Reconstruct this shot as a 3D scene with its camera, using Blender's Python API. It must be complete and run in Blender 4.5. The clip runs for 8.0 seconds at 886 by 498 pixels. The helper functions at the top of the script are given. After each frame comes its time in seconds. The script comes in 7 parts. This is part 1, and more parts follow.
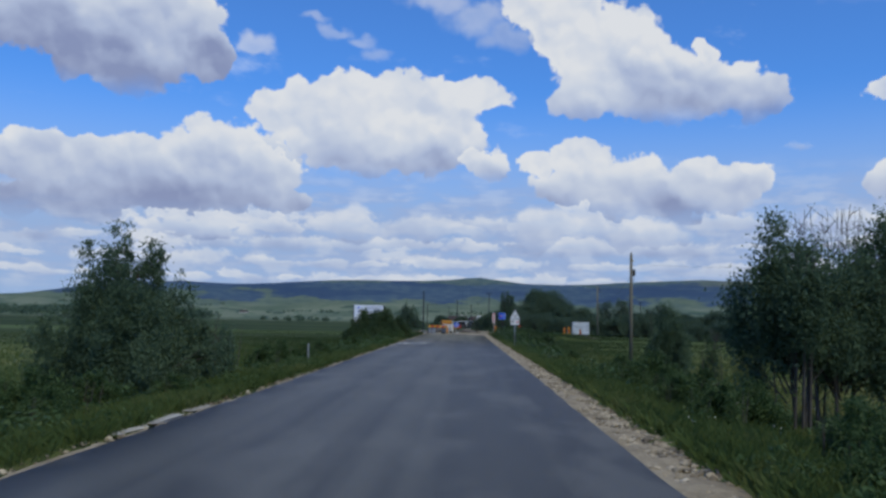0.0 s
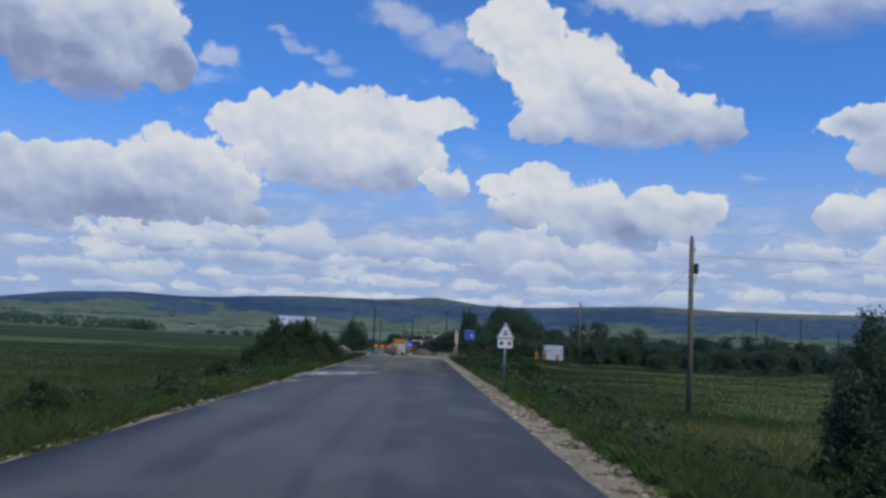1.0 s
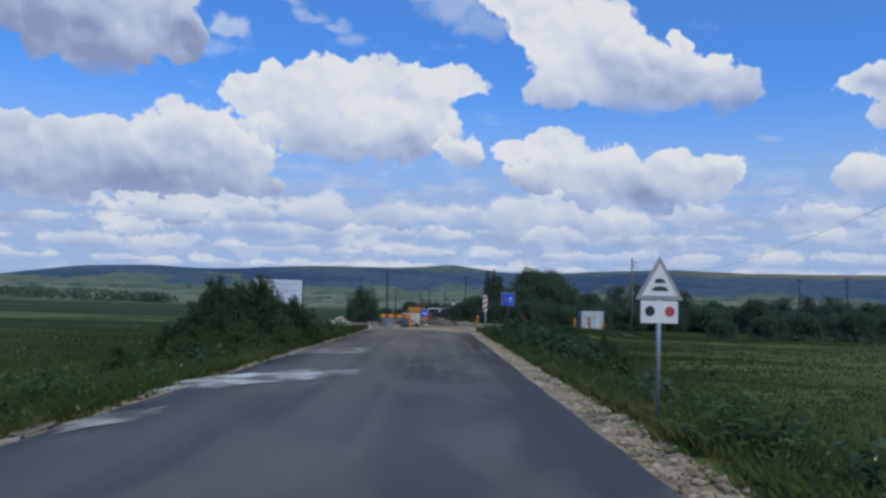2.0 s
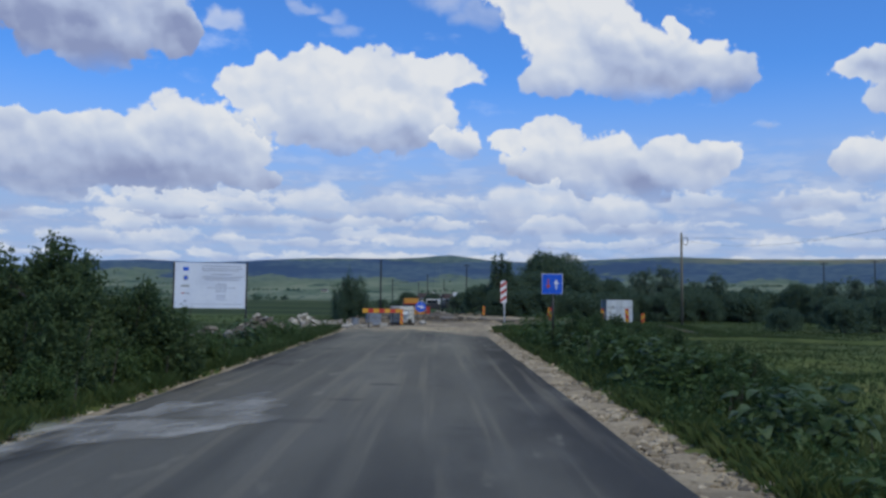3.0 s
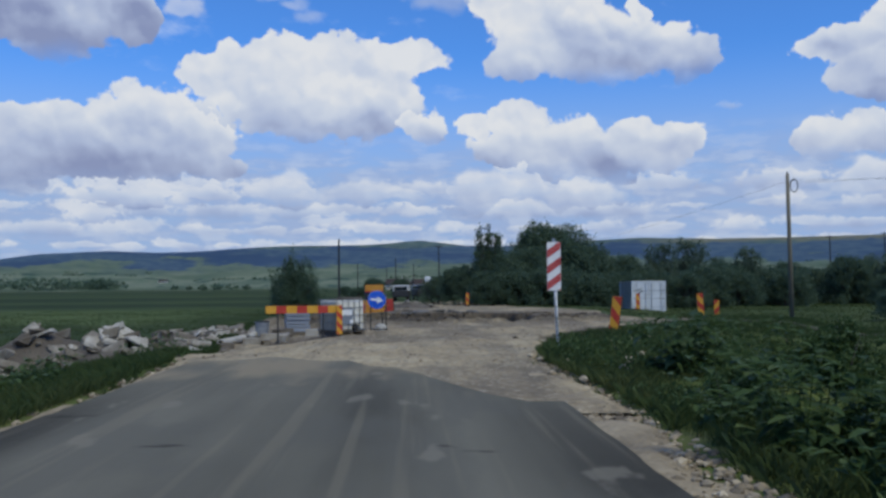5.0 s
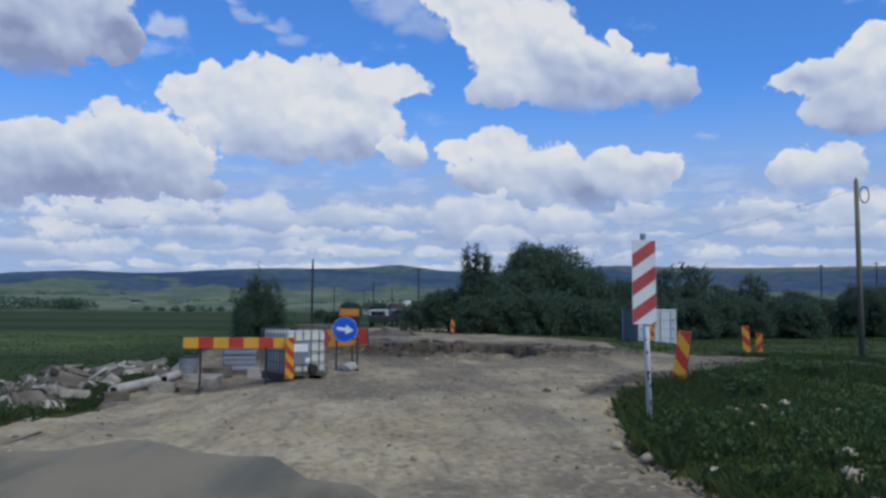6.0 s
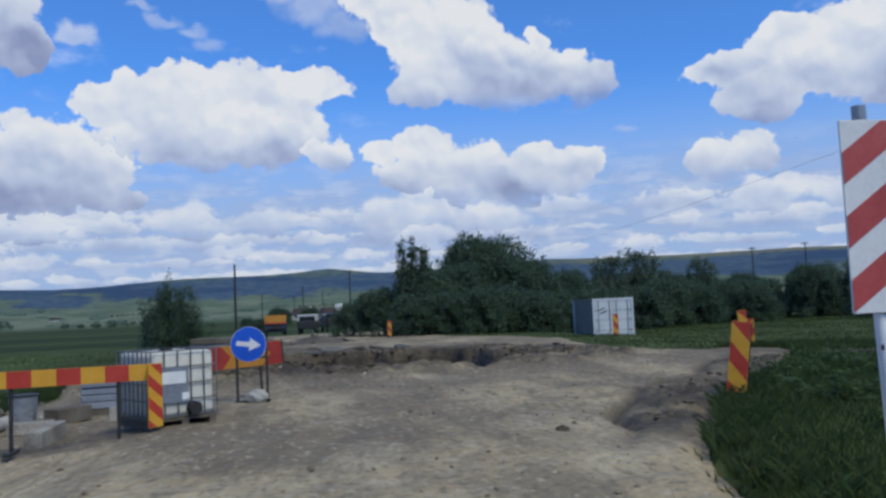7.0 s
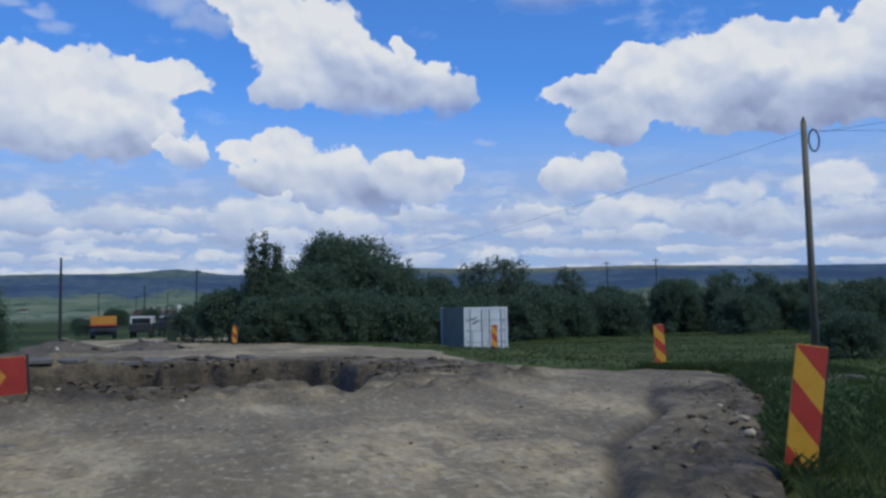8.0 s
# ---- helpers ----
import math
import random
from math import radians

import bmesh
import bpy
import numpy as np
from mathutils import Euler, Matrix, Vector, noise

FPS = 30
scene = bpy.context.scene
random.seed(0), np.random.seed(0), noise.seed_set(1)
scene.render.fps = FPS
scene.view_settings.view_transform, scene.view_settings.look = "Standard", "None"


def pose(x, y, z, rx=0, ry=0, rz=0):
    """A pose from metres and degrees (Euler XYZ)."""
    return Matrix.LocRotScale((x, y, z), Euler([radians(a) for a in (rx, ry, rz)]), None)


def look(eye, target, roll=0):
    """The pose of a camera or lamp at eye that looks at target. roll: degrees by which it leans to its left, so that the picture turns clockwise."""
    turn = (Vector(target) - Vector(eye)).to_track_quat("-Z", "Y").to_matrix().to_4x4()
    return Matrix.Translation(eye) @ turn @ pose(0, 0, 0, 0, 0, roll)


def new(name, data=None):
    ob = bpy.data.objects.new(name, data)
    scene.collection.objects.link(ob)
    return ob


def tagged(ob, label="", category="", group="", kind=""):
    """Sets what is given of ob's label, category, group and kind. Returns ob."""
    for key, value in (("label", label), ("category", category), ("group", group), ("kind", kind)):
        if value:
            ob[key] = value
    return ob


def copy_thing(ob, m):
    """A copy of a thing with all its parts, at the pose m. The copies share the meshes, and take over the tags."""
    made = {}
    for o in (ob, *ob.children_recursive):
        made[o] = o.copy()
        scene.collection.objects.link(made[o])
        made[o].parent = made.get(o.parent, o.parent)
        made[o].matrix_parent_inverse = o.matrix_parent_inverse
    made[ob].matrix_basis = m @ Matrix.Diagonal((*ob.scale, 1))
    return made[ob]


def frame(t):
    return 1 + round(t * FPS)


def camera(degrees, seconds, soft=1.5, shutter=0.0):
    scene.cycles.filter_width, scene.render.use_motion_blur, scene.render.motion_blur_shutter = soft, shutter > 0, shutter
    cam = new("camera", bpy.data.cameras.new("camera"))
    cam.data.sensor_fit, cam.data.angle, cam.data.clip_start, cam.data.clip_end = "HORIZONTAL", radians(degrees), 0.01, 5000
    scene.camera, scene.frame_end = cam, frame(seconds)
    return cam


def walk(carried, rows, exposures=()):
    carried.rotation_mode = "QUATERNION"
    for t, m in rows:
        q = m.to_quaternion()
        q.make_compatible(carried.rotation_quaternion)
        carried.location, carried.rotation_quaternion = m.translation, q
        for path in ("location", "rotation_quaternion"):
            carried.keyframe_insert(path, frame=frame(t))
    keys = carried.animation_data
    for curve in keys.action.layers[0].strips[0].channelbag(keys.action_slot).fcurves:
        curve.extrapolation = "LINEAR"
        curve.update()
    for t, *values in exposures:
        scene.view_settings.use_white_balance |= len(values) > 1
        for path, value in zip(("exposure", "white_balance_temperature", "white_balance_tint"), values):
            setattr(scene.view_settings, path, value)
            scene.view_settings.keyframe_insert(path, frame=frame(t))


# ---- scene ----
cam = camera(55.9, 8.0, soft=2.8)
PATH = [
    (0, (0.142, 2.989, 1.424), (0.087, 4.981, 1.593), 1.1),
    (0.5, (0.129, 12.875, 1.387), (0.115, 14.861, 1.622), 1.0),
    (1, (0.18, 21.764, 1.368), (0.224, 23.751, 1.587), 2.7),
    (1.5, (0.26, 30.777, 1.383), (0.275, 32.768, 1.572), 2.3),
    (1.7, (0.198, 33.402, 1.358), (0.21, 35.394, 1.53), 2.0),
    (2.8, (0.081, 49.97, 1.352), (0.088, 51.969, 1.434), 1.1),
    (3, (0.087, 52.759, 1.392), (0.101, 54.755, 1.51), 0.8),
    (3.5, (0.167, 59.081, 1.369), (0.206, 61.077, 1.489), 0.1),
    (4, (0.192, 64.662, 1.339), (0.303, 66.657, 1.424), 0.2),
    (4.5, (0.188, 69.868, 1.348), (0.287, 71.863, 1.445), -0.2),
    (4.7, (0.175, 71.786, 1.38), (0.264, 73.782, 1.462), -0.5),
    (5.8, (0.096, 80.526, 1.392), (0.196, 82.52, 1.518), -0.2),
    (6, (0.11, 81.824, 1.394), (0.25, 83.814, 1.537), 0.4),
    (6.5, (0.224, 84.796, 1.369), (0.441, 86.782, 1.466), -0.8),
    (7, (0.352, 87.68, 1.355), (0.659, 89.652, 1.495), -2.6),
    (7.5, (0.639, 90.558, 1.312), (1.132, 92.487, 1.495), -2.6),
    (8, (1.152, 93.168, 1.315), (1.79, 95.058, 1.462), -1.0),
]
walk(cam, [(t, look(eye, goal, roll)) for t, eye, goal, roll in PATH], exposures=[(0.0, -0.13, 6150, 10), (0.5, -0.29, 6150, 10), (1.0, -0.21, 6150, 10), (1.5, -0.12, 6150, 10), (3.0, -0.07, 6150, 10), (3.5, -0.12, 6150, 10), (5.8, -0.12, 6150, 10), (7.0, -0.06, 6150, 10), (8.0, -0.10, 6150, 10)])


# ---- sky and light ----
SUN_EL, SUN_AZ = 54.0, 148.0   # degrees; azimuth clockwise from straight ahead

# cloud groups: (elevation of the flat base, density, puffs of (azimuth, elevation, half width, half height), greyness), in degrees
CLOUDS = [
    (13.9, 1, [(-27.5, 18.3, 6.21, 2.58), (-21.8, 18.7, 5.11, 3.54), (-17.7, 16.9, 1.97, 1.76), (-23.8, 16.2, 4.94, 2.2)], 0.42),
    (6.3, 1, [(-27.4, 9.6, 2.91, 1.87), (-24.6, 9.8, 2.57, 1.91), (-21.6, 9.6, 3.7, 2.14), (-17.3, 10.8, 3.91, 2.19), (-14.5, 9.9, 3.47, 2.04), (-12.0, 8.1, 1.94, 0.83), (-19.8, 8.2, 7.54, 1.63), (-26.3, 7.0, 4.04, 1.38)], 0.18),
    (9.2, 1, [(-12.9, 13.6, 2.8, 1.66), (-8.8, 14.7, 3.84, 2.04), (-4.9, 14.6, 3.71, 2.18), (-0.5, 15.0, 3.55, 1.43), (-5.5, 12.5, 6.59, 2.84), (-8.7, 12.8, 5.74, 2.63), (-1.6, 11.9, 3.14, 1.72)], 0.00),
    (9.5, 1, [(1.3, 10.6, 1.76, 1.34)], 0.00),
    (13.2, 1, [(5.6, 21.4, 3.57, 2.14), (8.4, 19.1, 4.68, 2.54), (10.8, 16.7, 4.79, 2.57), (14.2, 15.0, 5.22, 1.91), (17.3, 15.3, 3.8, 1.88), (16.0, 17.5, 0.74, 1.0), (19.7, 14.1, 1.83, 1.08), (7.9, 15.2, 2.33, 1.68)], 0.00),
    (7.0, 1, [(4.7, 11.0, 1.37, 0.96), (7.8, 11.1, 2.12, 1.37), (7.1, 9.4, 2.7, 1.61), (11.3, 9.4, 3.02, 1.89), (15.8, 9.4, 2.55, 1.67), (18.4, 9.2, 2.31, 1.65), (12.9, 8.1, 6.13, 1.36)], 0.00),
    (4.6, 0.75, [(6.2, 6.6, 3.28, 1.46), (12.0, 6.1, 3.36, 0.76), (4.2, 5.0, 1.55, 0.62)], 0.00),
    (10.1, 1, [(27.7, 14.3, 2.3, 1.11), (30.3, 12.8, 3.01, 1.85), (32.3, 15.8, 2.98, 1.62), (36.7, 15.2, 4.28, 2.48), (39.5, 16.5, 2.76, 1.72), (43.5, 15.8, 3.57, 2.19), (47.1, 16.1, 2.75, 2.12), (45.0, 12.7, 5.05, 1.86), (40.0, 12.2, 4.08, 1.48), (33.6, 13.7, 3.2, 1.9), (37.5, 13.4, 4.0, 2.2), (30.0, 14.6, 2.2, 1.3), (41.0, 14.4, 3.0, 1.7)], 0.18),
    (7.5, 1, [(27.1, 9.0, 2.1, 1.33), (29.4, 9.1, 2.34, 1.51)], 0.00),
    (4.4, 0.75, [(30.5, 6.4, 3.73, 1.06), (35.6, 5.8, 2.85, 0.93), (38.1, 7.3, 2.08, 0.87), (39.7, 5.4, 2.71, 1.08), (43.8, 7.6, 2.88, 1.26), (45.6, 5.1, 2.78, 1.24)], 0.00),
    (5.2, 0.75, [(-17.9, 5.9, 4.73, 0.92), (-13.2, 6.1, 2.2, 0.56)], 0.00),
    (4.0, 0.7, [(-20.5, 4.6, 2.1, 0.61)], 0.00),
    (5.3, 0.65, [(-3.3, 6.5, 3.1, 0.93), (-8.3, 6.4, 2.47, 1.15), (-0.5, 6.0, 2.33, 0.62)], 0.00),
    (3.3, 0.55, [(-5.1, 4.3, 1.92, 0.5), (-2.6, 3.9, 1.16, 0.35), (-24.1, 3.1, 1.92, 0.42), (14.1, 3.6, 1.47, 0.6)], 0.00),
    (20.3, 0.7, [(18.6, 23.0, 8.42, 1.53), (27.3, 21.7, 5.22, 2.28)], 0.00),
    (15.0, 0.34, [(-10.6, 20.0, 1.3, 0.34), (-9.2, 19.4, 1.3, 0.42), (-7.8, 18.7, 1.2, 0.55), (-6.5, 17.9, 1.0, 0.60)], 0.00),
    (16.0, 0.55, [(-14.7, 18.0, 1.1, 0.75)], 0.00),
    (17.0, 0.46, [(-2.5, 21.6, 2.6, 1.2), (0.4, 20.2, 2.6, 1.3), (2.6, 19.2, 1.8, 1.0)], 0.00),
    (11.0, 0.4, [(21.6, 11.4, 0.82, 0.36)], 0.00),
]

# rows of small flat-based clouds that close up towards the horizon
_low = random.Random(4)
for _base, _ra, _re, _gap in ((2.5, 0.9, 0.32, 2.6), (3.5, 1.3, 0.44, 3.6), (4.7, 1.8, 0.60, 5.0), (6.0, 2.3, 0.78, 8.0)):
    _row, _az = [], -34.0
    while _az < 54:
        _k = _low.uniform(0.6, 1.3)
        for _ in range(_low.choice((1, 2, 2))):
            _row.append((_az, _base + _re * _low.uniform(0.1, 0.9), _ra * _k * _low.uniform(0.9, 1.9), _re * _k * _low.uniform(0.5, 1.3)))
            _az += _ra * _k * 1.1
        _az += _gap * _low.uniform(0.3, 0.9)
    CLOUDS.insert(0, (_base - 0.25, 0.66, _row, 0.0))


def build_world():
    w = bpy.data.worlds.new("sky")
    scene.world = w
    w.use_nodes = True
    nt = w.node_tree
    nt.nodes.clear()
    L = nt.links.new

    def node(kind, *ins, **props):
        n = nt.nodes.new(kind)
        for k, v in props.items():
            if k == "op":
                n.operation = v
        for i, v in enumerate(ins):
            if v is None:
                continue
            if hasattr(v, "is_linked"):
                L(v, n.inputs[i])
            else:
                n.inputs[i].default_value = v
        return n

    def m(op, *ins):
        return node("ShaderNodeMath", *ins, op=op).outputs[0]

    def v(op, *ins):
        n = node("ShaderNodeVectorMath", *ins, op=op)
        return n.outputs[1] if op == "LENGTH" else n.outputs[0]

    def step(x, a, b):
        n = nt.nodes.new("ShaderNodeMapRange")
        n.interpolation_type = "SMOOTHSTEP"
        L(x, n.inputs[0])
        n.inputs[1].default_value, n.inputs[2].default_value = a, b
        return n.outputs[0]

    def mix(f, a, b):
        n = nt.nodes.new("ShaderNodeMix")
        n.data_type = "RGBA"
        for i, val in ((0, f), (6, a), (7, b)):
            if hasattr(val, "is_linked"):
                L(val, n.inputs[i])
            else:
                n.inputs[i].default_value = val
        return n.outputs[2]

    def noise_of(vec, scale, detail, rough=0.55):
        n = nt.nodes.new("ShaderNodeTexNoise")
        n.inputs["Scale"].default_value = scale
        n.inputs["Detail"].default_value = detail
        n.inputs["Roughness"].default_value = rough
        L(vec, n.inputs["Vector"])
        return n

    tc = nt.nodes.new("ShaderNodeTexCoord")
    sep = node("ShaderNodeSeparateXYZ", tc.outputs["Generated"])
    x, y, z = sep.outputs
    az = m("MULTIPLY", m("ARCTAN2", x, y), 57.29578)
    el = m("MULTIPLY", m("ARCSINE", z), 57.29578)
    P = node("ShaderNodeCombineXYZ", az, el, 0.0).outputs[0]

    # billowing edges: the place is bent by noise before the puffs are laid out
    bend = noise_of(P, 0.42, 5.0, 0.47).outputs["Color"]
    Pw = v("ADD", P, v("MULTIPLY", v("SUBTRACT", bend, (0.5, 0.5, 0.5)), (3.1, 2.8, 0.0)))
    Ps = v("ADD", P, v("MULTIPLY", v("SUBTRACT", bend, (0.5, 0.5, 0.5)), (1.6, 0.7, 0.0)))
    elw = m("ADD", el, m("MULTIPLY", m("SUBTRACT", noise_of(P, 0.35, 4.0).outputs["Fac"], 0.5), 1.6))

    # round heads, each with smaller ones upon it
    soft = v("ADD", P, v("MULTIPLY", v("SUBTRACT", noise_of(P, 0.8, 5.0, 0.55).outputs["Color"], (0.5, 0.5, 0.5)), (1.5, 1.3, 0.0)))

    def bumps(q, scale):
        n = nt.nodes.new("ShaderNodeTexVoronoi")
        n.voronoi_dimensions = "2D"
        n.inputs["Scale"].default_value = scale
        L(q, n.inputs["Vector"])
        return m("SUBTRACT", 0.42, n.outputs["Distance"])
    puffy = m("ADD", m("MULTIPLY", bumps(soft, 0.62), 0.24), m("MULTIPLY", bumps(soft, 1.7), 0.12))
    rag = m("MULTIPLY", m("SUBTRACT", noise_of(P, 3.0, 4.0, 0.6).outputs["Fac"], 0.5), 0.10)
    puffy = m("ADD", puffy, rag)

    torn = m("MULTIPLY", m("SUBTRACT", noise_of(v("MULTIPLY", soft, (1.0, 1.7, 1.0)), 1.0, 6.0, 0.6).outputs["Fac"], 0.5), 2.4)

    # folds lit from above and behind the viewer
    def heap(shift):
        return noise_of(v("ADD", soft, shift), 0.32, 2.0, 0.40).outputs["Fac"]
    relief = m("SUBTRACT", heap((0.0, 0.0, 0.0)), heap((0.20, 0.62, 0.0)))
    heads = None
    for scale, amount in ((0.30, 0.22), (0.85, 0.11)):
        rise = m("MULTIPLY", m("SUBTRACT", bumps(soft, scale), bumps(v("ADD", soft, (0.10, 0.30, 0.0)), scale)), amount)
        heads = rise if heads is None else m("ADD", heads, rise)
    body = noise_of(P, 0.20, 2.0, 0.45).outputs["Fac"]

    cover, shade = None, None
    for base, dense, puffs, grey in CLOUDS:
        near = None
        top = max(p[1] + p[3] for p in puffs)
        for a, e, ra, re in puffs:
            d = v("LENGTH", v("MULTIPLY", v("SUBTRACT", Pw if top - base > 2.2 else Ps, (a, e, 0.0)), (1.04 / ra, 1.04 / re, 0.0)))
            near = d if near is None else m("SMOOTH_MIN", near, d, 0.16)
        inside = m("ADD", m("SUBTRACT", 1.0, near), puffy if top - base > 2.2 else torn)
        k = min(1.0, (top - base) / 4.5)
        under = step(m("SUBTRACT", m("ADD", m("MULTIPLY", elw, k), m("MULTIPLY", el, 1 - k)), base), -1.1 * k, 1.5 * k)
        alpha = m("MULTIPLY", m("MULTIPLY", step(inside, -0.04 - 0.35 * (1 - dense), 0.09 + 0.9 * (1 - dense)), under), dense)
        s = m("MULTIPLY", m("SUBTRACT", el, base - 0.2), 1.0 / min(top - base, 6.2))
        s = m("MULTIPLY", s, m("ADD", 0.74, m("MULTIPLY", m("MINIMUM", m("MAXIMUM", near, 0.2), 1.1), 0.38)))
        s = m("SUBTRACT", m("MINIMUM", m("MAXIMUM", s, 0.0), 1.15), grey)
        over = m("MINIMUM", m("MULTIPLY", alpha, 12.0), 1.0)
        if cover is None:
            cover, shade = alpha, s
        else:
            cover = m("MAXIMUM", cover, alpha)
            shade = m("ADD", m("MULTIPLY", shade, m("SUBTRACT", 1.0, over)), m("MULTIPLY", s, over))

    # thin layered clouds low over the hills, and torn veils higher up
    flat = noise_of(v("MULTIPLY", P, (0.22, 0.95, 1.0)), 1.0, 6.0, 0.6).outputs["Fac"]
    low = m("MULTIPLY", step(flat, 0.37, 0.56), m("MULTIPLY", step(el, 1.0, 2.5), m("SUBTRACT", 1.0, step(el, 7.0, 11.5))))
    veil = noise_of(v("MULTIPLY", P, (0.10, 0.22, 1.0)), 1.0, 6.0, 0.62).outputs["Fac"]
    veil = m("MULTIPLY", step(veil, 0.56, 0.74), 0.5)

    sky = nt.nodes.new("ShaderNodeTexSky")
    sky.sky_type = "NISHITA"
    sky.sun_disc = False
    sky.sun_elevation, sky.sun_rotation = radians(SUN_EL), radians(SUN_AZ)
    sky.altitude, sky.air_density, sky.dust_density, sky.ozone_density = 400, 1.0, 0.3, 2.0
    blue = v("MULTIPLY", v("MULTIPLY", sky.outputs[0], (0.1, 0.1, 0.1)), (0.48, 1.02, 1.72))
    pale = (0.345, 0.462, 0.69, 1)
    back = mix(m("SUBTRACT", 0.96, m("MULTIPLY", step(el, 5.0, 16.0), 0.90)), blue, pale)
    back = mix(veil, back, (0.62, 0.72, 0.92, 1))
    lowcol = mix(step(m("ADD", flat, relief), 0.45, 0.66), (0.40, 0.46, 0.64, 1), (0.66, 0.68, 0.74, 1))
    back = mix(m("MULTIPLY", low, 0.45), back, lowcol)
    lit = m("ADD", shade, m("MULTIPLY", m("SUBTRACT", body, 0.5), 0.75))
    lit = m("ADD", m("MULTIPLY", step(lit, -0.20, 0.80), 0.94), 0.0)
    lit = m("ADD", lit, m("ADD", m("MULTIPLY", relief, 1.3), heads))
    ramp = nt.nodes.new("ShaderNodeValToRGB")
    L(lit, ramp.inputs[0])
    e = ramp.color_ramp.elements
    e[0].position, e[0].color = 0.0, (0.275, 0.315, 0.48, 1)
    e[1].position, e[1].color = 1.0, (0.82, 0.815, 0.80, 1)
    for at, col in ((0.40, (0.46, 0.52, 0.67, 1)), (0.75, (0.65, 0.69, 0.76, 1))):
        e.new(at).color = col
    out = mix(m("MULTIPLY", cover, 0.97), back, ramp.outputs[0])
    out = mix(step(el, -1.5, -0.2), (0.05, 0.07, 0.04, 1), out)
    bg = node("ShaderNodeBackground", out, 1.0)
    o = nt.nodes.new("ShaderNodeOutputWorld")
    L(bg.outputs[0], o.inputs[0])


build_world()
sun = new("sun", bpy.data.lights.new("sun", "SUN"))
sun.data.energy, sun.data.angle, sun.data.color = 2.7, radians(24), (1.0, 0.95, 0.70)
_a, _e = radians(SUN_AZ), radians(SUN_EL)
sun.matrix_world = look((0, 0, 60), (-math.sin(_a) * math.cos(_e), -math.cos(_a) * math.cos(_e), 60 - math.sin(_e)))


# ---- materials ----
def mat(name, cols, scale=3.0, fine=40.0, rough=0.8, bump=0.3, metal=0.0, spread=1.0, island=0.0, each=0.0, coords="Object", stretch=(1, 1, 1), thin=0.0):
    """Colours mixed by coarse and fine noise, in metres, with fine relief."""
    mt = bpy.data.materials.new(name)
    mt.use_nodes = True
    nt = mt.node_tree
    bs = nt.nodes["Principled BSDF"]
    L = nt.links.new
    if coords == "World":
        src = nt.nodes.new("ShaderNodeNewGeometry").outputs["Position"]
    else:
        src = nt.nodes.new("ShaderNodeTexCoord").outputs["Object"]
    mp = nt.nodes.new("ShaderNodeMapping")
    mp.inputs["Scale"].default_value = stretch
    L(src, mp.inputs[0])
    a, b = nt.nodes.new("ShaderNodeTexNoise"), nt.nodes.new("ShaderNodeTexNoise")
    for n, s, d in ((a, scale, 5.0), (b, fine, 3.0)):
        n.inputs["Scale"].default_value, n.inputs["Detail"].default_value = s, d
        L(mp.outputs[0], n.inputs["Vector"])

    def math_(op, p, q):
        n = nt.nodes.new("ShaderNodeMath")
        n.operation = op
        for i, u in enumerate((p, q)):
            if hasattr(u, "is_linked"):
                L(u, n.inputs[i])
            else:
                n.inputs[i].default_value = u
        return n.outputs[0]
    f = math_("ADD", math_("MULTIPLY", a.outputs["Fac"], 0.65), math_("MULTIPLY", b.outputs["Fac"], 0.35))
    f = math_("ADD", math_("MULTIPLY", math_("SUBTRACT", f, 0.5), 2.2 * spread), 0.5)
    if island:
        g = nt.nodes.new("ShaderNodeNewGeometry")
        f = math_("ADD", f, math_("MULTIPLY", math_("SUBTRACT", g.outputs["Random Per Island"], 0.5), island))
    if each:
        g = nt.nodes.new("ShaderNodeObjectInfo")
        f = math_("ADD", f, math_("MULTIPLY", math_("SUBTRACT", g.outputs["Random"], 0.5), each))
    r = nt.nodes.new("ShaderNodeValToRGB")
    L(f, r.inputs[0])
    el = r.color_ramp.elements
    while len(el) < len(cols):
        el.new(0.5)
    for i, c in enumerate(cols):
        el[i].position, el[i].color = i / max(1, len(cols) - 1), (*c, 1)
    L(r.outputs[0], bs.inputs["Base Color"])
    bs.inputs["Roughness"].default_value, bs.inputs["Metallic"].default_value = rough, metal
    if thin:
        bs.inputs["Specular IOR Level"].default_value = 0.15
        tr, mx = nt.nodes.new("ShaderNodeBsdfTranslucent"), nt.nodes.new("ShaderNodeMixShader")
        L(r.outputs[0], tr.inputs[0])
        mx.inputs[0].default_value = thin
        L(bs.outputs[0], mx.inputs[1])
        L(tr.outputs[0], mx.inputs[2])
        L(mx.outputs[0], nt.nodes["Material Output"].inputs[0])
    if bump:
        bp = nt.nodes.new("ShaderNodeBump")
        bp.inputs["Strength"].default_value, bp.inputs["Distance"].default_value = bump, 0.02
        L(b.outputs["Fac"], bp.inputs["Height"])
        L(bp.outputs[0], bs.inputs["Normal"])
    return mt


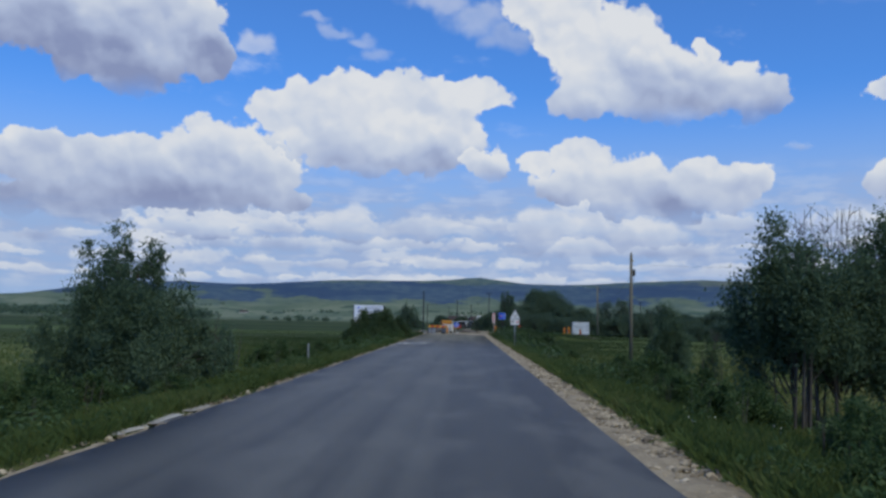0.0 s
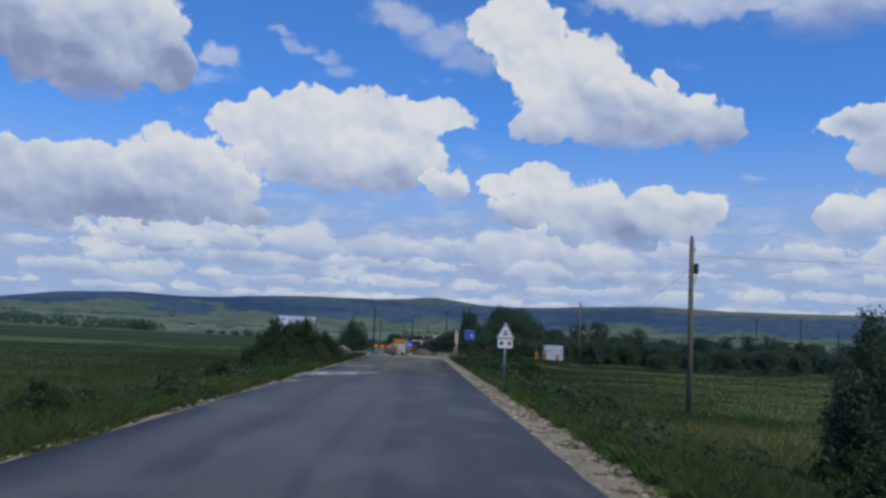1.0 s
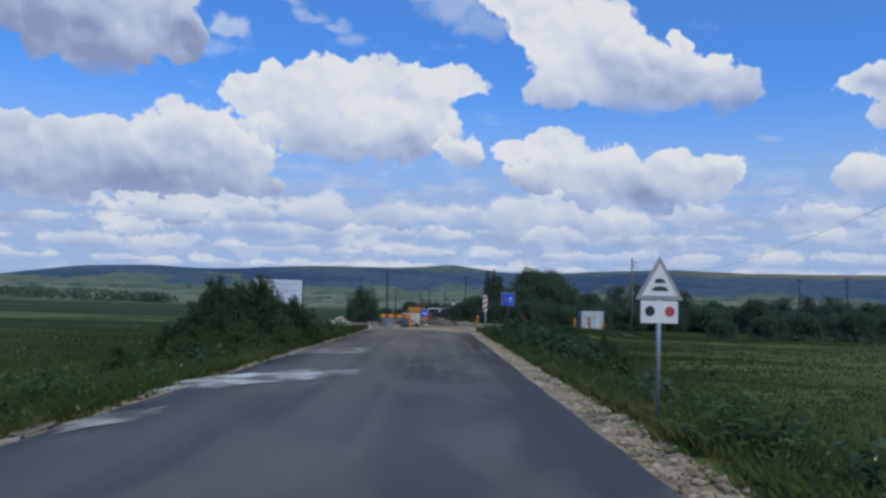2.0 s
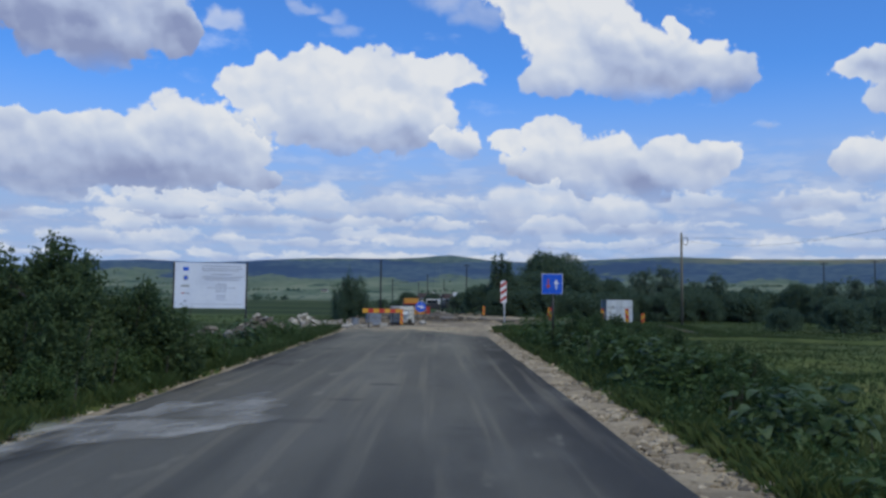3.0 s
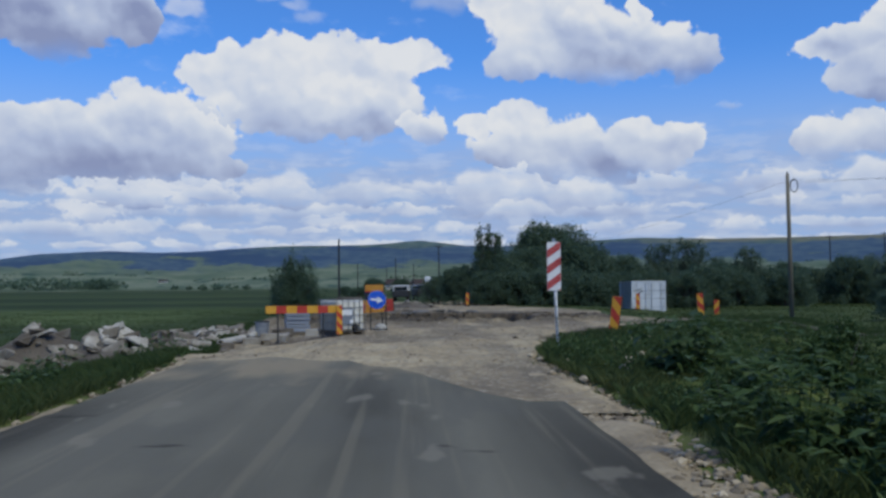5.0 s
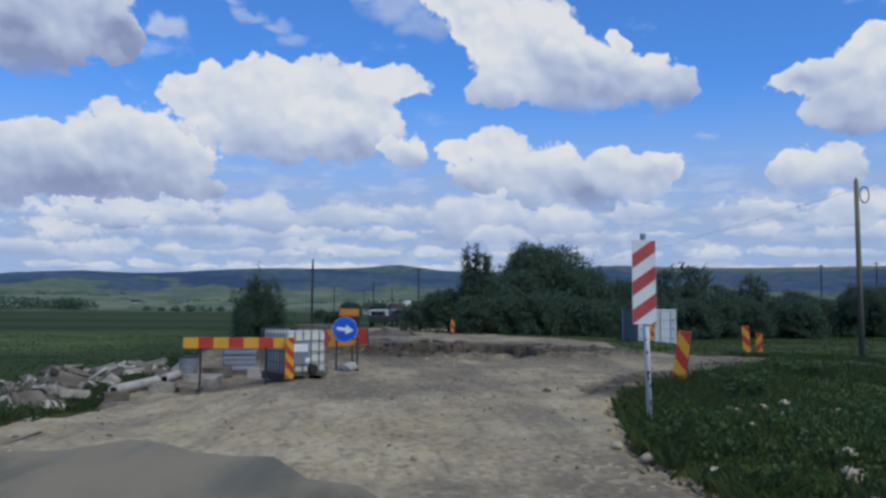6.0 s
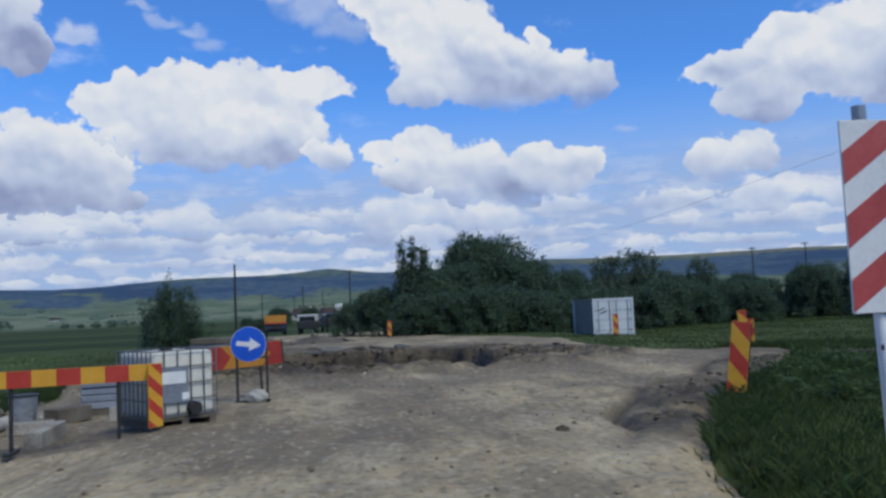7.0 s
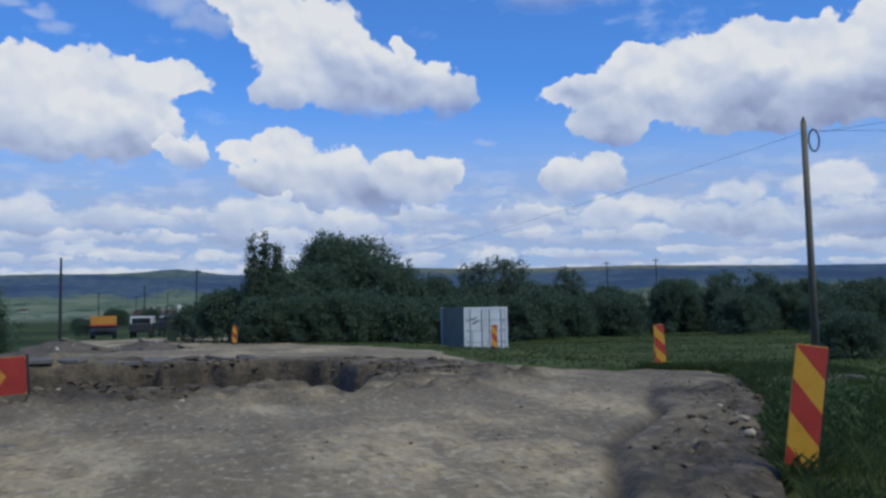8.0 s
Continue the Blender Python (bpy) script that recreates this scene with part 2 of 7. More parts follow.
def tweak(mt):
    """Node tools on an existing material: its tree, a math helper and a smooth step."""
    nt = mt.node_tree
    L = nt.links.new

    def m(op, *ins):
        n = nt.nodes.new("ShaderNodeMath")
        n.operation = op
        for i, u in enumerate(ins):
            if hasattr(u, "is_linked"):
                L(u, n.inputs[i])
            else:
                n.inputs[i].default_value = u
        return n.outputs[0]

    def step(x, a, b):
        n = nt.nodes.new("ShaderNodeMapRange")
        n.interpolation_type = "SMOOTHSTEP"
        L(x, n.inputs[0])
        n.inputs[1].default_value, n.inputs[2].default_value = a, b
        return n.outputs[0]

    def noise_at(vec, scale, stretch=(1, 1, 1), detail=4.0):
        mp = nt.nodes.new("ShaderNodeMapping")
        mp.inputs["Scale"].default_value = stretch
        L(vec, mp.inputs[0])
        n = nt.nodes.new("ShaderNodeTexNoise")
        n.inputs["Scale"].default_value, n.inputs["Detail"].default_value = scale, detail
        L(mp.outputs[0], n.inputs["Vector"])
        return n.outputs["Fac"]

    def mix(f, a, b):
        n = nt.nodes.new("ShaderNodeMix")
        n.data_type = "RGBA"
        for i, u in ((0, f), (6, a), (7, b)):
            if hasattr(u, "is_linked"):
                L(u, n.inputs[i])
            else:
                n.inputs[i].default_value = u
        return n.outputs[2]
    return nt, m, step, noise_at, mix


def ground_material():
    """Meadow near the road, striped fields farther off, woods on the hills, whose colours include distance haze."""
    mt = mat("meadow", [(0.045, 0.068, 0.019), (0.088, 0.110, 0.033), (0.155, 0.150, 0.058)], 0.22, 2.2, 0.9, 0.5, coords="World")
    nt, m, step, noise_at, mix = tweak(mt)
    bs = nt.nodes["Principled BSDF"]
    near = bs.inputs["Base Color"].links[0].from_socket
    pos = nt.nodes.new("ShaderNodeNewGeometry").outputs["Position"]
    sep = nt.nodes.new("ShaderNodeSeparateXYZ")
    nt.links.new(pos, sep.inputs[0])
    x, y, z = sep.outputs
    # long strips of crops across the plain
    strip = noise_at(pos, 1.0, (0.0006, 0.022, 0.0), 2.0)
    crop = mix(step(strip, 0.40, 0.66), (0.018, 0.031, 0.012, 1), (0.056, 0.080, 0.027, 1))
    lusher = mix(step(noise_at(pos, 0.5, (1, 0.7, 1), 7.0), 0.38, 0.62), (0.020, 0.033, 0.012, 1), (0.056, 0.076, 0.028, 1))
    near = mix(m("MULTIPLY", step(y, 78.0, 108.0), 0.7), near, lusher)
    hay = m("MULTIPLY", m("MULTIPLY", step(x, 4.5, 8.0), step(y, 66.0, 42.0)), step(noise_at(pos, 0.12), 0.34, 0.60))
    near = mix(m("MULTIPLY", hay, 0.75), near, (0.185, 0.182, 0.070, 1))
    near = mix(m("MULTIPLY", m("MULTIPLY", step(x, -7.5, -13.0), step(y, 46.0, 72.0)), 0.62), near, (0.024, 0.040, 0.015, 1))
    col = mix(m("MULTIPLY", step(y, 115.0, 190.0), 0.8), near, crop)
    col = mix(m("MULTIPLY", m("MULTIPLY", step(y, 128.0, 134.0), step(y, 172.0, 164.0)), m("MULTIPLY", step(x, -12.0, -22.0), 0.7)), col, (0.098, 0.132, 0.050, 1))
    # the slopes by bearing and rise, in degrees: pastures in patches with hedges and scrub
    flat = m("SQRT", m("ADD", m("MULTIPLY", x, x), m("MULTIPLY", y, y)))
    bearing = m("MULTIPLY", m("ARCTAN2", x, y), 57.29578)
    rise = m("MULTIPLY", m("DIVIDE", z, flat), 57.29578)
    place = nt.nodes.new("ShaderNodeCombineXYZ")
    nt.links.new(bearing, place.inputs[0])
    nt.links.new(rise, place.inputs[1])
    place = place.outputs[0]
    broad = noise_at(place, 1.0, (0.16, 0.9, 1.0), 4.0)
    tilted = noise_at(place, 1.0, (0.30, 2.6, 1.0), 6.0)
    tone = noise_at(place, 1.0, (1.3, 5.0, 1.0), 6.0)
    # distance haze is mixed into the slope colours, making them paler and duller
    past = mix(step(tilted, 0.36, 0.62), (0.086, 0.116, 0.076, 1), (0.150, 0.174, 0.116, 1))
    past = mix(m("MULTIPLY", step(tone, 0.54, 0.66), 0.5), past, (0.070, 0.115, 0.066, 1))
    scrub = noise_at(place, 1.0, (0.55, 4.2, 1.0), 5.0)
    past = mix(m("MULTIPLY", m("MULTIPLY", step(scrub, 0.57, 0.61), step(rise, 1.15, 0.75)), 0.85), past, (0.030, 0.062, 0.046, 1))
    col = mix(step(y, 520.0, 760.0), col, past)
    # a pale track at the foot of the slopes
    foot = m("ADD", y, m("MULTIPLY", noise_at(pos, 1.0, (0.004, 0.0, 0.0), 2.0), 30.0))
    col = mix(m("MULTIPLY", m("MULTIPLY", step(foot, 598.0, 601.0), step(foot, 616.0, 613.0)), 0.7), col, (0.200, 0.205, 0.140, 1))
    # woods on the upper slopes, coming down in tongues, with darker stands among them; their blue is painted haze
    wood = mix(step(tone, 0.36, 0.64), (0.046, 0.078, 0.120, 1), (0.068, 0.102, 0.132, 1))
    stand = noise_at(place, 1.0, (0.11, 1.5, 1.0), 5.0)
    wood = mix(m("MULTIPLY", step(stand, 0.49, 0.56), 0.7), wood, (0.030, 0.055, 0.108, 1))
    # crest colour greyed by the same painted haze
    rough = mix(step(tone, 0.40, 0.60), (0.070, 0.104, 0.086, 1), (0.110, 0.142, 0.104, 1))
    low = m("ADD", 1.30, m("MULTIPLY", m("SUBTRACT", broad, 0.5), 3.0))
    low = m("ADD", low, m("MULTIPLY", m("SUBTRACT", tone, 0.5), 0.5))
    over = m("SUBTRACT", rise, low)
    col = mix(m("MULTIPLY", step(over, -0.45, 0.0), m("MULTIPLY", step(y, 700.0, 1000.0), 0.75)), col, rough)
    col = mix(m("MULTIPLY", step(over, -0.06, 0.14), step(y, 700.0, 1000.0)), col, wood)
    # rough pasture and stubble along the crests
    crest = m("ADD", rise, m("MULTIPLY", m("SUBTRACT", tilted, 0.5), 1.6))
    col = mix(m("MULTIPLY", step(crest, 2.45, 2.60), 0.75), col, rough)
    top = m("ADD", rise, m("MULTIPLY", m("SUBTRACT", tone, 0.5), 0.4))
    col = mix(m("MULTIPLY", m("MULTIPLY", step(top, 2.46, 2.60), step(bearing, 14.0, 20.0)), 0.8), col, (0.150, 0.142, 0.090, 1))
    nt.links.new(col, bs.inputs["Base Color"])
    bs.inputs["Specular IOR Level"].default_value = 0.06
    return mt


def asphalt_material():
    """New dark asphalt, rolled in lengthwise lanes, dusty where lorries carry soil onto it."""
    mt = mat("asphalt", [(0.0125, 0.0118, 0.0098), (0.0195, 0.0182, 0.0152), (0.030, 0.028, 0.0236)], 1.2, 90.0, 0.6, 0.35, coords="World")
    nt, m, step, noise_at, mix = tweak(mt)
    bs = nt.nodes["Principled BSDF"]
    base = bs.inputs["Base Color"].links[0].from_socket
    pos = nt.nodes.new("ShaderNodeNewGeometry").outputs["Position"]
    sep = nt.nodes.new("ShaderNodeSeparateXYZ")
    nt.links.new(pos, sep.inputs[0])
    lanes = m("ADD", m("MULTIPLY", noise_at(pos, 1.0, (0.75, 0.006, 0.0), 2.0), 0.65), m("MULTIPLY", noise_at(pos, 1.0, (3.2, 0.02, 0.0), 3.0), 0.35))
    middle = m("MULTIPLY", step(sep.outputs[0], 1.75, 0.6), step(sep.outputs[0], -3.75, -2.7))
    col = mix(m("MULTIPLY", middle, 0.55), base, (0.060, 0.057, 0.046, 1))
    col = mix(m("MULTIPLY", m("MULTIPLY", step(lanes, 0.44, 0.58), m("ADD", m("MULTIPLY", middle, 0.85), 0.15)), 0.70), col, (0.088, 0.083, 0.066, 1))
    dust = m("ADD", m("MULTIPLY", step(sep.outputs[1], 26.0, 84.0), 0.66), m("MULTIPLY", m("SUBTRACT", noise_at(pos, 1.0, (0.55, 0.10, 0.0), 5.0), 0.5), 1.1))
    side = m("MULTIPLY", step(sep.outputs[0], 1.9, 0.6), step(sep.outputs[0], -3.9, -2.6))
    side = m("MAXIMUM", side, step(sep.outputs[1], 80.0, 87.0))
    dust = m("MULTIPLY", step(dust, 0.15, 0.95), m("ADD", m("MULTIPLY", side, 0.75), 0.25))
    col = mix(m("MULTIPLY", dust, 0.80), col, (0.182, 0.170, 0.132, 1))
    worn = noise_at(pos, 1.0, (0.9, 0.30, 0.0), 6.0)
    col = mix(m("MULTIPLY", step(worn, 0.48, 0.62), 0.55), col, (0.104, 0.099, 0.082, 1))
    carried = m("MULTIPLY", step(m("ADD", sep.outputs[1], m("MULTIPLY", worn, 6.0)), 84.5, 91.5), step(m("ADD", worn, m("MULTIPLY", m("SUBTRACT", sep.outputs[1], 88.0), 0.05)), 0.44, 0.66))
    col = mix(m("MULTIPLY", carried, 0.9), col, (0.240, 0.200, 0.136, 1))
    spots = noise_at(pos, 1.0, (1.6, 0.55, 0.0), 4.0)
    soil = m("MULTIPLY", step(spots, 0.63, 0.69), step(sep.outputs[1], 50.0, 66.0))
    col = mix(m("MULTIPLY", soil, 0.5), col, (0.210, 0.190, 0.150, 1))
    drag = noise_at(pos, 1.0, (4.2, 0.10, 0.0), 4.0)
    col = mix(m("MULTIPLY", m("MULTIPLY", step(drag, 0.52, 0.66), step(sep.outputs[1], 44.0, 70.0)), 0.34), col, (0.205, 0.180, 0.130, 1))
    patch = noise_at(pos, 1.0, (0.42, 0.75, 0.0), 5.0)
    col = mix(m("MULTIPLY", m("MULTIPLY", step(patch, 0.66, 0.69), step(sep.outputs[1], 55.0, 70.0)), 0.7), col, (0.030, 0.027, 0.022, 1))
    nt.links.new(col, bs.inputs["Base Color"])
    nt.links.new(m("SUBTRACT", 0.28, m("MULTIPLY", step(sep.outputs[1], 44.0, 76.0), 0.13)), bs.inputs["Specular IOR Level"])
    nt.links.new(m("ADD", 0.47, m("MULTIPLY", step(sep.outputs[1], 40.0, 80.0), 0.45)), bs.inputs["Roughness"])
    return mt


def dirt_material():
    mt = mat("packed_earth", [(0.226, 0.171, 0.094), (0.370, 0.290, 0.168), (0.495, 0.405, 0.252)], 0.55, 14.0, 0.92, 0.9, coords="World")
    nt, m, step, noise_at, mix = tweak(mt)
    bs = nt.nodes["Principled BSDF"]
    base = bs.inputs["Base Color"].links[0].from_socket
    geo = nt.nodes.new("ShaderNodeNewGeometry")
    pos = geo.outputs["Position"]
    sep = nt.nodes.new("ShaderNodeSeparateXYZ")
    nt.links.new(pos, sep.inputs[0])
    dark_earth = noise_at(pos, 1.0, (0.35, 0.16, 0.5), 5.0)
    # darker earth past y 96.5, and further darkened to the left
    dark_earth = m("ADD", dark_earth, m("MULTIPLY", step(sep.outputs[1], 96.5, 101.5), m("ADD", 0.06, m("MULTIPLY", step(sep.outputs[1], 113.0, 107.0), 0.06))))
    dark_earth = m("ADD", dark_earth, m("MULTIPLY", m("MULTIPLY", step(sep.outputs[0], 1.6, -1.2), step(sep.outputs[1], 97.0, 103.0)), 0.07))
    col = mix(m("MULTIPLY", step(dark_earth, 0.47, 0.68), 0.80), base, (0.128, 0.098, 0.062, 1))
    track = noise_at(pos, 1.0, (1.1, 0.16, 0.0), 5.0)
    col = mix(m("MULTIPLY", step(track, 0.52, 0.62), 0.45), col, (0.120, 0.098, 0.064, 1))
    pale = noise_at(pos, 1.0, (0.8, 0.45, 0.0), 6.0)
    col = mix(m("MULTIPLY", step(pale, 0.52, 0.72), 0.28), col, (0.370, 0.330, 0.235, 1))
    blot = noise_at(pos, 1.0, (1.9, 1.2, 1.0), 6.0)
    col = mix(m("MULTIPLY", step(blot, 0.50, 0.64), m("ADD", 0.16, m("MULTIPLY", step(sep.outputs[1], 93.0, 101.0), 0.22))), col, (0.100, 0.072, 0.044, 1))
    streak = noise_at(pos, 1.0, (5.0, 0.5, 0.0), 5.0)
    col = mix(m("MULTIPLY", step(streak, 0.54, 0.66), 0.32), col, (0.100, 0.078, 0.052, 1))
    heap = nt.nodes.new("ShaderNodeBump")
    heap.inputs["Strength"].default_value, heap.inputs["Distance"].default_value = 0.8, 0.10
    nt.links.new(m("ADD", blot, m("MULTIPLY", noise_at(pos, 6.0, (1, 1, 1), 6.0), 0.9)), heap.inputs["Height"])
    fine = bs.inputs["Normal"].links[0].from_node
    nt.links.new(heap.outputs[0], fine.inputs["Normal"])
    grit = noise_at(pos, 11.0, (1, 0.6, 1), 6.0)
    col = mix(m("MULTIPLY", step(grit, 0.55, 0.68), 0.55), col, (0.420, 0.370, 0.275, 1))
    col = mix(m("MULTIPLY", step(grit, 0.46, 0.34), 0.55), col, (0.110, 0.088, 0.058, 1))
    scuff = noise_at(pos, 1.0, (2.6, 1.1, 1.0), 7.0)
    col = mix(m("MULTIPLY", step(scuff, 0.50, 0.60), 0.22), col, (0.140, 0.114, 0.078, 1))
    at = nt.nodes.new("ShaderNodeAttribute")
    at.attribute_name = "fresh_soil"
    crumb = m("ADD", m("MULTIPLY", noise_at(pos, 1.9, (1, 1, 0.4), 6.0), 0.6), m("MULTIPLY", noise_at(pos, 9.0, (1, 1, 1), 5.0), 0.4))
    fresh = mix(step(crumb, 0.42, 0.62), (0.014, 0.010, 0.007, 1), (0.074, 0.056, 0.037, 1))
    fresh = mix(m("MULTIPLY", step(noise_at(pos, 1.0, (0.9, 0.9, 6.0), 4.0), 0.50, 0.62), 0.3), fresh, (0.112, 0.088, 0.060, 1))
    col = mix(m("MULTIPLY", at.outputs["Fac"], 0.9), col, fresh)
    nt.links.new(col, bs.inputs["Base Color"])
    return mt


M_GROUND, M_ASPHALT, M_DIRT = ground_material(), asphalt_material(), dirt_material()
M_GRAVEL = mat("gravel_bed", [(0.115, 0.088, 0.052), (0.240, 0.190, 0.120), (0.380, 0.312, 0.208)], 1.3, 17.0, 0.95, 1.0, coords="World")
M_STONE = mat("limestone", [(0.130, 0.102, 0.068), (0.270, 0.220, 0.148), (0.450, 0.380, 0.275)], 2.0, 30.0, 0.9, 0.5, island=0.9, each=0.6)
M_CONCRETE = mat("broken_concrete", [(0.090, 0.072, 0.052), (0.195, 0.172, 0.136), (0.400, 0.372, 0.320)], 1.4, 30.0, 0.9, 0.6, each=1.1)
M_OLDROAD = mat("old_asphalt", [(0.050, 0.046, 0.040), (0.090, 0.084, 0.074), (0.150, 0.140, 0.124)], 1.6, 40.0, 0.9, 0.6, each=0.5)
M_SPOIL = mat("spoil_soil", [(0.045, 0.038, 0.030), (0.085, 0.070, 0.054), (0.140, 0.118, 0.090)], 1.5, 16.0, 0.95, 0.9)
M_CLOD = mat("dug_earth", [(0.034, 0.025, 0.016), (0.082, 0.062, 0.040), (0.160, 0.126, 0.084)], 0.8, 14.0, 0.95, 0.8, island=0.6)
M_SPILL = mat("cement_spill", [(0.190, 0.180, 0.156), (0.330, 0.318, 0.286), (0.500, 0.486, 0.450)], 0.8, 22.0, 0.85, 0.5, coords="World")

M_SLURRY = mat("white_slurry", [(0.420, 0.416, 0.400), (0.620, 0.614, 0.590), (0.760, 0.754, 0.730)], 0.8, 22.0, 0.8, 0.4, coords="World")


def thin_out(mt, strength):
    """Lets a dried film break up towards its rim."""
    nt, m, step, noise_at, mix = tweak(mt)
    tc = nt.nodes.new("ShaderNodeTexCoord")
    d = nt.nodes.new("ShaderNodeVectorMath")
    d.operation = "DISTANCE"
    d.inputs[1].default_value = (0.5, 0.5, 0.5)
    nt.links.new(tc.outputs["Generated"], d.inputs[0])
    ragged = noise_at(tc.outputs["Object"], 1.0, (1.5, 0.9, 1.0), 7.0)
    keep = step(m("ADD", m("SUBTRACT", 0.45, d.outputs["Value"]), m("MULTIPLY", m("SUBTRACT", ragged, 0.5), 1.5)), -0.25, 0.45)
    clear, mx = nt.nodes.new("ShaderNodeBsdfTransparent"), nt.nodes.new("ShaderNodeMixShader")
    nt.links.new(m("MULTIPLY", keep, strength), mx.inputs[0])
    nt.links.new(clear.outputs[0], mx.inputs[1])
    nt.links.new(nt.nodes["Principled BSDF"].outputs[0], mx.inputs[2])
    nt.links.new(mx.outputs[0], nt.nodes["Material Output"].inputs[0])


thin_out(M_SPILL, 0.8)
thin_out(M_SLURRY, 1.0)
M_LEAF = mat("leaves", [(0.036, 0.060, 0.026), (0.066, 0.102, 0.042), (0.112, 0.150, 0.064)], 0.9, 9.0, 0.55, 0.0, island=0.4, thin=0.48)
M_LEAF_DARK = mat("dark_leaves", [(0.059, 0.095, 0.056), (0.099, 0.149, 0.084), (0.151, 0.204, 0.112)], 0.5, 5.0, 0.6, 0.0, island=0.4, thin=0.48)
# far leaves carry distance haze in their colour, paler and greyer
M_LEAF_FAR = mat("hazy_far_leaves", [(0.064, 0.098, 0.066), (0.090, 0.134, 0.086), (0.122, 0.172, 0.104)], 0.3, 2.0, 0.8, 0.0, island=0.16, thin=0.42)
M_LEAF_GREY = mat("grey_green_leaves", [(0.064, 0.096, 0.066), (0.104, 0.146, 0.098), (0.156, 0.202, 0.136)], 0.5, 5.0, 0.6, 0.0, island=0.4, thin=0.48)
M_WEED = mat("weed_leaves", [(0.039, 0.069, 0.024), (0.074, 0.120, 0.041), (0.124, 0.170, 0.065)], 1.4, 9.0, 0.5, 0.0, island=0.8, thin=0.48)
M_BURDOCK = mat("burdock_leaves", [(0.032, 0.058, 0.024), (0.058, 0.094, 0.040), (0.098, 0.136, 0.064)], 3.0, 22.0, 0.5, 0.2, each=0.7, thin=0.35)
M_GRASS = mat("grass_blades", [(0.049, 0.078, 0.020), (0.094, 0.128, 0.036), (0.185, 0.185, 0.063)], 0.16, 1.2, 0.6, 0.0, island=0.35, coords="World", thin=0.48)


def lush(mt):
    """Darker, wetter grass round the earthworks."""
    nt, m, step, noise_at, mix = tweak(mt)
    bs = nt.nodes["Principled BSDF"]
    pos = nt.nodes.new("ShaderNodeNewGeometry").outputs["Position"]
    sep = nt.nodes.new("ShaderNodeSeparateXYZ")
    nt.links.new(pos, sep.inputs[0])
    base = bs.inputs["Base Color"].links[0].from_socket
    col = mix(m("MULTIPLY", step(m("ADD", sep.outputs[1], m("MULTIPLY", noise_at(pos, 0.2), 20.0)), 54.0, 84.0), 0.62), base, (0.036, 0.060, 0.024, 1))
    dry = m("MULTIPLY", step(noise_at(pos, 0.13), 0.38, 0.58), m("MULTIPLY", step(sep.outputs[0], 4.6, 6.5), step(sep.outputs[1], 72.0, 45.0)))
    col = mix(m("MULTIPLY", dry, 0.75), col, (0.225, 0.215, 0.075, 1))
    nt.links.new(col, bs.inputs["Base Color"])
    for n in nt.nodes:
        if n.bl_idname == "ShaderNodeBsdfTranslucent":
            nt.links.new(col, n.inputs[0])


lush(M_GRASS)
M_BLOOM = mat("pale_flowers", [(0.42, 0.44, 0.34), (0.60, 0.60, 0.50)], 3.0, 20.0, 0.7, 0.0)
M_BARK = mat("bark", [(0.030, 0.025, 0.020), (0.060, 0.050, 0.040), (0.100, 0.086, 0.070)], 6.0, 40.0, 0.9, 0.8, stretch=(1, 1, 0.2))
M_POLE = mat("weathered_pole", [(0.085, 0.074, 0.052), (0.135, 0.120, 0.086), (0.190, 0.170, 0.125)], 3.0, 40.0, 0.85, 0.6, stretch=(1, 1, 0.12))
M_STEEL = mat("dark_steel", [(0.020, 0.020, 0.021), (0.040, 0.039, 0.038), (0.075, 0.062, 0.052)], 8.0, 60.0, 0.55, 0.3, metal=0.5)
M_GALV = mat("galvanised_steel", [(0.22, 0.23, 0.24), (0.34, 0.35, 0.36), (0.46, 0.47, 0.48)], 12.0, 80.0, 0.45, 0.1, metal=0.7)
M_RED = mat("red_reflective_film", [(0.28, 0.022, 0.012), (0.39, 0.035, 0.018), (0.46, 0.055, 0.030)], 4.0, 50.0, 0.45, 0.05)
M_YELLOW = mat("yellow_reflective_film", [(0.47, 0.215, 0.014), (0.57, 0.285, 0.020), (0.62, 0.34, 0.040)], 4.0, 50.0, 0.45, 0.05)
M_ORANGE = mat("dark_orange_paint", [(0.30, 0.12, 0.012), (0.44, 0.19, 0.02), (0.52, 0.26, 0.04)], 1.5, 30.0, 0.6, 0.1)
# darker copy of the red film, with the chevron board's shade in its colour
M_DARKRED = mat("shaded_red_film", [(0.22, 0.018, 0.012), (0.31, 0.028, 0.018), (0.38, 0.045, 0.030)], 3.0, 50.0, 0.5, 0.05)
M_WHITE = mat("white_film", [(0.52, 0.53, 0.54), (0.66, 0.66, 0.66), (0.74, 0.74, 0.73)], 3.0, 40.0, 0.5, 0.05)
M_DULLRED = mat("faded_red_film", [(0.30, 0.035, 0.035), (0.40, 0.060, 0.055), (0.46, 0.09, 0.08)], 4.0, 50.0, 0.5, 0.05)
M_BLUE = mat("blue_sign_film", [(0.006, 0.060, 0.40), (0.010, 0.085, 0.52), (0.020, 0.11, 0.58)], 2.0, 40.0, 0.4, 0.03)
M_NAVY = mat("dusty_dark_blue_paint", [(0.014, 0.022, 0.045), (0.024, 0.036, 0.066), (0.050, 0.060, 0.080)], 1.5, 20.0, 0.6, 0.1)
M_GREYFILM = mat("grey_film", [(0.22, 0.23, 0.24), (0.34, 0.35, 0.36)], 4.0, 50.0, 0.5, 0.05)
M_BLACK = mat("black_film", [(0.012, 0.012, 0.013), (0.028, 0.028, 0.030)], 6.0, 50.0, 0.6, 0.05)
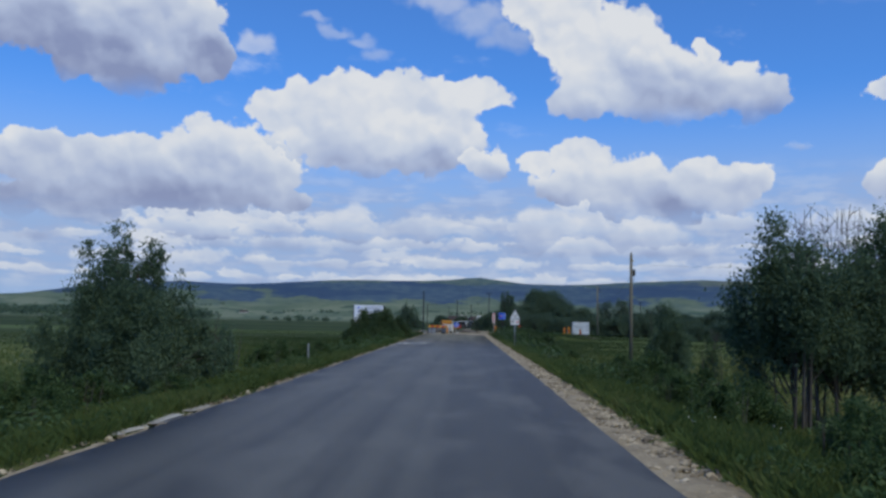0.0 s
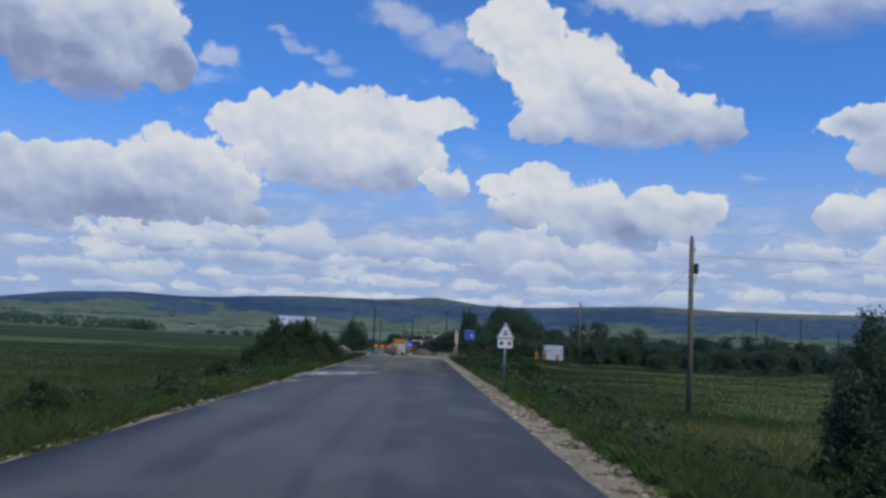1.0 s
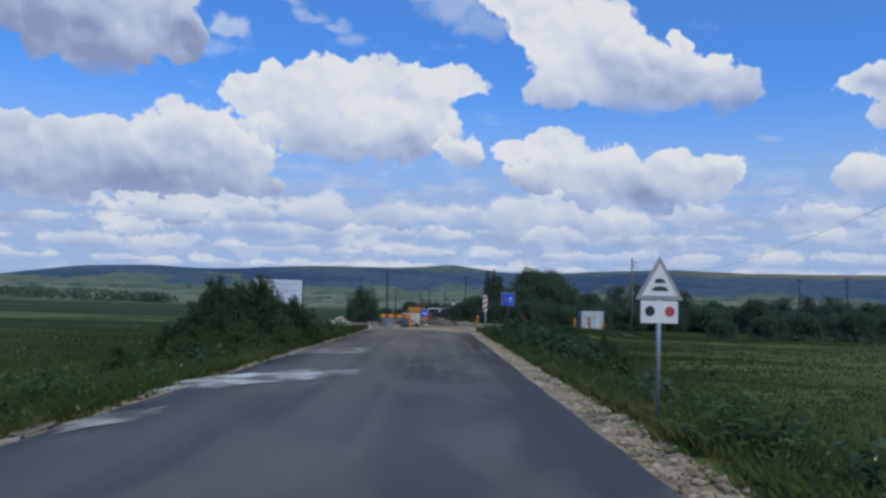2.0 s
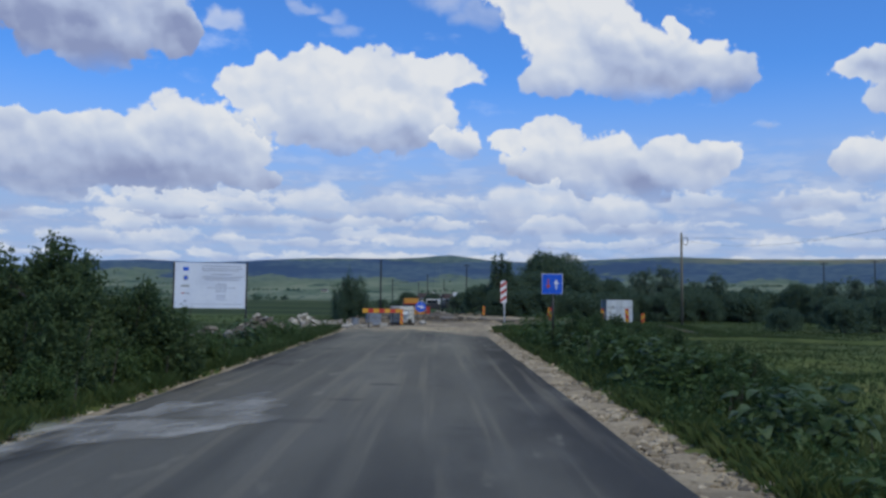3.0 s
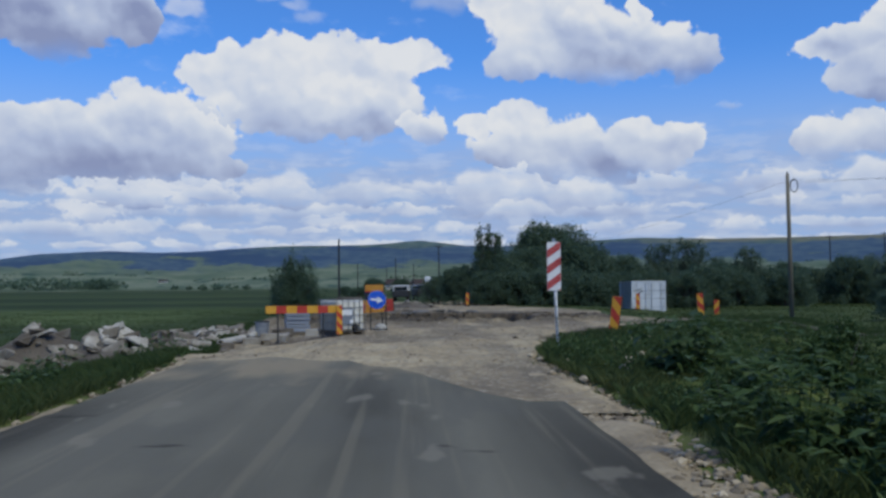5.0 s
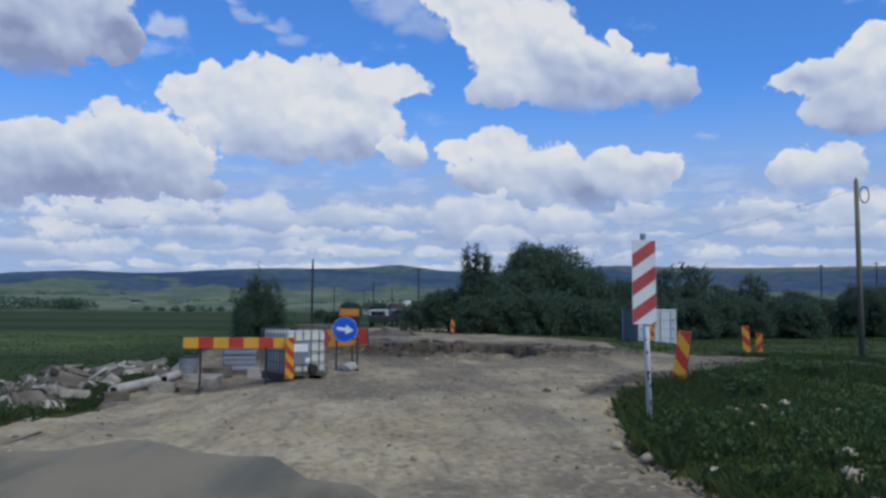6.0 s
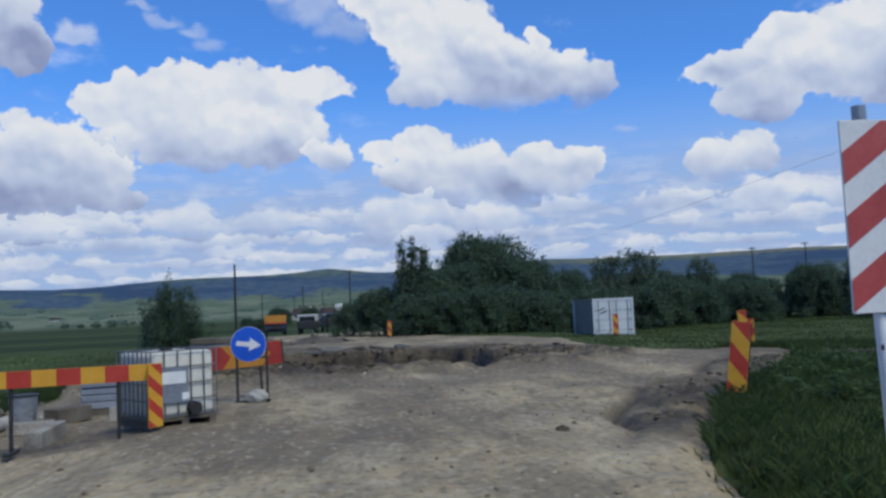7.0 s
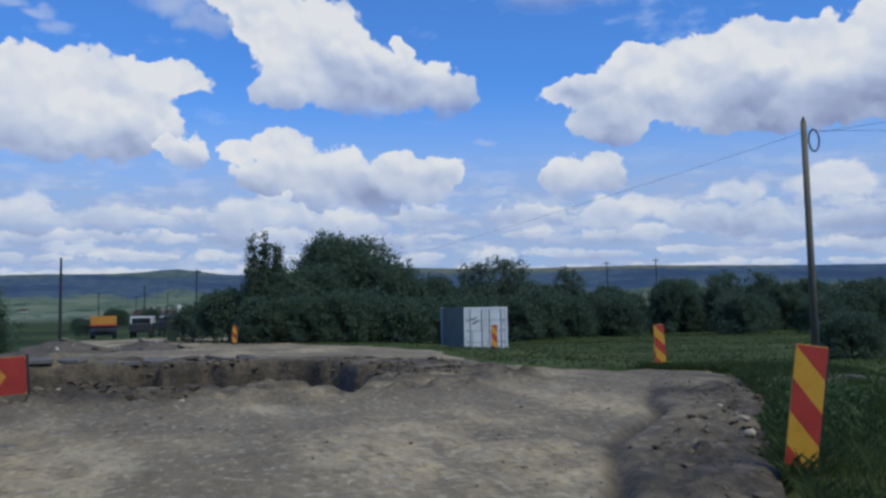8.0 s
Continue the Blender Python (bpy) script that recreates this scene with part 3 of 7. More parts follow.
M_SLATE = mat("blue_grey_slabs", [(0.12, 0.14, 0.17), (0.19, 0.21, 0.25), (0.27, 0.29, 0.33)], 1.2, 20.0, 0.85, 0.4, each=0.4)
M_PRINT = mat("faded_grey_print", [(0.26, 0.28, 0.36), (0.36, 0.38, 0.46)], 5.0, 50.0, 0.6, 0.0)
M_BOARD = mat("white_board", [(0.48, 0.51, 0.60), (0.60, 0.63, 0.72), (0.68, 0.71, 0.78)], 0.7, 12.0, 0.5, 0.05)
M_ZINC = mat("dull_zinc_bars", [(0.10, 0.10, 0.10), (0.16, 0.16, 0.155), (0.24, 0.235, 0.225)], 10.0, 60.0, 0.55, 0.1, metal=0.5)
M_PLASTIC = mat("milky_plastic", [(0.46, 0.44, 0.38), (0.58, 0.56, 0.49), (0.68, 0.66, 0.585)], 1.2, 14.0, 0.4, 0.1)
M_WOOD = mat("old_wood", [(0.060, 0.048, 0.036), (0.105, 0.086, 0.064), (0.160, 0.132, 0.100)], 3.0, 40.0, 0.9, 0.6, stretch=(1, 0.15, 1))
M_CONTAINER = mat("white_container_paint", [(0.40, 0.42, 0.44), (0.55, 0.57, 0.58), (0.64, 0.65, 0.66)], 0.9, 14.0, 0.55, 0.1)
M_CONTAINER_SIDE = mat("grey_blue_container_paint", [(0.20, 0.195, 0.175), (0.27, 0.262, 0.235), (0.33, 0.32, 0.29)], 0.9, 14.0, 0.6, 0.1)
M_TILE = mat("roof_tiles", [(0.025, 0.015, 0.014), (0.038, 0.024, 0.021), (0.056, 0.035, 0.029)], 1.0, 14.0, 0.9, 0.4)
M_PLASTER = mat("house_plaster", [(0.36, 0.33, 0.27), (0.48, 0.45, 0.38), (0.56, 0.53, 0.46)], 0.6, 8.0, 0.9, 0.2)
M_GLASS = mat("dark_glass", [(0.010, 0.013, 0.016), (0.022, 0.028, 0.034)], 2.0, 20.0, 0.12, 0.0)
M_RUBBER = mat("rubber", [(0.012, 0.012, 0.012), (0.028, 0.027, 0.026)], 6.0, 50.0, 0.85, 0.3)
M_SACK = mat("pale_sack", [(0.22, 0.21, 0.19), (0.32, 0.31, 0.285), (0.42, 0.41, 0.38)], 4.0, 40.0, 0.9, 0.5)


# ---- mesh tools ----
def mesh_of(name, bm, material):
    me = bpy.data.meshes.new(name)
    bm.normal_update()
    bm.to_mesh(me)
    bm.free()
    me.materials.append(material)
    return me


def part(name, bm, material, parent=None, label="", smooth=False):
    me = mesh_of(name, bm, material)
    if smooth:
        for p in me.polygons:
            p.use_smooth = True
    ob = new(name, me)
    if parent is not None:
        ob.parent = parent
    if label:
        ob["label"] = label
    return ob


def empty(name, x, y, z, rz=0.0):
    ob = new(name)
    ob.matrix_basis = pose(x, y, z, 0, 0, rz)
    return ob


def from_arrays(name, verts, faces, material, smooth=False):
    """A mesh from numpy arrays: verts (n, 3), faces (m, k)."""
    me = bpy.data.meshes.new(name)
    n, (mf, k) = len(verts), faces.shape
    me.vertices.add(n)
    me.vertices.foreach_set("co", np.ascontiguousarray(verts, dtype=np.float32).ravel())
    me.loops.add(mf * k)
    me.loops.foreach_set("vertex_index", np.ascontiguousarray(faces, dtype=np.int32).ravel())
    me.polygons.add(mf)
    me.polygons.foreach_set("loop_start", np.arange(0, mf * k, k, dtype=np.int32))
    me.polygons.foreach_set("loop_total", np.full(mf, k, dtype=np.int32))
    me.update(calc_edges=True)
    me.polygons.foreach_set("use_smooth", np.full(mf, smooth))
    me.materials.append(material)
    return me


def box(bm, cx, cy, cz, sx, sy, sz, bevel=0.0, rot=None):
    r = bmesh.ops.create_cube(bm, size=1.0)
    vs = r["verts"]
    bmesh.ops.scale(bm, vec=(sx, sy, sz), verts=vs)
    if bevel:
        es = list({e for q in vs for e in q.link_edges})
        rb = bmesh.ops.bevel(bm, geom=es, offset=bevel, segments=2, affect="EDGES", profile=0.6)
        vs = list({q for f in rb["faces"] for q in f.verts} | {q for q in vs if q.is_valid})
    if rot is not None:
        bmesh.ops.rotate(bm, cent=(0, 0, 0), matrix=rot.to_3x3(), verts=vs)
    bmesh.ops.translate(bm, vec=(cx, cy, cz), verts=vs)
    return bm


def tube(bm, p, q, r0, r1=None, seg=8):
    p, q = Vector(p), Vector(q)
    d = q - p
    m = Matrix.Translation((p + q) / 2) @ d.to_track_quat("Z", "Y").to_matrix().to_4x4()
    bmesh.ops.create_cone(bm, cap_ends=True, segments=seg, radius1=r0, radius2=r0 if r1 is None else r1, depth=d.length, matrix=m)
    return bm


def plate(bm, pts, y, thick):
    """A flat outline in x and z, made thick along y (front at y)."""
    f = [bm.verts.new((a, y, b)) for a, b in pts]
    g = [bm.verts.new((a, y + thick, b)) for a, b in pts]
    bm.faces.new(f)
    bm.faces.new(list(reversed(g)))
    n = len(pts)
    for i in range(n):
        bm.faces.new((f[(i + 1) % n], f[i], g[i], g[(i + 1) % n]))
    bmesh.ops.recalc_face_normals(bm, faces=bm.faces)
    return bm


def clipped(poly, a, b, c):
    """The part of a polygon where a*x + b*z <= c."""
    out = []
    for i, p in enumerate(poly):
        q = poly[(i + 1) % len(poly)]
        dp, dq = a * p[0] + b * p[1] - c, a * q[0] + b * q[1] - c
        if dp <= 0:
            out.append(p)
        if dp * dq < 0:
            t = dp / (dp - dq)
            out.append((p[0] + t * (q[0] - p[0]), p[1] + t * (q[1] - p[1])))
    return out


def stripes(parent, x0, x1, z0, z1, y, step_, slope, first, mats, thick=0.003):
    """Slanting bands on a panel, each a piece of film of its own."""
    rect = [(x0, z0), (x1, z0), (x1, z1), (x0, z1)]
    lo = min(b - slope * a for a, b in rect)
    hi = max(b - slope * a for a, b in rect)
    k, c = 0, lo - first
    while c < hi:
        poly = clipped(clipped(rect, -slope, 1, c + step_), slope, -1, -c)
        mt = mats[k % len(mats)]
        if len(poly) > 2 and mt is not None:
            part("stripe", plate(bmesh.new(), poly, y, thick), mt, parent)
        c += step_
        k += 1


def smooth(a, b, x):
    t = np.clip((x - a) / (b - a), 0, 1)
    return t * t * (3 - 2 * t)


_rng = np.random.default_rng(5)
_tab = _rng.random((257, 257))


def wave(x, y, s):
    """Smooth value noise in the plan, cell size s, from -0.5 to 0.5."""
    u, v = np.asarray(x) / s, np.asarray(y) / s
    i, j = np.floor(u).astype(int), np.floor(v).astype(int)
    fu, fv = u - i, v - j
    fu, fv = fu * fu * (3 - 2 * fu), fv * fv * (3 - 2 * fv)
    i0, j0, i1, j1 = i % 256, j % 256, (i + 1) % 256, (j + 1) % 256
    return (_tab[i0, j0] * (1 - fu) + _tab[i1, j0] * fu) * (1 - fv) + (_tab[i0, j1] * (1 - fu) + _tab[i1, j1] * fu) * fv - 0.5


# ---- lie of the land ----
ROAD_L, ROAD_R = -3.81, 2.0


def level(y):
    """Height of the road and of the earthworks beyond it."""
    return np.interp(y, (90, 97, 103, 112, 127, 140, 200), (0, -0.08, -0.15, -0.24, -0.40, -0.46, -0.6))


def edge_right(y):
    return np.interp(y, (83, 86, 89, 91.4, 93.5, 95.5, 97.5, 99.5, 102.5, 106, 109, 110.6, 112, 114, 118, 123, 128, 134, 142, 152, 170), (2.75, 2.75, 2.6, 2.75, 3.3, 4.0, 5.1, 6.7, 8.9, 11.6, 13.4, 13.7, 12.4, 11.3, 10.9, 11.7, 12.9, 11.8, 9.0, 7.0, 6.0)) + 0.7 * wave(y, 3.3, 2.3) * smooth(88, 92, y)


def edge_left(y):
    return np.interp(y, (83, 86, 90, 93, 97, 101, 106, 112, 125, 170), (-3.95, -4.0, -4.2, -4.7, -5.0, -5.5, -6.2, -6.0, -5.0, -5.0)) + 0.6 * wave(y, 9.1, 2.1) * smooth(86, 92, y)


def rut_line(y):
    """How far inside the grass the deep wheel rut runs."""
    return np.interp(y, (95, 97, 99, 101, 105), (0.75, 1.05, 1.55, 1.95, 2.05))


def dip(x, y):
    """The ground falls away under the barrier and the rubble."""
    return 0.25 * smooth(-1.4, -3.7, x) * smooth(91, 97, y) * smooth(114, 107, y)


def pit(x, y):
    """0 outside, 1 inside the excavation that cuts the old road."""
    u = (x - 1.2) * 0.94 + (y - 118.0) * 0.34
    v = (y - 118.0) * 0.94 - (x - 1.2) * 0.34
    r = np.sqrt((u / 7.2) ** 2 + (v / 7.2) ** 2) + 0.22 * wave(x, y, 1.7) + 0.14 * wave(x + 40, y, 0.7)
    rough = 0.22 * wave(x, y, 1.7) + 0.14 * wave(x + 40, y, 0.7)
    bay = np.sqrt(((x - 5.4) / 3.1) ** 2 + ((y - 110.9 - 0.12 * (x - 5.4)) / 1.7) ** 2) + rough
    return np.maximum(1 - smooth(0.88, 0.95, r), 0.22 * (1 - smooth(0.55, 1.0, bay))), np.minimum(r, bay)


RIDGE_AZ = (-60, -45, -32, -29.4, -27.6, -23, -19, -15.5, -12, -9, -3, -0.6, 1, 3, 4.8, 8, 13, 16, 20.5, 27, 31, 36, 41, 60)
RIDGE_EL = (0.8, 0.9, 0.95, 1.0, 1.3, 1.97, 2.27, 2.12, 2.36, 2.58, 2.68, 2.81, 2.94, 2.70, 2.53, 2.55, 2.88, 2.94, 2.74, 2.76, 2.78, 2.61, 2.47, 2.0)


def land(x, y):
    """Height of the one sheet of ground, out to the hills."""
    lev = level(y)
    r_edge = np.where(y < 83, 2.75, edge_right(np.clip(y, 83, 170)))
    l_edge = np.where(y < 83, -4.0, edge_left(np.clip(y, 83, 170)))
    fall = np.where(y < 100, 0.75, 0.55)
    out_r, out_l = x - r_edge, l_edge - x
    start = np.where(y < 86, 0.1, 2.4)
    z = lev - dip(x, y) - fall * smooth(start, start + 4.4, out_r) - 0.72 * smooth(0.1, 5.0, out_l)
    outside = np.clip(np.maximum(out_r, out_l), 0, 3) / 3
    z = z + 0.10 * np.exp(-((out_r - 2.2) / 1.6) ** 2) * smooth(86, 90, y) * smooth(104, 100, y)
    z = z + outside * (0.22 * wave(x, y, 4.7) + 0.10 * wave(x, y, 1.3)) - 0.03
    z = z - (outside <= 0) * np.where(y > 83, 0.18 + 1.7 * pit(x, y)[0], 0.07)
    r = np.hypot(x, y)
    az = np.degrees(np.arctan2(x, np.maximum(y, 1e-3)))
    crest = 3700 * np.tan(np.radians(np.interp(az, RIDGE_AZ, RIDGE_EL) + 0.05 * wave(az, 0 * az, 1.3)))
    t = np.clip((r - 620) / (3700 - 620), 0, 1.3)
    rise = np.where(t < 1, 0.45 * t ** 1.15 + 0.55 * smooth(0.45, 1.0, t), 1 - 0.5 * (t - 1))
    z = z + crest * rise + (26 * wave(x, y, 420) + 10 * wave(x, y, 150)) * smooth(0.02, 0.3, t) * (1 - smooth(0.75, 1.0, t)) * (y > 0)
    return z


def grid_mesh(name, xs, ys, zfun, material, smooth_=True):
    X, Y = np.meshgrid(xs, ys)
    Z = zfun(X, Y)
    v = np.stack([X, Y, Z], -1).reshape(-1, 3)
    nx, ny = len(xs), len(ys)
    i = (np.arange(ny - 1)[:, None] * nx + np.arange(nx - 1)).ravel()
    return from_arrays(name, v, np.stack([i, i + 1, i + nx + 1, i + nx], 1), material, smooth_)


def build_ground():
    a = np.arange(-16, 24.01, 0.4)
    k = np.arange(1, 60)
    grow = 0.4 * (1.105 ** k - 1) / 0.105
    right = 24 + grow * (5200 / grow[-1])
    left = -16 - grow * (5200 / grow[-1])
    xs = np.concatenate([left[::-1], a, right])
    b = np.arange(-8, 160.01, 0.5)
    k = np.arange(1, 110)
    grow = 0.5 * (1.055 ** k - 1) / 0.055
    ys = np.concatenate([-8 - np.array([4000, 1500, 500, 150, 50, 18, 6]), b, 160 + grow * (4500 / grow[-1])])
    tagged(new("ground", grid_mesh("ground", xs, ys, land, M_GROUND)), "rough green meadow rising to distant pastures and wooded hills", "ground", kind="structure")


def build_road():
    """Asphalt slab with ragged edges; its end is broken off where the earthworks begin."""
    ys = np.arange(-30, 91.01, 0.5)
    us = np.linspace(0, 1, 15)
    verts, faces = [], []
    for y0 in ys:
        for u in us:
            jag = 0.05 * wave(y0, 1.0 + u, 1.1)
            x = ROAD_L + (ROAD_R - ROAD_L) * u + (jag if u in (0.0, 1.0) else 0)
            end = np.interp(x, (-3.9, -2.2, -0.8, 0.3, 1.2, 2.0), (90.2, 90.9, 89.6, 87.6, 85.2, 84.0)) + 0.8 * wave(x, 7.0, 0.5)
            y = y0 if y0 < 78 else 78 + (end - 78) * (y0 - 78) / 13.0
            crown = -0.012 * abs(u - 0.5) * 2
            verts.append((x, y, crown + 0.006 * wave(x, y, 1.6)))
    nx, ny = len(us), len(ys)
    top = len(verts)
    verts += [(a, b, c - 0.07) for a, b, c in verts]
    for j in range(ny - 1):
        for i in range(nx - 1):
            k = j * nx + i
            faces.append((k, k + 1, k + nx + 1, k + nx))
            faces.append((top + k, top + k + nx, top + k + nx + 1, top + k + 1))
    rim = [j * nx for j in range(ny)], [j * nx + nx - 1 for j in range(ny)]
    for j in range(ny - 1):
        p, q = rim[0][j], rim[0][j + 1]
        faces.append((p, q, top + q, top + p))
        p, q = rim[1][j], rim[1][j + 1]
        faces.append((q, p, top + p, top + q))
    for i in range(nx - 1):
        p = (ny - 1) * nx + i
        faces.append((p, p + 1, top + p + 1, top + p))
    ob = new("road", from_arrays("road", np.array(verts), np.array(faces), M_ASPHALT, False))
    tagged(ob, "newly laid dark asphalt road without markings, dusty towards its end", "road", kind="structure")


def build_shoulders():
    """Gravel beside the asphalt: broad on one side, a narrow pale strip on the other."""
    ys = np.arange(-30, 92.01, 0.3)
    for name, x0, x1, amp in (("gravel_shoulder", ROAD_R - 0.05, 2.85, 0.30), ("road_edge_strip", -3.96, ROAD_L + 0.05, 0.16)):
        us = np.linspace(0, 1, 9)
        U, Y = np.meshgrid(us, ys)
        outer = amp * (wave(Y, 5.0, 1.6) + 0.6 * wave(Y, 8.0, 0.6))
        if name == "gravel_shoulder":
            X = x0 + (x1 + outer - x0) * U
            Z = -0.035 - 0.05 * U - 0.22 * smooth(0.8, 1.0, U) + 0.10 * wave(X, Y, 0.30) * smooth(0.05, 0.2, U)
        else:
            X = x0 - outer * (1 - U) + (x1 - x0) * U
            Z = -0.025 - 0.15 * smooth(0.3, 0.0, U) + 0.05 * wave(X, Y, 0.3) * smooth(1.0, 0.85, U)
        v = np.stack([X, Y, Z], -1).reshape(-1, 3)
        nx = len(us)
        i = (np.arange(len(ys) - 1)[:, None] * nx + np.arange(nx - 1)).ravel()
        ob = new(name, from_arrays(name, v, np.stack([i, i + 1, i + nx + 1, i + nx], 1), M_GRAVEL, True))
        tagged(ob, "pale crushed stone verge along the asphalt", "road shoulder", kind="structure")


def dirt_height(x, y):
    p, r = pit(x, y)
    far = smooth(86, 96, y)
    z = level(y) - 0.03 - dip(x, y) + far * (0.04 * wave(x, y, 2.6) + 0.05 * wave(x, y, 0.8) + 0.09 * np.abs(wave(x, y, 0.42)))
    # wheel ruts along the curve of the detour
    mid = np.interp(y, (84, 92, 98, 104, 110, 118), (-0.6, 0.0, 1.4, 4.6, 8.2, 9.8))
    for o in (-2.3, -0.8, 0.8, 2.3):
        z = z - 0.022 * np.exp(-((x - mid - o) / 0.2) ** 2) * far * (1 + wave(x, y, 3.0))
    z = z - 1.5 * p * (0.9 + 0.5 * wave(x, y, 1.2))
    # spoil heaped along the near rim of the pit, and in lumps behind it
    lump = np.clip(wave(x, y, 1.1) + 0.10, 0, 1) + 0.55 * np.clip(wave(x + 7, y, 0.52), -0.3, 1)
    rim = np.exp(-((r - 1.20) / 0.22) ** 2) * smooth(119, 112, y + 0.2 * x)
    z = z + rim * (0.02 + 0.34 * lump + 0.34 * np.abs(wave(x + 3, y, 0.42)) + 0.20 * np.abs(wave(x, y + 3, 0.2)))
    back = np.exp(-((r - 1.12) / 0.16) ** 2) * smooth(120, 123, y) * smooth(4.0, -1.0, x)
    z = z + back * (0.12 + 0.75 * lump)
    # low bank of soft churned earth beside the grass, and the wheel rut along its foot
    er = edge_right(y) - x
    along = smooth(95, 98, y) * smooth(110, 106, y)
    foot = rut_line(y)
    soft = np.exp(-((er - 0.42 * foot) / (0.42 * foot)) ** 2) * along
    z = z + soft * (-0.06 + 0.15 * np.abs(wave(x, y, 0.62)) + 0.22 * np.abs(wave(x + 5, y, 0.31)) + 0.15 * np.abs(wave(x, y + 9, 0.17)))
    z = z - 0.13 * np.exp(-((er - foot) / 0.12) ** 2) * along * (0.7 + wave(x, y, 1.4))
    z = z + 0.02 * np.exp(-((er - foot - 0.25) / 0.12) ** 2) * along
    return z


def build_dirt():
    ys = np.concatenate([np.arange(83.5, 126, 0.13), np.arange(126, 165, 0.5)])
    us = np.linspace(0, 1, 190)
    U, Y = np.meshgrid(us, ys)
    X = edge_left(Y) + (edge_right(Y) - edge_left(Y)) * U
    Z = dirt_height(X, Y) - 0.05 * smooth(0.03, 0.0, U) - 0.05 * smooth(0.97, 1.0, U)
    v = np.stack([X, Y, Z], -1).reshape(-1, 3)
    nx = len(us)
    i = (np.arange(len(ys) - 1)[:, None] * nx + np.arange(nx - 1)).ravel()
    ob = new("earth_detour", from_arrays("earth_detour", v, np.stack([i, i + 1, i + nx + 1, i + nx], 1), M_DIRT, True))
    soil = np.clip(np.maximum(smooth(0.02, 0.35, pit(X, Y)[0]), 0.95 * np.exp(-((pit(X, Y)[1] - 1.16) / 0.26) ** 2) * (0.6 + 0.4 * smooth(-0.35, 0.15, wave(X, Y, 0.8)))), 0, 1)
    soil = np.maximum(soil, 0.95 * np.exp(-((pit(X, Y)[1] - 0.93) / 0.11) ** 2))
    berm = edge_right(Y) - X
    mud = np.exp(-((((X + 3.0) / 1.7) ** 2 + ((Y - 101.0) / 1.5) ** 2)) ** 2) * (0.45 + 0.55 * smooth(-0.2, 0.2, wave(X, Y, 0.7)))
    soil = np.maximum(soil, 0.75 * mud)
    foot = rut_line(Y)
    soil = np.maximum(soil, smooth(0.15, -0.1, berm - foot) * smooth(94, 97, Y) * smooth(114, 107, Y) * (0.45 + 0.55 * smooth(-0.3, 0.2, wave(X, Y, 0.9))))
    soil = np.maximum(soil, 0.95 * np.exp(-((berm - foot) / 0.20) ** 2) * smooth(95, 97, Y) * smooth(110, 106, Y))
    at = ob.data.attributes.new("fresh_soil", "FLOAT", "POINT")
    at.data.foreach_set("value", soil.ravel().astype(np.float32))
    tagged(ob, "rutted bare earth detour around an open excavation", "dirt road", kind="structure")


def build_mud_track():
    """A churned strip that leaves the detour across the grass."""
    us, vs = np.linspace(0, 1, 70), np.linspace(-1, 1, 9)
    U, V = np.meshgrid(us, vs)
    cx = 11.2 + 9.5 * U
    cy = 107.6 - 2.6 * U + 0.6 * wave(U * 9.5, 2.0, 2.4)
    half = (0.75 + 0.4 * wave(U * 9.5, 6.0, 1.5)) * (1 - 0.7 * U)
    X, Y = cx + 0.2 * V * half, cy + V * half
    Z = land(X, Y) + 0.05 - 0.09 * np.abs(V) ** 3 + 0.12 * np.abs(wave(X, Y, 0.5))
    v = np.stack([X, Y, Z], -1).reshape(-1, 3)
    i = (np.arange(8)[:, None] * 70 + np.arange(69)).ravel()
    ob = new("mud_track", from_arrays("mud_track", v, np.stack([i, i + 1, i + 71, i + 70], 1), M_SPOIL, True))
    tagged(ob, "dark churned mud strip across the grass", "mud track", kind="structure")


build_ground()
build_mud_track()
build_road()
build_shoulders()
build_dirt()


# ---- plants ----
def ground_at(x, y):
    if y > 84 and edge_left(y) < x < edge_right(y):
        return float(dirt_height(np.float64(x), np.float64(y)))
    return float(land(np.float64(x), np.float64(y)))


def leaf_cards(rng, centres, size, upright=0.3, broad=0.30):
    """Small folded leaves at the given places: vertices and quads."""
    n = len(centres)
    d = rng.normal(size=(n, 3))
    d[:, 2] += upright
    d /= np.linalg.norm(d, axis=1)[:, None]
    e = np.cross(d, rng.normal(size=(n, 3)))
    e /= np.linalg.norm(e, axis=1)[:, None] + 1e-9
    s = size * rng.uniform(0.6, 1.4, size=(n, 1))
    nrm = np.cross(d, e)
    a = centres - d * s * 0.5
    b = centres + e * s * broad + nrm * s * 0.10
    c = centres + d * s * 0.6
    g = centres - e * s * broad + nrm * s * 0.10
    v = np.stack([a, b, c, g], 1).reshape(-1, 3)
    return v, np.arange(4 * n).reshape(-1, 4)


def crown_points(rng, puffs, n, clump=0.22, twigs=0.15):
    """Leaf places in uneven clumps over the given puffs (x, y, z, rx, ry, rz)."""
    vol = np.array([p[3] * p[4] * p[5] for p in puffs]) ** 0.67
    pick = rng.choice(len(puffs), size=max(12, n // 26), p=vol / vol.sum())
    c = np.array(puffs)[pick]
    d = rng.normal(size=(len(pick), 3))
    d /= np.linalg.norm(d, axis=1)[:, None]
    rad = rng.uniform(0.55, 1.0, size=(len(pick), 1)) ** 0.6 * rng.normal(1.0, twigs, size=(len(pick), 1))
    centres = c[:, :3] + d * c[:, 3:] * rad
    w = rng.integers(0, len(centres), n)
    spread = clump * rng.uniform(0.4, 1.2, size=(len(centres), 1))
    pts = centres[w] + rng.normal(size=(n, 3)) * spread[w] * 0.7
    return pts


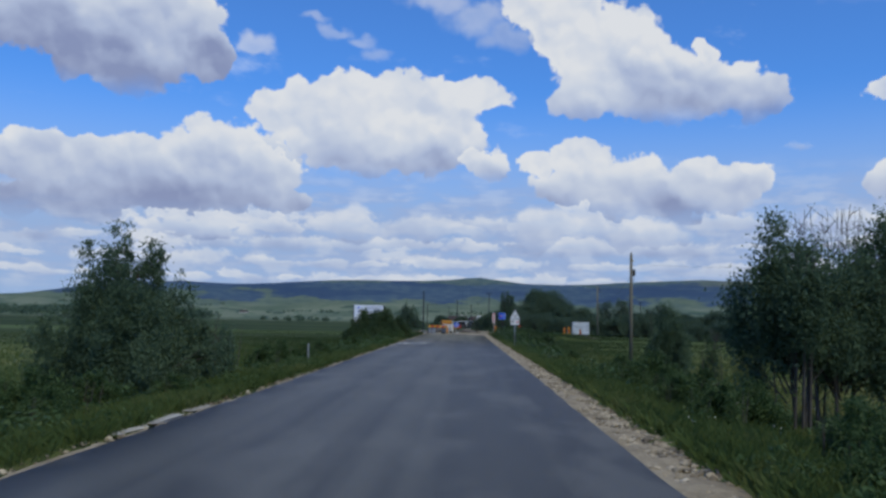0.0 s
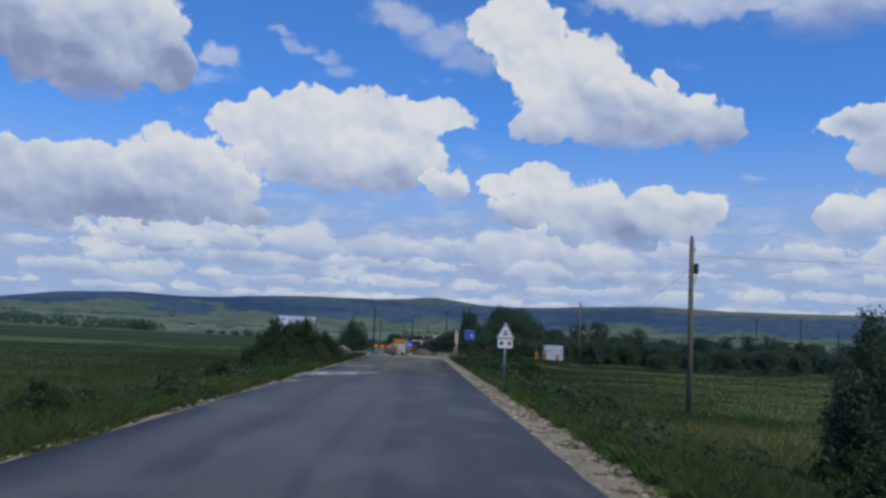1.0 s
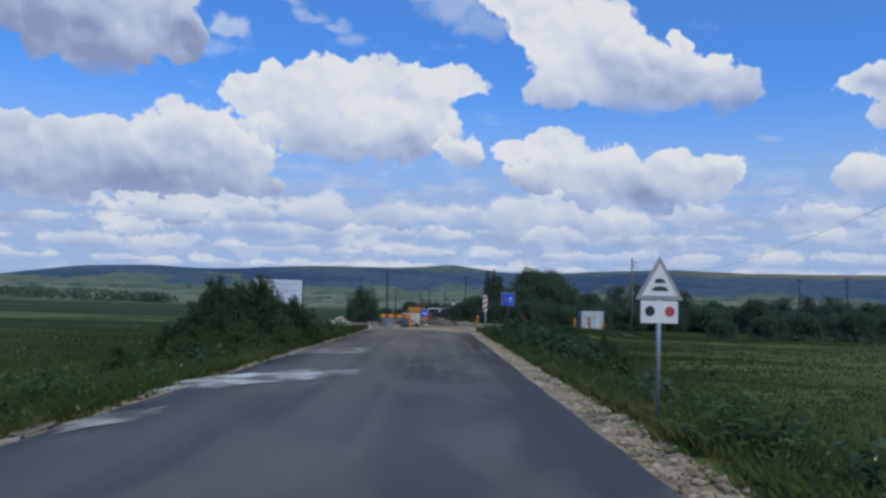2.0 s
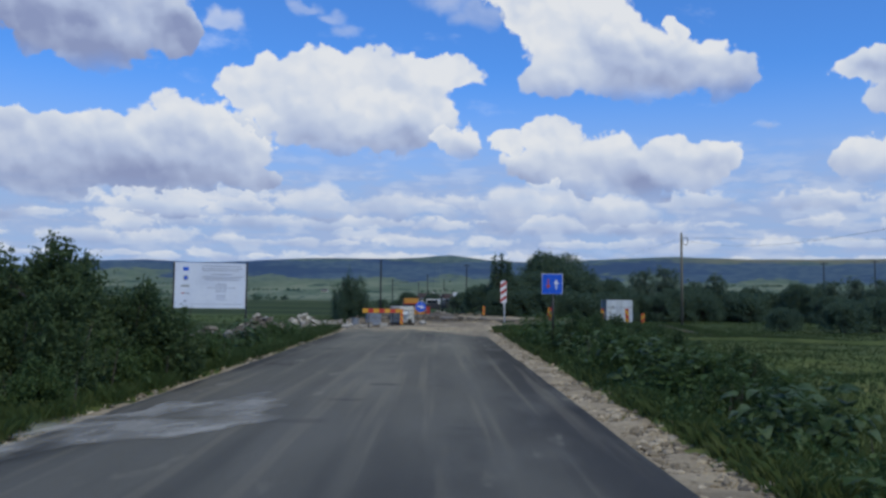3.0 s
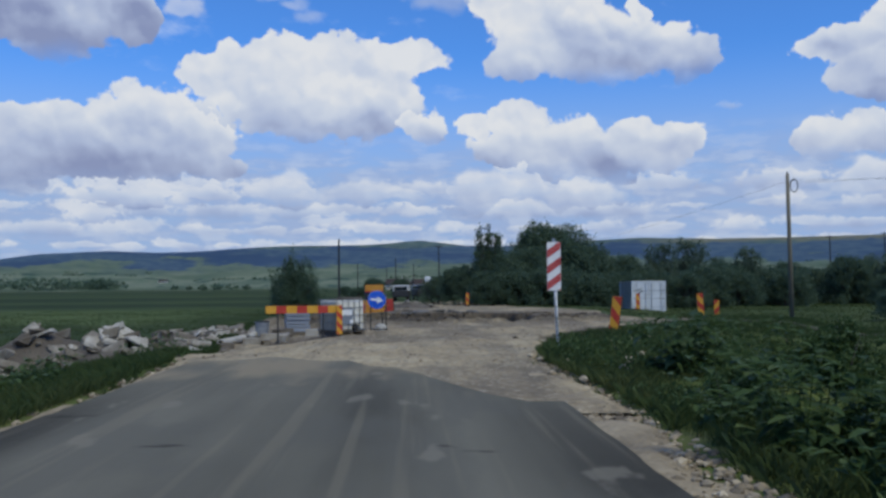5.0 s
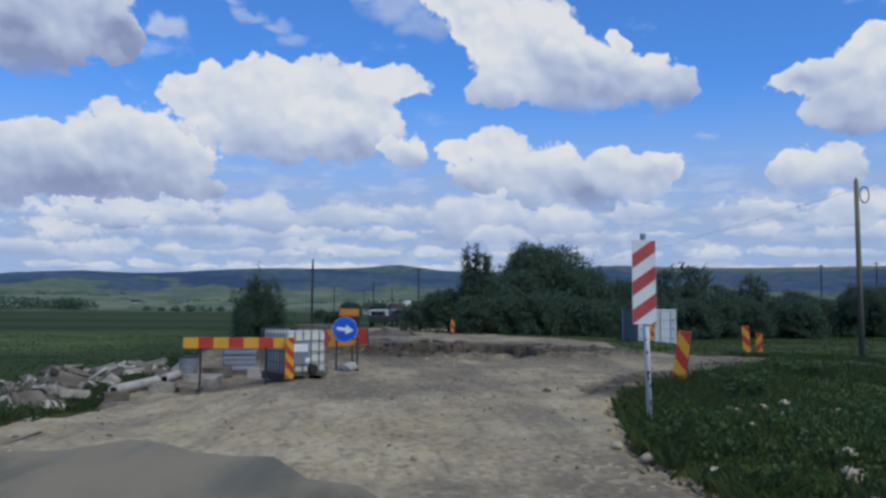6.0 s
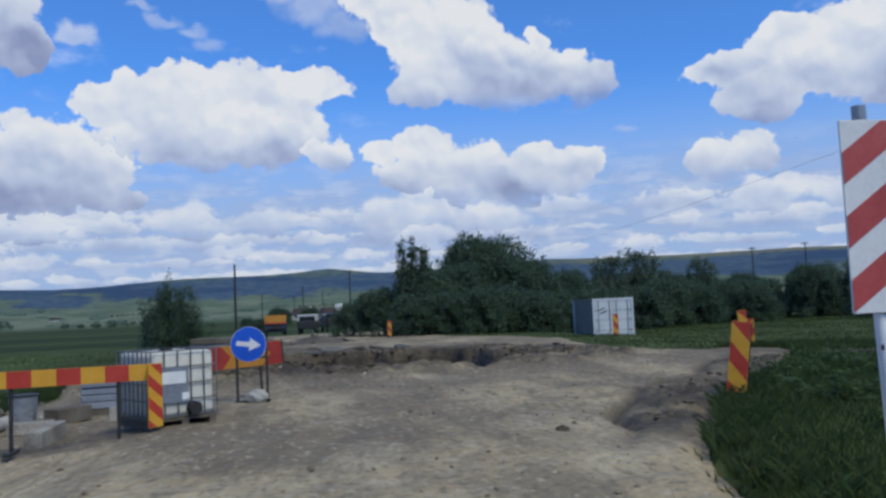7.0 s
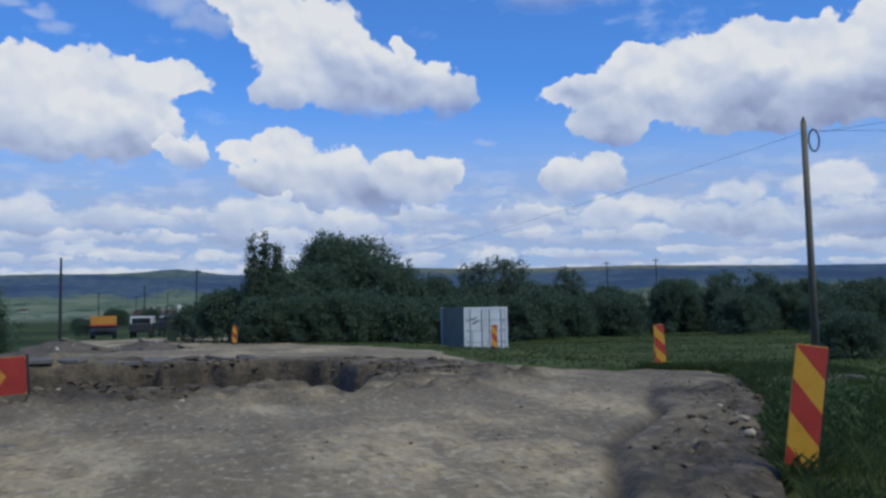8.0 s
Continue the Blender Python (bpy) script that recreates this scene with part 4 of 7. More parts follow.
def make_tree(name, seed, height, puffs, n, leaf, material, trunks=1, trunk_r=0.10, label="", clump=0.22, bare=0, upright=0.5, broad=0.24):
    """A tree at the origin: trunk, limbs reaching into the crown, and a crown of many small leaves."""
    rng = np.random.default_rng(seed)
    root = new(name)
    for k in range(trunks):
        off = (rng.normal(0, 0.35, 2) if trunks > 1 else np.zeros(2))
        lean = rng.normal(0, 0.25, 2) * (1.0 if trunks > 1 else 0.4)
        bm = bmesh.new()
        pts = [Vector((off[0] + lean[0] * t, off[1] + lean[1] * t, -0.25 + (0.8 * height + 0.25) * t)) for t in np.linspace(0, 1, 6)]
        for i, (p, q) in enumerate(zip(pts, pts[1:])):
            tube(bm, p, q, trunk_r * (1 - 0.16 * i), trunk_r * (1 - 0.16 * (i + 1)), 7)
        part("trunk", bm, M_BARK, root)
    bm = bmesh.new()
    for p in [puffs[i] for i in rng.permutation(len(puffs))[:22]]:
        top = Vector(p[:3])
        low = Vector((p[0] * 0.15, p[1] * 0.15, max(0.15, p[2] * 0.45)))
        mid = low.lerp(top, 0.55) + Vector(rng.normal(0, 0.12, 3))
        tube(bm, low, mid, trunk_r * 0.5, trunk_r * 0.32, 5)
        tube(bm, mid, top, trunk_r * 0.32, trunk_r * 0.1, 5)
        for _ in range(4):
            d = Vector(rng.normal(size=3)).normalized()
            tip = top + Vector((d.x * p[3], d.y * p[4], abs(d.z) * p[5])) * 0.95
            tube(bm, mid, tip, trunk_r * 0.18, trunk_r * 0.05, 4)
    part("branchwork", bm, M_BARK, root)
    for _ in range(bare):
        bm = bmesh.new()
        a = Vector((rng.normal(0.3, 0.4), rng.normal(0, 0.3), height * 0.45))
        b = a + Vector((rng.normal(0, 0.35), rng.normal(0, 0.3), height * rng.uniform(0.5, 0.66)))
        tube(bm, a, b, 0.012, 0.004, 4)
        for _ in range(5):
            t = rng.uniform(0.4, 0.95)
            c = a.lerp(b, t)
            tube(bm, c, c + Vector((rng.normal(0, 0.22), rng.normal(0, 0.22), rng.uniform(0.15, 0.45))), 0.008, 0.003, 4)
        part("bare_branch", bm, M_BARK, root)
    v, f = leaf_cards(rng, crown_points(rng, puffs, n, clump), leaf, upright, broad)
    crown = new("crown", from_arrays("crown", v, f, material))
    crown.parent = root
    tagged(root, label, "tree")
    return root


def crown_shape(rng, height, width, low=0.25, count=9, cone=0.5):
    """Puffs of an uneven crown: wide below, narrowing upwards by cone."""
    out = []
    for i in range(count):
        t = (i + 0.5) / count
        z = height * (low + (0.93 - low) * t)
        w = width * 0.5 * (1 - cone * t) * rng.uniform(0.75, 1.1)
        a = rng.uniform(0, 6.28)
        o = w * rng.uniform(0.25, 0.62)
        r = max(0.12 * width, w * rng.uniform(0.42, 0.62))
        out.append((o * math.cos(a), o * math.sin(a), z, r, r, r * rng.uniform(0.7, 1.0)))
    return out


def spray_shape(rng, height, width, count=40, low=0.4, fall=0.62, thick=0.4):
    """Puffs of a ragged crown: upright sprays, tallest in the middle, standing at uneven heights."""
    out = []
    for _ in range(count):
        a, q = rng.uniform(0, 6.28), rng.uniform(0, 1) ** 0.65
        top = height * (1 - fall * q ** 1.5) * rng.uniform(0.8, 1.03)
        z = low * rng.uniform(0.8, 1.5)
        while z < top:
            k = thick * (1.05 - 0.55 * z / top)
            s = 0.5 * width * q * (0.72 + 0.28 * z / top)
            out.append((s * math.cos(a), s * math.sin(a), z, k, k, thick))
            z += 1.25 * thick
    return out


def dome_shape(rng, height, width, count=70):
    """Puffs of a full, rounded crown that comes down to the ground."""
    out = []
    for _ in range(count):
        a, q = rng.uniform(0, 6.28), rng.uniform(0.02, 1.0)
        h = math.sqrt(1 - q ** 2.2) * rng.uniform(0.75, 1.0)
        k = rng.uniform(0.10, 0.16) * width
        ring = (0.5 * width - 0.8 * k) * q ** 0.6
        out.append((ring * math.cos(a), ring * math.sin(a), max(0.12 * height, (height - 0.7 * k) * h), k, k, k * 0.8))
    return out


def put(root, x, y, rz=0.0, sink=0.0, scale=1.0):
    root.matrix_basis = pose(x, y, ground_at(x, y) - sink, 0, 0, rz) @ Matrix.Scale(scale, 4)
    return root


def build_near_trees():
    r = np.random.default_rng(11)
    # many upright sprays, tallest in the middle
    shape = []
    for _ in range(74):
        a, q = r.uniform(0, 6.28), r.uniform(0, 1) ** 0.7
        x, y, top = 2.1 * q * math.cos(a), 2.1 * q * math.sin(a), (3.9 - 2.6 * q ** 1.1) * r.uniform(0.62, 1.12)
        for z in np.arange(0.45, top, 0.55):
            k = 0.50 - 0.30 * z / top
            shape.append((x * (0.75 + 0.25 * z / top), y * (0.75 + 0.25 * z / top), z, k, k, 0.42))
    put(make_tree("tree", 1, 3.6, shape, 150000, 0.066, M_LEAF_DARK, 3, 0.07, "bushy grey-green roadside tree with branches down to the grass", 0.13, upright=1.1), -7.3, 21.2, 20)
    shape = spray_shape(r, 4.3, 2.6, 17, 1.65, 0.42, 0.34)
    put(make_tree("tree", 2, 4.3, shape, 30000, 0.08, M_LEAF_DARK, 5, 0.04, "dark green roadside tree with several thin stems", 0.25), 6.5, 19.4)
    shape = spray_shape(r, 4.4, 2.9, 22, 1.55, 0.40, 0.38)
    put(make_tree("tree", 3, 3.9, shape, 52000, 0.08, M_LEAF_DARK, 4, 0.05, "dark green bushy tree beside thin bare stems", 0.24), 8.75, 20.1)
    shape = spray_shape(r, 3.1, 2.0, 14, 1.5, 0.4, 0.36)
    put(make_tree("tree", 7, 3.0, shape, 20000, 0.08, M_LEAF_DARK, 3, 0.04, "lower dark tree filling the gap between two crowns", 0.24), 7.7, 20.2)
    shape = spray_shape(r, 2.4, 0.9, 5, 1.2, 0.4, 0.25)
    put(make_tree("tree", 8, 4.4, shape, 700, 0.07, M_LEAF, 4, 0.03, "dead grey-brown bush of bare upright twigs", 0.2, bare=26), 7.75, 21.4)
    for k, (x, y, h) in enumerate(((-5.95, 22.2, 2.0), (-5.6, 22.9, 1.7), (6.05, 20.4, 1.7))):
        shape = spray_shape(r, h, 0.6, 5, 0.3, 0.5, 0.15)
        put(make_tree("tree", 110 + k, h, shape, 2600, 0.07, M_LEAF_DARK, 2, 0.02, "thin upright sapling beside the larger tree", 0.12), x, y)
    shape = spray_shape(r, 3.4, 1.7, 22, 0.4, 0.66, 0.28)
    put(make_tree("tree", 4, 3.4, shape, 36000, 0.075, M_LEAF_DARK, 2, 0.04, "slim dark young tree in the roadside meadow", 0.16), 8.2, 36.2)
    shape = crown_shape(r, 1.9, 0.9, 0.3, 5, 0.4)
    put(make_tree("tree", 5, 1.9, shape, 700, 0.08, M_LEAF, 3, 0.025, "thin half-bare sapling in the meadow", 0.16, bare=3), 7.6, 28.7)
    shape = spray_shape(r, 6.1, 6.2, 60, 0.5, 0.68, 0.56)
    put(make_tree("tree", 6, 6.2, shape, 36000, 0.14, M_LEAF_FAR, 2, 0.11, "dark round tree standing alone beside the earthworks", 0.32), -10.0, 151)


def build_shrubs():
    """Thicket by the notice board, and scrub on both verges."""
    r = np.random.default_rng(21)
    kinds = []
    for s in range(3):
        h = (2.3, 1.7, 1.2)[s]
        kinds.append(make_tree("shrub", 30 + s, h, spray_shape(r, h, h * 1.35, 30, 0.3, 0.5, 0.13 * h), (42000, 22000, 9000)[s], 0.078, (M_LEAF, M_LEAF, M_WEED)[s], 4, 0.025, "dense dark green roadside shrub", 0.13))
    spots = [(-5.9, 65.6, 0, 1.05), (-7.3, 66.5, 0, 1.12), (-5.0, 67.3, 1, 1.0), (-6.6, 67.8, 0, 1.05), (-6.6, 63.6, 1, 0.95), (-7.6, 64.3, 1, 0.95), (-4.75, 69.0, 2, 0.85), (-5.3, 61.8, 2, 0.8), (-6.7, 65.0, 1, 1.1), (-8.2, 66.6, 1, 0.95), (-7.0, 62.4, 2, 0.95), (-4.9, 65.0, 2, 0.8), (-5.4, 64.2, 1, 0.9), (-8.6, 64.6, 2, 0.8),
             (-5.6, 27.2, 2, 0.75), (-5.3, 31.3, 2, 0.6), (-7.6, 16.4, 2, 0.9), (-9.5, 18.0, 2, 1.0), (-8.8, 24.0, 2, 0.9),
             (-5.6, 47.0, 2, 0.7), (-6.4, 55.0, 2, 0.7), (5.3, 30.6, 2, 0.8), (-5.9, 84.4, 2, 0.55), (-6.6, 72.8, 2, 0.7), (-7.0, 79.0, 2, 0.6),
             (5.6, 45.5, 2, 0.5), (6.3, 82.6, 1, 0.75), (7.4, 80.6, 1, 0.8), (6.5, 86.5, 2, 0.9), (4.9, 71.5, 2, 0.85), (7.2, 82.2, 1, 0.8), (6.0, 80.6, 1, 0.88), (5.3, 79.6, 1, 0.85),
             (4.1, 59.5, 2, 0.5), (4.3, 74.5, 1, 0.72), (5.0, 76.4, 1, 0.66), (4.1, 72.0, 2, 0.85), (5.4, 79.0, 1, 0.66), (4.7, 81.8, 2, 0.8), (3.9, 69.0, 2, 0.65), (4.4, 66.0, 2, 0.7), (3.8, 63.4, 2, 0.6), (5.9, 73.0, 2, 0.9), (4.3, 84.6, 2, 0.6), (5.6, 62.0, 2, 0.7), (3.7, 78.2, 2, 0.55), (5.8, 28.4, 2, 1.05), (6.4, 29.4, 1, 0.75), (7.6, 36.0, 1, 0.6), (4.5, 12.5, 2, 0.75), (5.4, 14.3, 2, 0.85), (4.2, 16.2, 2, 0.65), (7.2, 13.6, 2, 0.85), (6.0, 11.2, 2, 0.8), (3.9, 10.6, 2, 0.6), (5.0, 17.4, 2, 0.75), (4.1, 18.6, 2, 0.6), (5.2, 9.6, 2, 0.7), (-6.0, 11.6, 2, 0.6), (-7.4, 13.2, 2, 0.75), (-5.6, 14.6, 2, 0.55), (-9.0, 14.5, 2, 0.85), (-6.6, 17.6, 2, 0.65), (-5.4, 19.0, 2, 0.45), (4.4, 20.6, 2, 0.5), (5.2, 24.0, 2, 0.6), (4.2, 27.4, 2, 0.45), (6.5, 22.0, 2, 0.7), (-4.75, 60.4, 2, 0.5), (-4.7, 62.8, 2, 0.6), (-4.8, 66.4, 2, 0.6), (-4.7, 70.4, 2, 0.5), (-5.2, 58.6, 2, 0.55), (-5.2, 71.6, 2, 0.6), (-5.4, 73.9, 2, 0.55), (-5.1, 77.6, 2, 0.5), (-5.5, 80.8, 2, 0.6), (-7.0, 16.8, 2, 0.9), (-8.2, 17.2, 2, 0.95), (-9.3, 16.5, 2, 1.0), (-6.2, 17.4, 2, 0.7), (-6.0, 30.8, 2, 0.8), (-5.2, 34.0, 2, 0.6), (4.9, 20.0, 2, 0.8), (5.4, 18.2, 2, 0.7), (4.4, 24.6, 2, 0.65), (5.6, 25.8, 2, 0.8), (5.6, 66.0, 2, 0.7), (4.0, 75.7, 1, 0.74), (3.8, 73.8, 2, 0.8), (4.5, 73.2, 1, 0.75), (5.2, 70.4, 1, 0.7), (4.0, 70.6, 2, 0.8), (6.4, 76.5, 1, 0.8), (6.9, 71.5, 1, 0.7)]
    used = [False] * 3
    for x, y, k, s in spots:
        m = pose(x, y, ground_at(x, y) - 0.05, 0, 0, r.uniform(0, 360)) @ Matrix.Scale(s, 4)
        if not used[k]:
            kinds[k].matrix_basis, used[k] = m, True
        else:
            copy_thing(kinds[k], m).scale = (s, s, s)


def make_weed(seed, height, n, leaf, label):
    """A broad-leaved roadside weed: stalks with large drooping leaves."""
    rng = np.random.default_rng(seed)
    root = new("weed")
    pts = []
    for _ in range(7):
        d = Vector((rng.normal(0, 0.22), rng.normal(0, 0.22), 0))
        tip = d * 1.6 + Vector((0, 0, height * rng.uniform(0.7, 1.0)))
        part("stalk", tube(bmesh.new(), d * 0.2 + Vector((0, 0, -0.05)), tip, 0.010, 0.004, 5), M_WEED, root)
        for t in np.linspace(0.15, 1.0, n // 7):
            p = (d * 0.2).lerp(tip, t)
            pts.append((p.x + rng.normal(0, 0.10), p.y + rng.normal(0, 0.10), p.z))
    pts = np.array(pts)
    d = rng.normal(size=(len(pts), 3))
    d[:, 2] = rng.uniform(-0.25, 0.35, len(pts))
    d /= np.linalg.norm(d, axis=1)[:, None]
    e = np.cross(d, np.array([0, 0, 1.0]))
    e /= np.linalg.norm(e, axis=1)[:, None]
    s = leaf * rng.uniform(0.6, 1.3, (len(pts), 1))
    up = np.array([0, 0, 1.0])
    rows = [pts, pts + d * s * 0.35 + e * s * 0.33 + up * s * 0.08, pts + d * s * 0.45 - up * s * 0.02, pts + d * s * 0.35 - e * s * 0.33 + up * s * 0.08,
            pts + d * s * 0.8 + e * s * 0.2 - up * s * 0.06, pts + d * s * 1.1 - up * s * 0.22, pts + d * s * 0.8 - e * s * 0.2 - up * s * 0.06]
    v = np.stack(rows, 1).reshape(-1, 3)
    k = np.arange(len(pts))[:, None] * 7
    f = np.concatenate([k + np.array([0, 2, 1, 1]), k + np.array([0, 3, 2, 2]), k + np.array([1, 2, 5, 4]), k + np.array([3, 6, 5, 2])])
    tri = np.concatenate([f[:2 * len(pts), :3], f[2 * len(pts):, [0, 1, 2]], f[2 * len(pts):, [0, 2, 3]]])
    crown = new("leaves", from_arrays("leaves", v, tri, M_WEED))
    crown.parent = root
    tagged(root, label, "weed", "weeds on the verges")
    return root


def burdock_leaf(seed, rise):
    """A broad heart-shaped leaf that arches outwards at the end of its own stem."""
    r = np.random.default_rng(seed)
    bm = bmesh.new()
    foot, neck = Vector((0, 0, -0.05)), Vector((0.30 + 0.22 * rise, 0, rise))
    knee = foot.lerp(neck, 0.55) + Vector((-0.06, 0, 0.04))
    tube(bm, foot, knee, 0.016, 0.012, 5)
    tube(bm, knee, neck, 0.012, 0.008, 5)
    rows, phase, droop = [], r.uniform(0, 6.28), r.uniform(0.25, 0.6)
    for i in range(7):
        t = i / 6
        half = 0.46 * math.sin(math.pi * min(1.0, 0.10 + 0.90 * t) ** 0.72) + 0.015
        row = []
        for j in range(5):
            v = (j - 2) / 2
            back = -0.16 * abs(v) ** 1.5 * (1 - t)
            ripple = 0.035 * math.sin(phase + 5.0 * t + 3.0 * v)
            row.append(bm.verts.new((neck.x + t + back, half * v, neck.z + 0.16 * math.sin(2.4 * t) - droop * t ** 2 + 0.14 * abs(v) * half / 0.46 + ripple)))
        rows.append(row)
    for p, q in zip(rows, rows[1:]):
        for j in range(4):
            bm.faces.new((p[j], p[j + 1], q[j + 1], q[j]))
    me = mesh_of("leaf", bm, M_BURDOCK)
    me.polygons.foreach_set("use_smooth", np.ones(len(me.polygons), dtype=bool))
    return me


def build_burdock():
    """Rank clumps of burdock where the verge is richest."""
    r = np.random.default_rng(47)
    shapes = [burdock_leaf(60 + i, h) for i, h in enumerate((0.4, 0.9, 1.6, 2.4, 3.2))]
    kinds = []
    for n in (26, 32, 38):
        root = new("burdock")
        for i in range(n):
            k = min(4, int(5 * (i / n) ** 0.9))
            ob = new("leaf", shapes[k])
            ob.parent = root
            size = r.uniform(0.17, 0.28) * (1.0 - 0.06 * k)
            ob.matrix_basis = pose(r.normal(0, 0.10), r.normal(0, 0.10), 0, r.uniform(-16, 16), r.uniform(-14, 10), 137.5 * i + r.uniform(-25, 25)) @ Matrix.Scale(size, 4)
        kinds.append(tagged(root, "large-leaved green burdock clump on the verge", "burdock", "burdock on the verges"))
    spots = [(3.85, 71.6), (4.5, 72.4), (3.6, 72.7), (5.1, 73.3), (4.3, 73.7), (5.6, 74.5), (3.45, 73.9), (5.0, 71.0), (5.7, 72.2), (4.1, 75.2), (5.0, 75.7), (4.4, 76.7), (3.7, 77.7), (5.2, 77.5), (4.6, 70.0),
             (3.5, 66.9), (4.3, 66.3), (5.0, 67.2), (3.25, 60.8), (3.75, 61.5), (4.6, 62.2), (3.4, 49.8), (3.6, 44.2), (4.1, 43.5), (3.4, 33.4), (-4.9, 39.4), (-5.2, 40.3), (-5.0, 55.5), (4.2, 87.0), (4.9, 88.2), (-4.9, 74.6), (-5.3, 76.0)]
    for i, (x, y) in enumerate(spots):
        size = r.uniform(0.85, 1.25) if y > 58 else r.uniform(0.6, 0.9)
        m = pose(x, y, ground_at(x, y), 0, 0, r.uniform(0, 360)) @ Matrix.Scale(size, 4)
        if i < 3:
            kinds[i].matrix_basis = m
        else:
            copy_thing(kinds[i % 3], m).scale = (size, size, size)


def build_weeds():
    r = np.random.default_rng(41)
    kinds = [make_weed(50, 0.95, 140, 0.17, "tall broad-leaved green weed on the verge"), make_weed(51, 0.7, 112, 0.15, "broad-leaved green weed on the verge"), make_weed(52, 0.42, 70, 0.18, "low burdock-like weed at the gravel edge")]
    spots = []
    for _ in range(40):
        y = r.uniform(59, 88)
        spots.append((3.1 + r.gamma(1.6, 0.9), y, r.integers(0, 3)))
    for _ in range(26):
        spots.append((3.3 + r.gamma(1.6, 0.8), r.uniform(6, 60), r.integers(1, 3)))
    for _ in range(34):
        spots.append((-4.45 - r.gamma(1.8, 0.8), r.uniform(6, 90), r.integers(1, 3)))
    for _ in range(6):
        y = r.uniform(88, 103)
        spots.append((float(edge_right(y)) + 0.5 + r.gamma(2.0, 0.8), y, 2))
    first = [True] * 3
    for x, y, k in spots:
        m = pose(x, y, ground_at(x, y) - 0.03, 0, 0, r.uniform(0, 360))
        if first[k]:
            kinds[k].matrix_basis, first[k] = m, False
        else:
            copy_thing(kinds[k], m)


def build_grass():
    """Meadow grass on both verges, thickest near the road."""
    r = np.random.default_rng(61)
    n = 620000
    y = r.uniform(2, 112, n)
    side = r.random(n) < 0.55
    dist = r.exponential(4.2, n)
    er = np.where(y < 83, 2.68, edge_right(np.clip(y, 83, 170)))
    el = np.where(y < 83, -4.05, edge_left(np.clip(y, 83, 170)))
    x = np.where(side, er + 0.05 + dist, el - 0.05 - dist)
    keep = (dist < 26) & (wave(x, y, 1.1) + 0.6 * wave(x, y, 0.4) > -0.55)
    # sparse on the rubble
    keep &= ~((x < -6.2) & (x > -14) & (y > 92.5) & (y < 107) & (r.random(n) < 0.7))
    x, y, dist = x[keep], y[keep], dist[keep]
    n = len(x)
    z = land(x, y) + 0.01
    h = (0.11 + 0.22 * r.random(n) ** 2 + 0.14 * np.clip(wave(x, y, 3.1), -0.4, 0.5)) * (0.8 + 0.2 * smooth(0.1, 1.2, dist))
    h = np.clip(h, 0.05, 0.6) * np.where(y > 86, 0.5, np.where((x > 0) & (y > 56), 0.55, 0.85))
    a = r.uniform(0, 6.283, n)
    w = r.uniform(0.003, 0.007, n) * (1 + dist * 0.07)
    lean = h * r.uniform(0.1, 0.6, n)
    b = a + r.normal(0, 0.6, n)
    dx, dy = np.cos(a) * w, np.sin(a) * w
    lx, ly = -np.sin(b) * lean, np.cos(b) * lean
    v = np.stack([np.stack([x - dx, y - dy, z], 1), np.stack([x + dx, y + dy, z], 1),
                  np.stack([x + lx * 0.35 + dx * 0.7, y + ly * 0.35 + dy * 0.7, z + h * 0.6], 1),
                  np.stack([x + lx, y + ly, z + h], 1)], 1).reshape(-1, 3)
    ob = new("grass", from_arrays("grass", v, np.arange(4 * n).reshape(-1, 4), M_GRASS))
    tagged(ob, "tall uncut meadow grass on the road verges", "grass", kind="stuff")
    # a thick fringe along the edge of the earth and the gravel
    k = 90000
    yf = r.uniform(6, 112, k)
    df = r.exponential(0.35, k) - 0.06
    lf = r.random(k) < 0.35
    xf = np.where(lf, np.where(yf < 83, -4.05, edge_left(np.clip(yf, 83, 170))) - df, np.where(yf < 83, 2.72, edge_right(np.clip(yf, 83, 170))) + df)
    ok = (wave(xf, yf, 0.8) + 0.5 * wave(xf, yf, 0.3) > -0.12) & (df < 1.6)
    xf, yf, df = xf[ok], yf[ok], df[ok]
    zf, hf = land(xf, yf) + 0.01, 0.06 + 0.17 * r.random(len(xf)) ** 1.5
    af, wf, sf = r.uniform(0, 6.283, len(xf)), r.uniform(0.003, 0.007, len(xf)), hf * r.uniform(0.3, 1.1, len(xf))
    dx, dy, lx, ly = np.cos(af) * wf, np.sin(af) * wf, -np.sin(af) * sf, np.cos(af) * sf
    v = np.stack([np.stack([xf - dx, yf - dy, zf], 1), np.stack([xf + dx, yf + dy, zf], 1),
                  np.stack([xf + lx * 0.4 + dx * 0.7, yf + ly * 0.4 + dy * 0.7, zf + hf * 0.65], 1), np.stack([xf + lx, yf + ly, zf + hf], 1)], 1).reshape(-1, 3)
    ob = new("edge_grass", from_arrays("edge_grass", v, np.arange(4 * len(xf)).reshape(-1, 4), M_GRASS))
    tagged(ob, "thick low grass hanging over the road edge", "grass", kind="stuff")
    # coarser tufts over the open meadow
    k = 200000
    y2 = r.uniform(25, 165, k)
    x2 = np.where(r.random(k) < 0.6, r.uniform(7, 48, k), r.uniform(-46, -9, k))
    ok = (x2 > edge_right(np.clip(y2, 83, 170)) + 0.3) | (x2 < edge_left(np.clip(y2, 83, 170)) - 0.3)
    ok &= wave(x2, y2, 3.0) + 0.7 * wave(x2, y2, 0.9) > -0.45
    ok &= ~((x2 > 17) & (x2 < 20.8) & (y2 > 137) & (y2 < 144.5))
    x2, y2 = x2[ok], y2[ok]
    z2 = land(x2, y2)
    h2 = 0.04 + 0.09 * r.random(len(x2)) ** 2
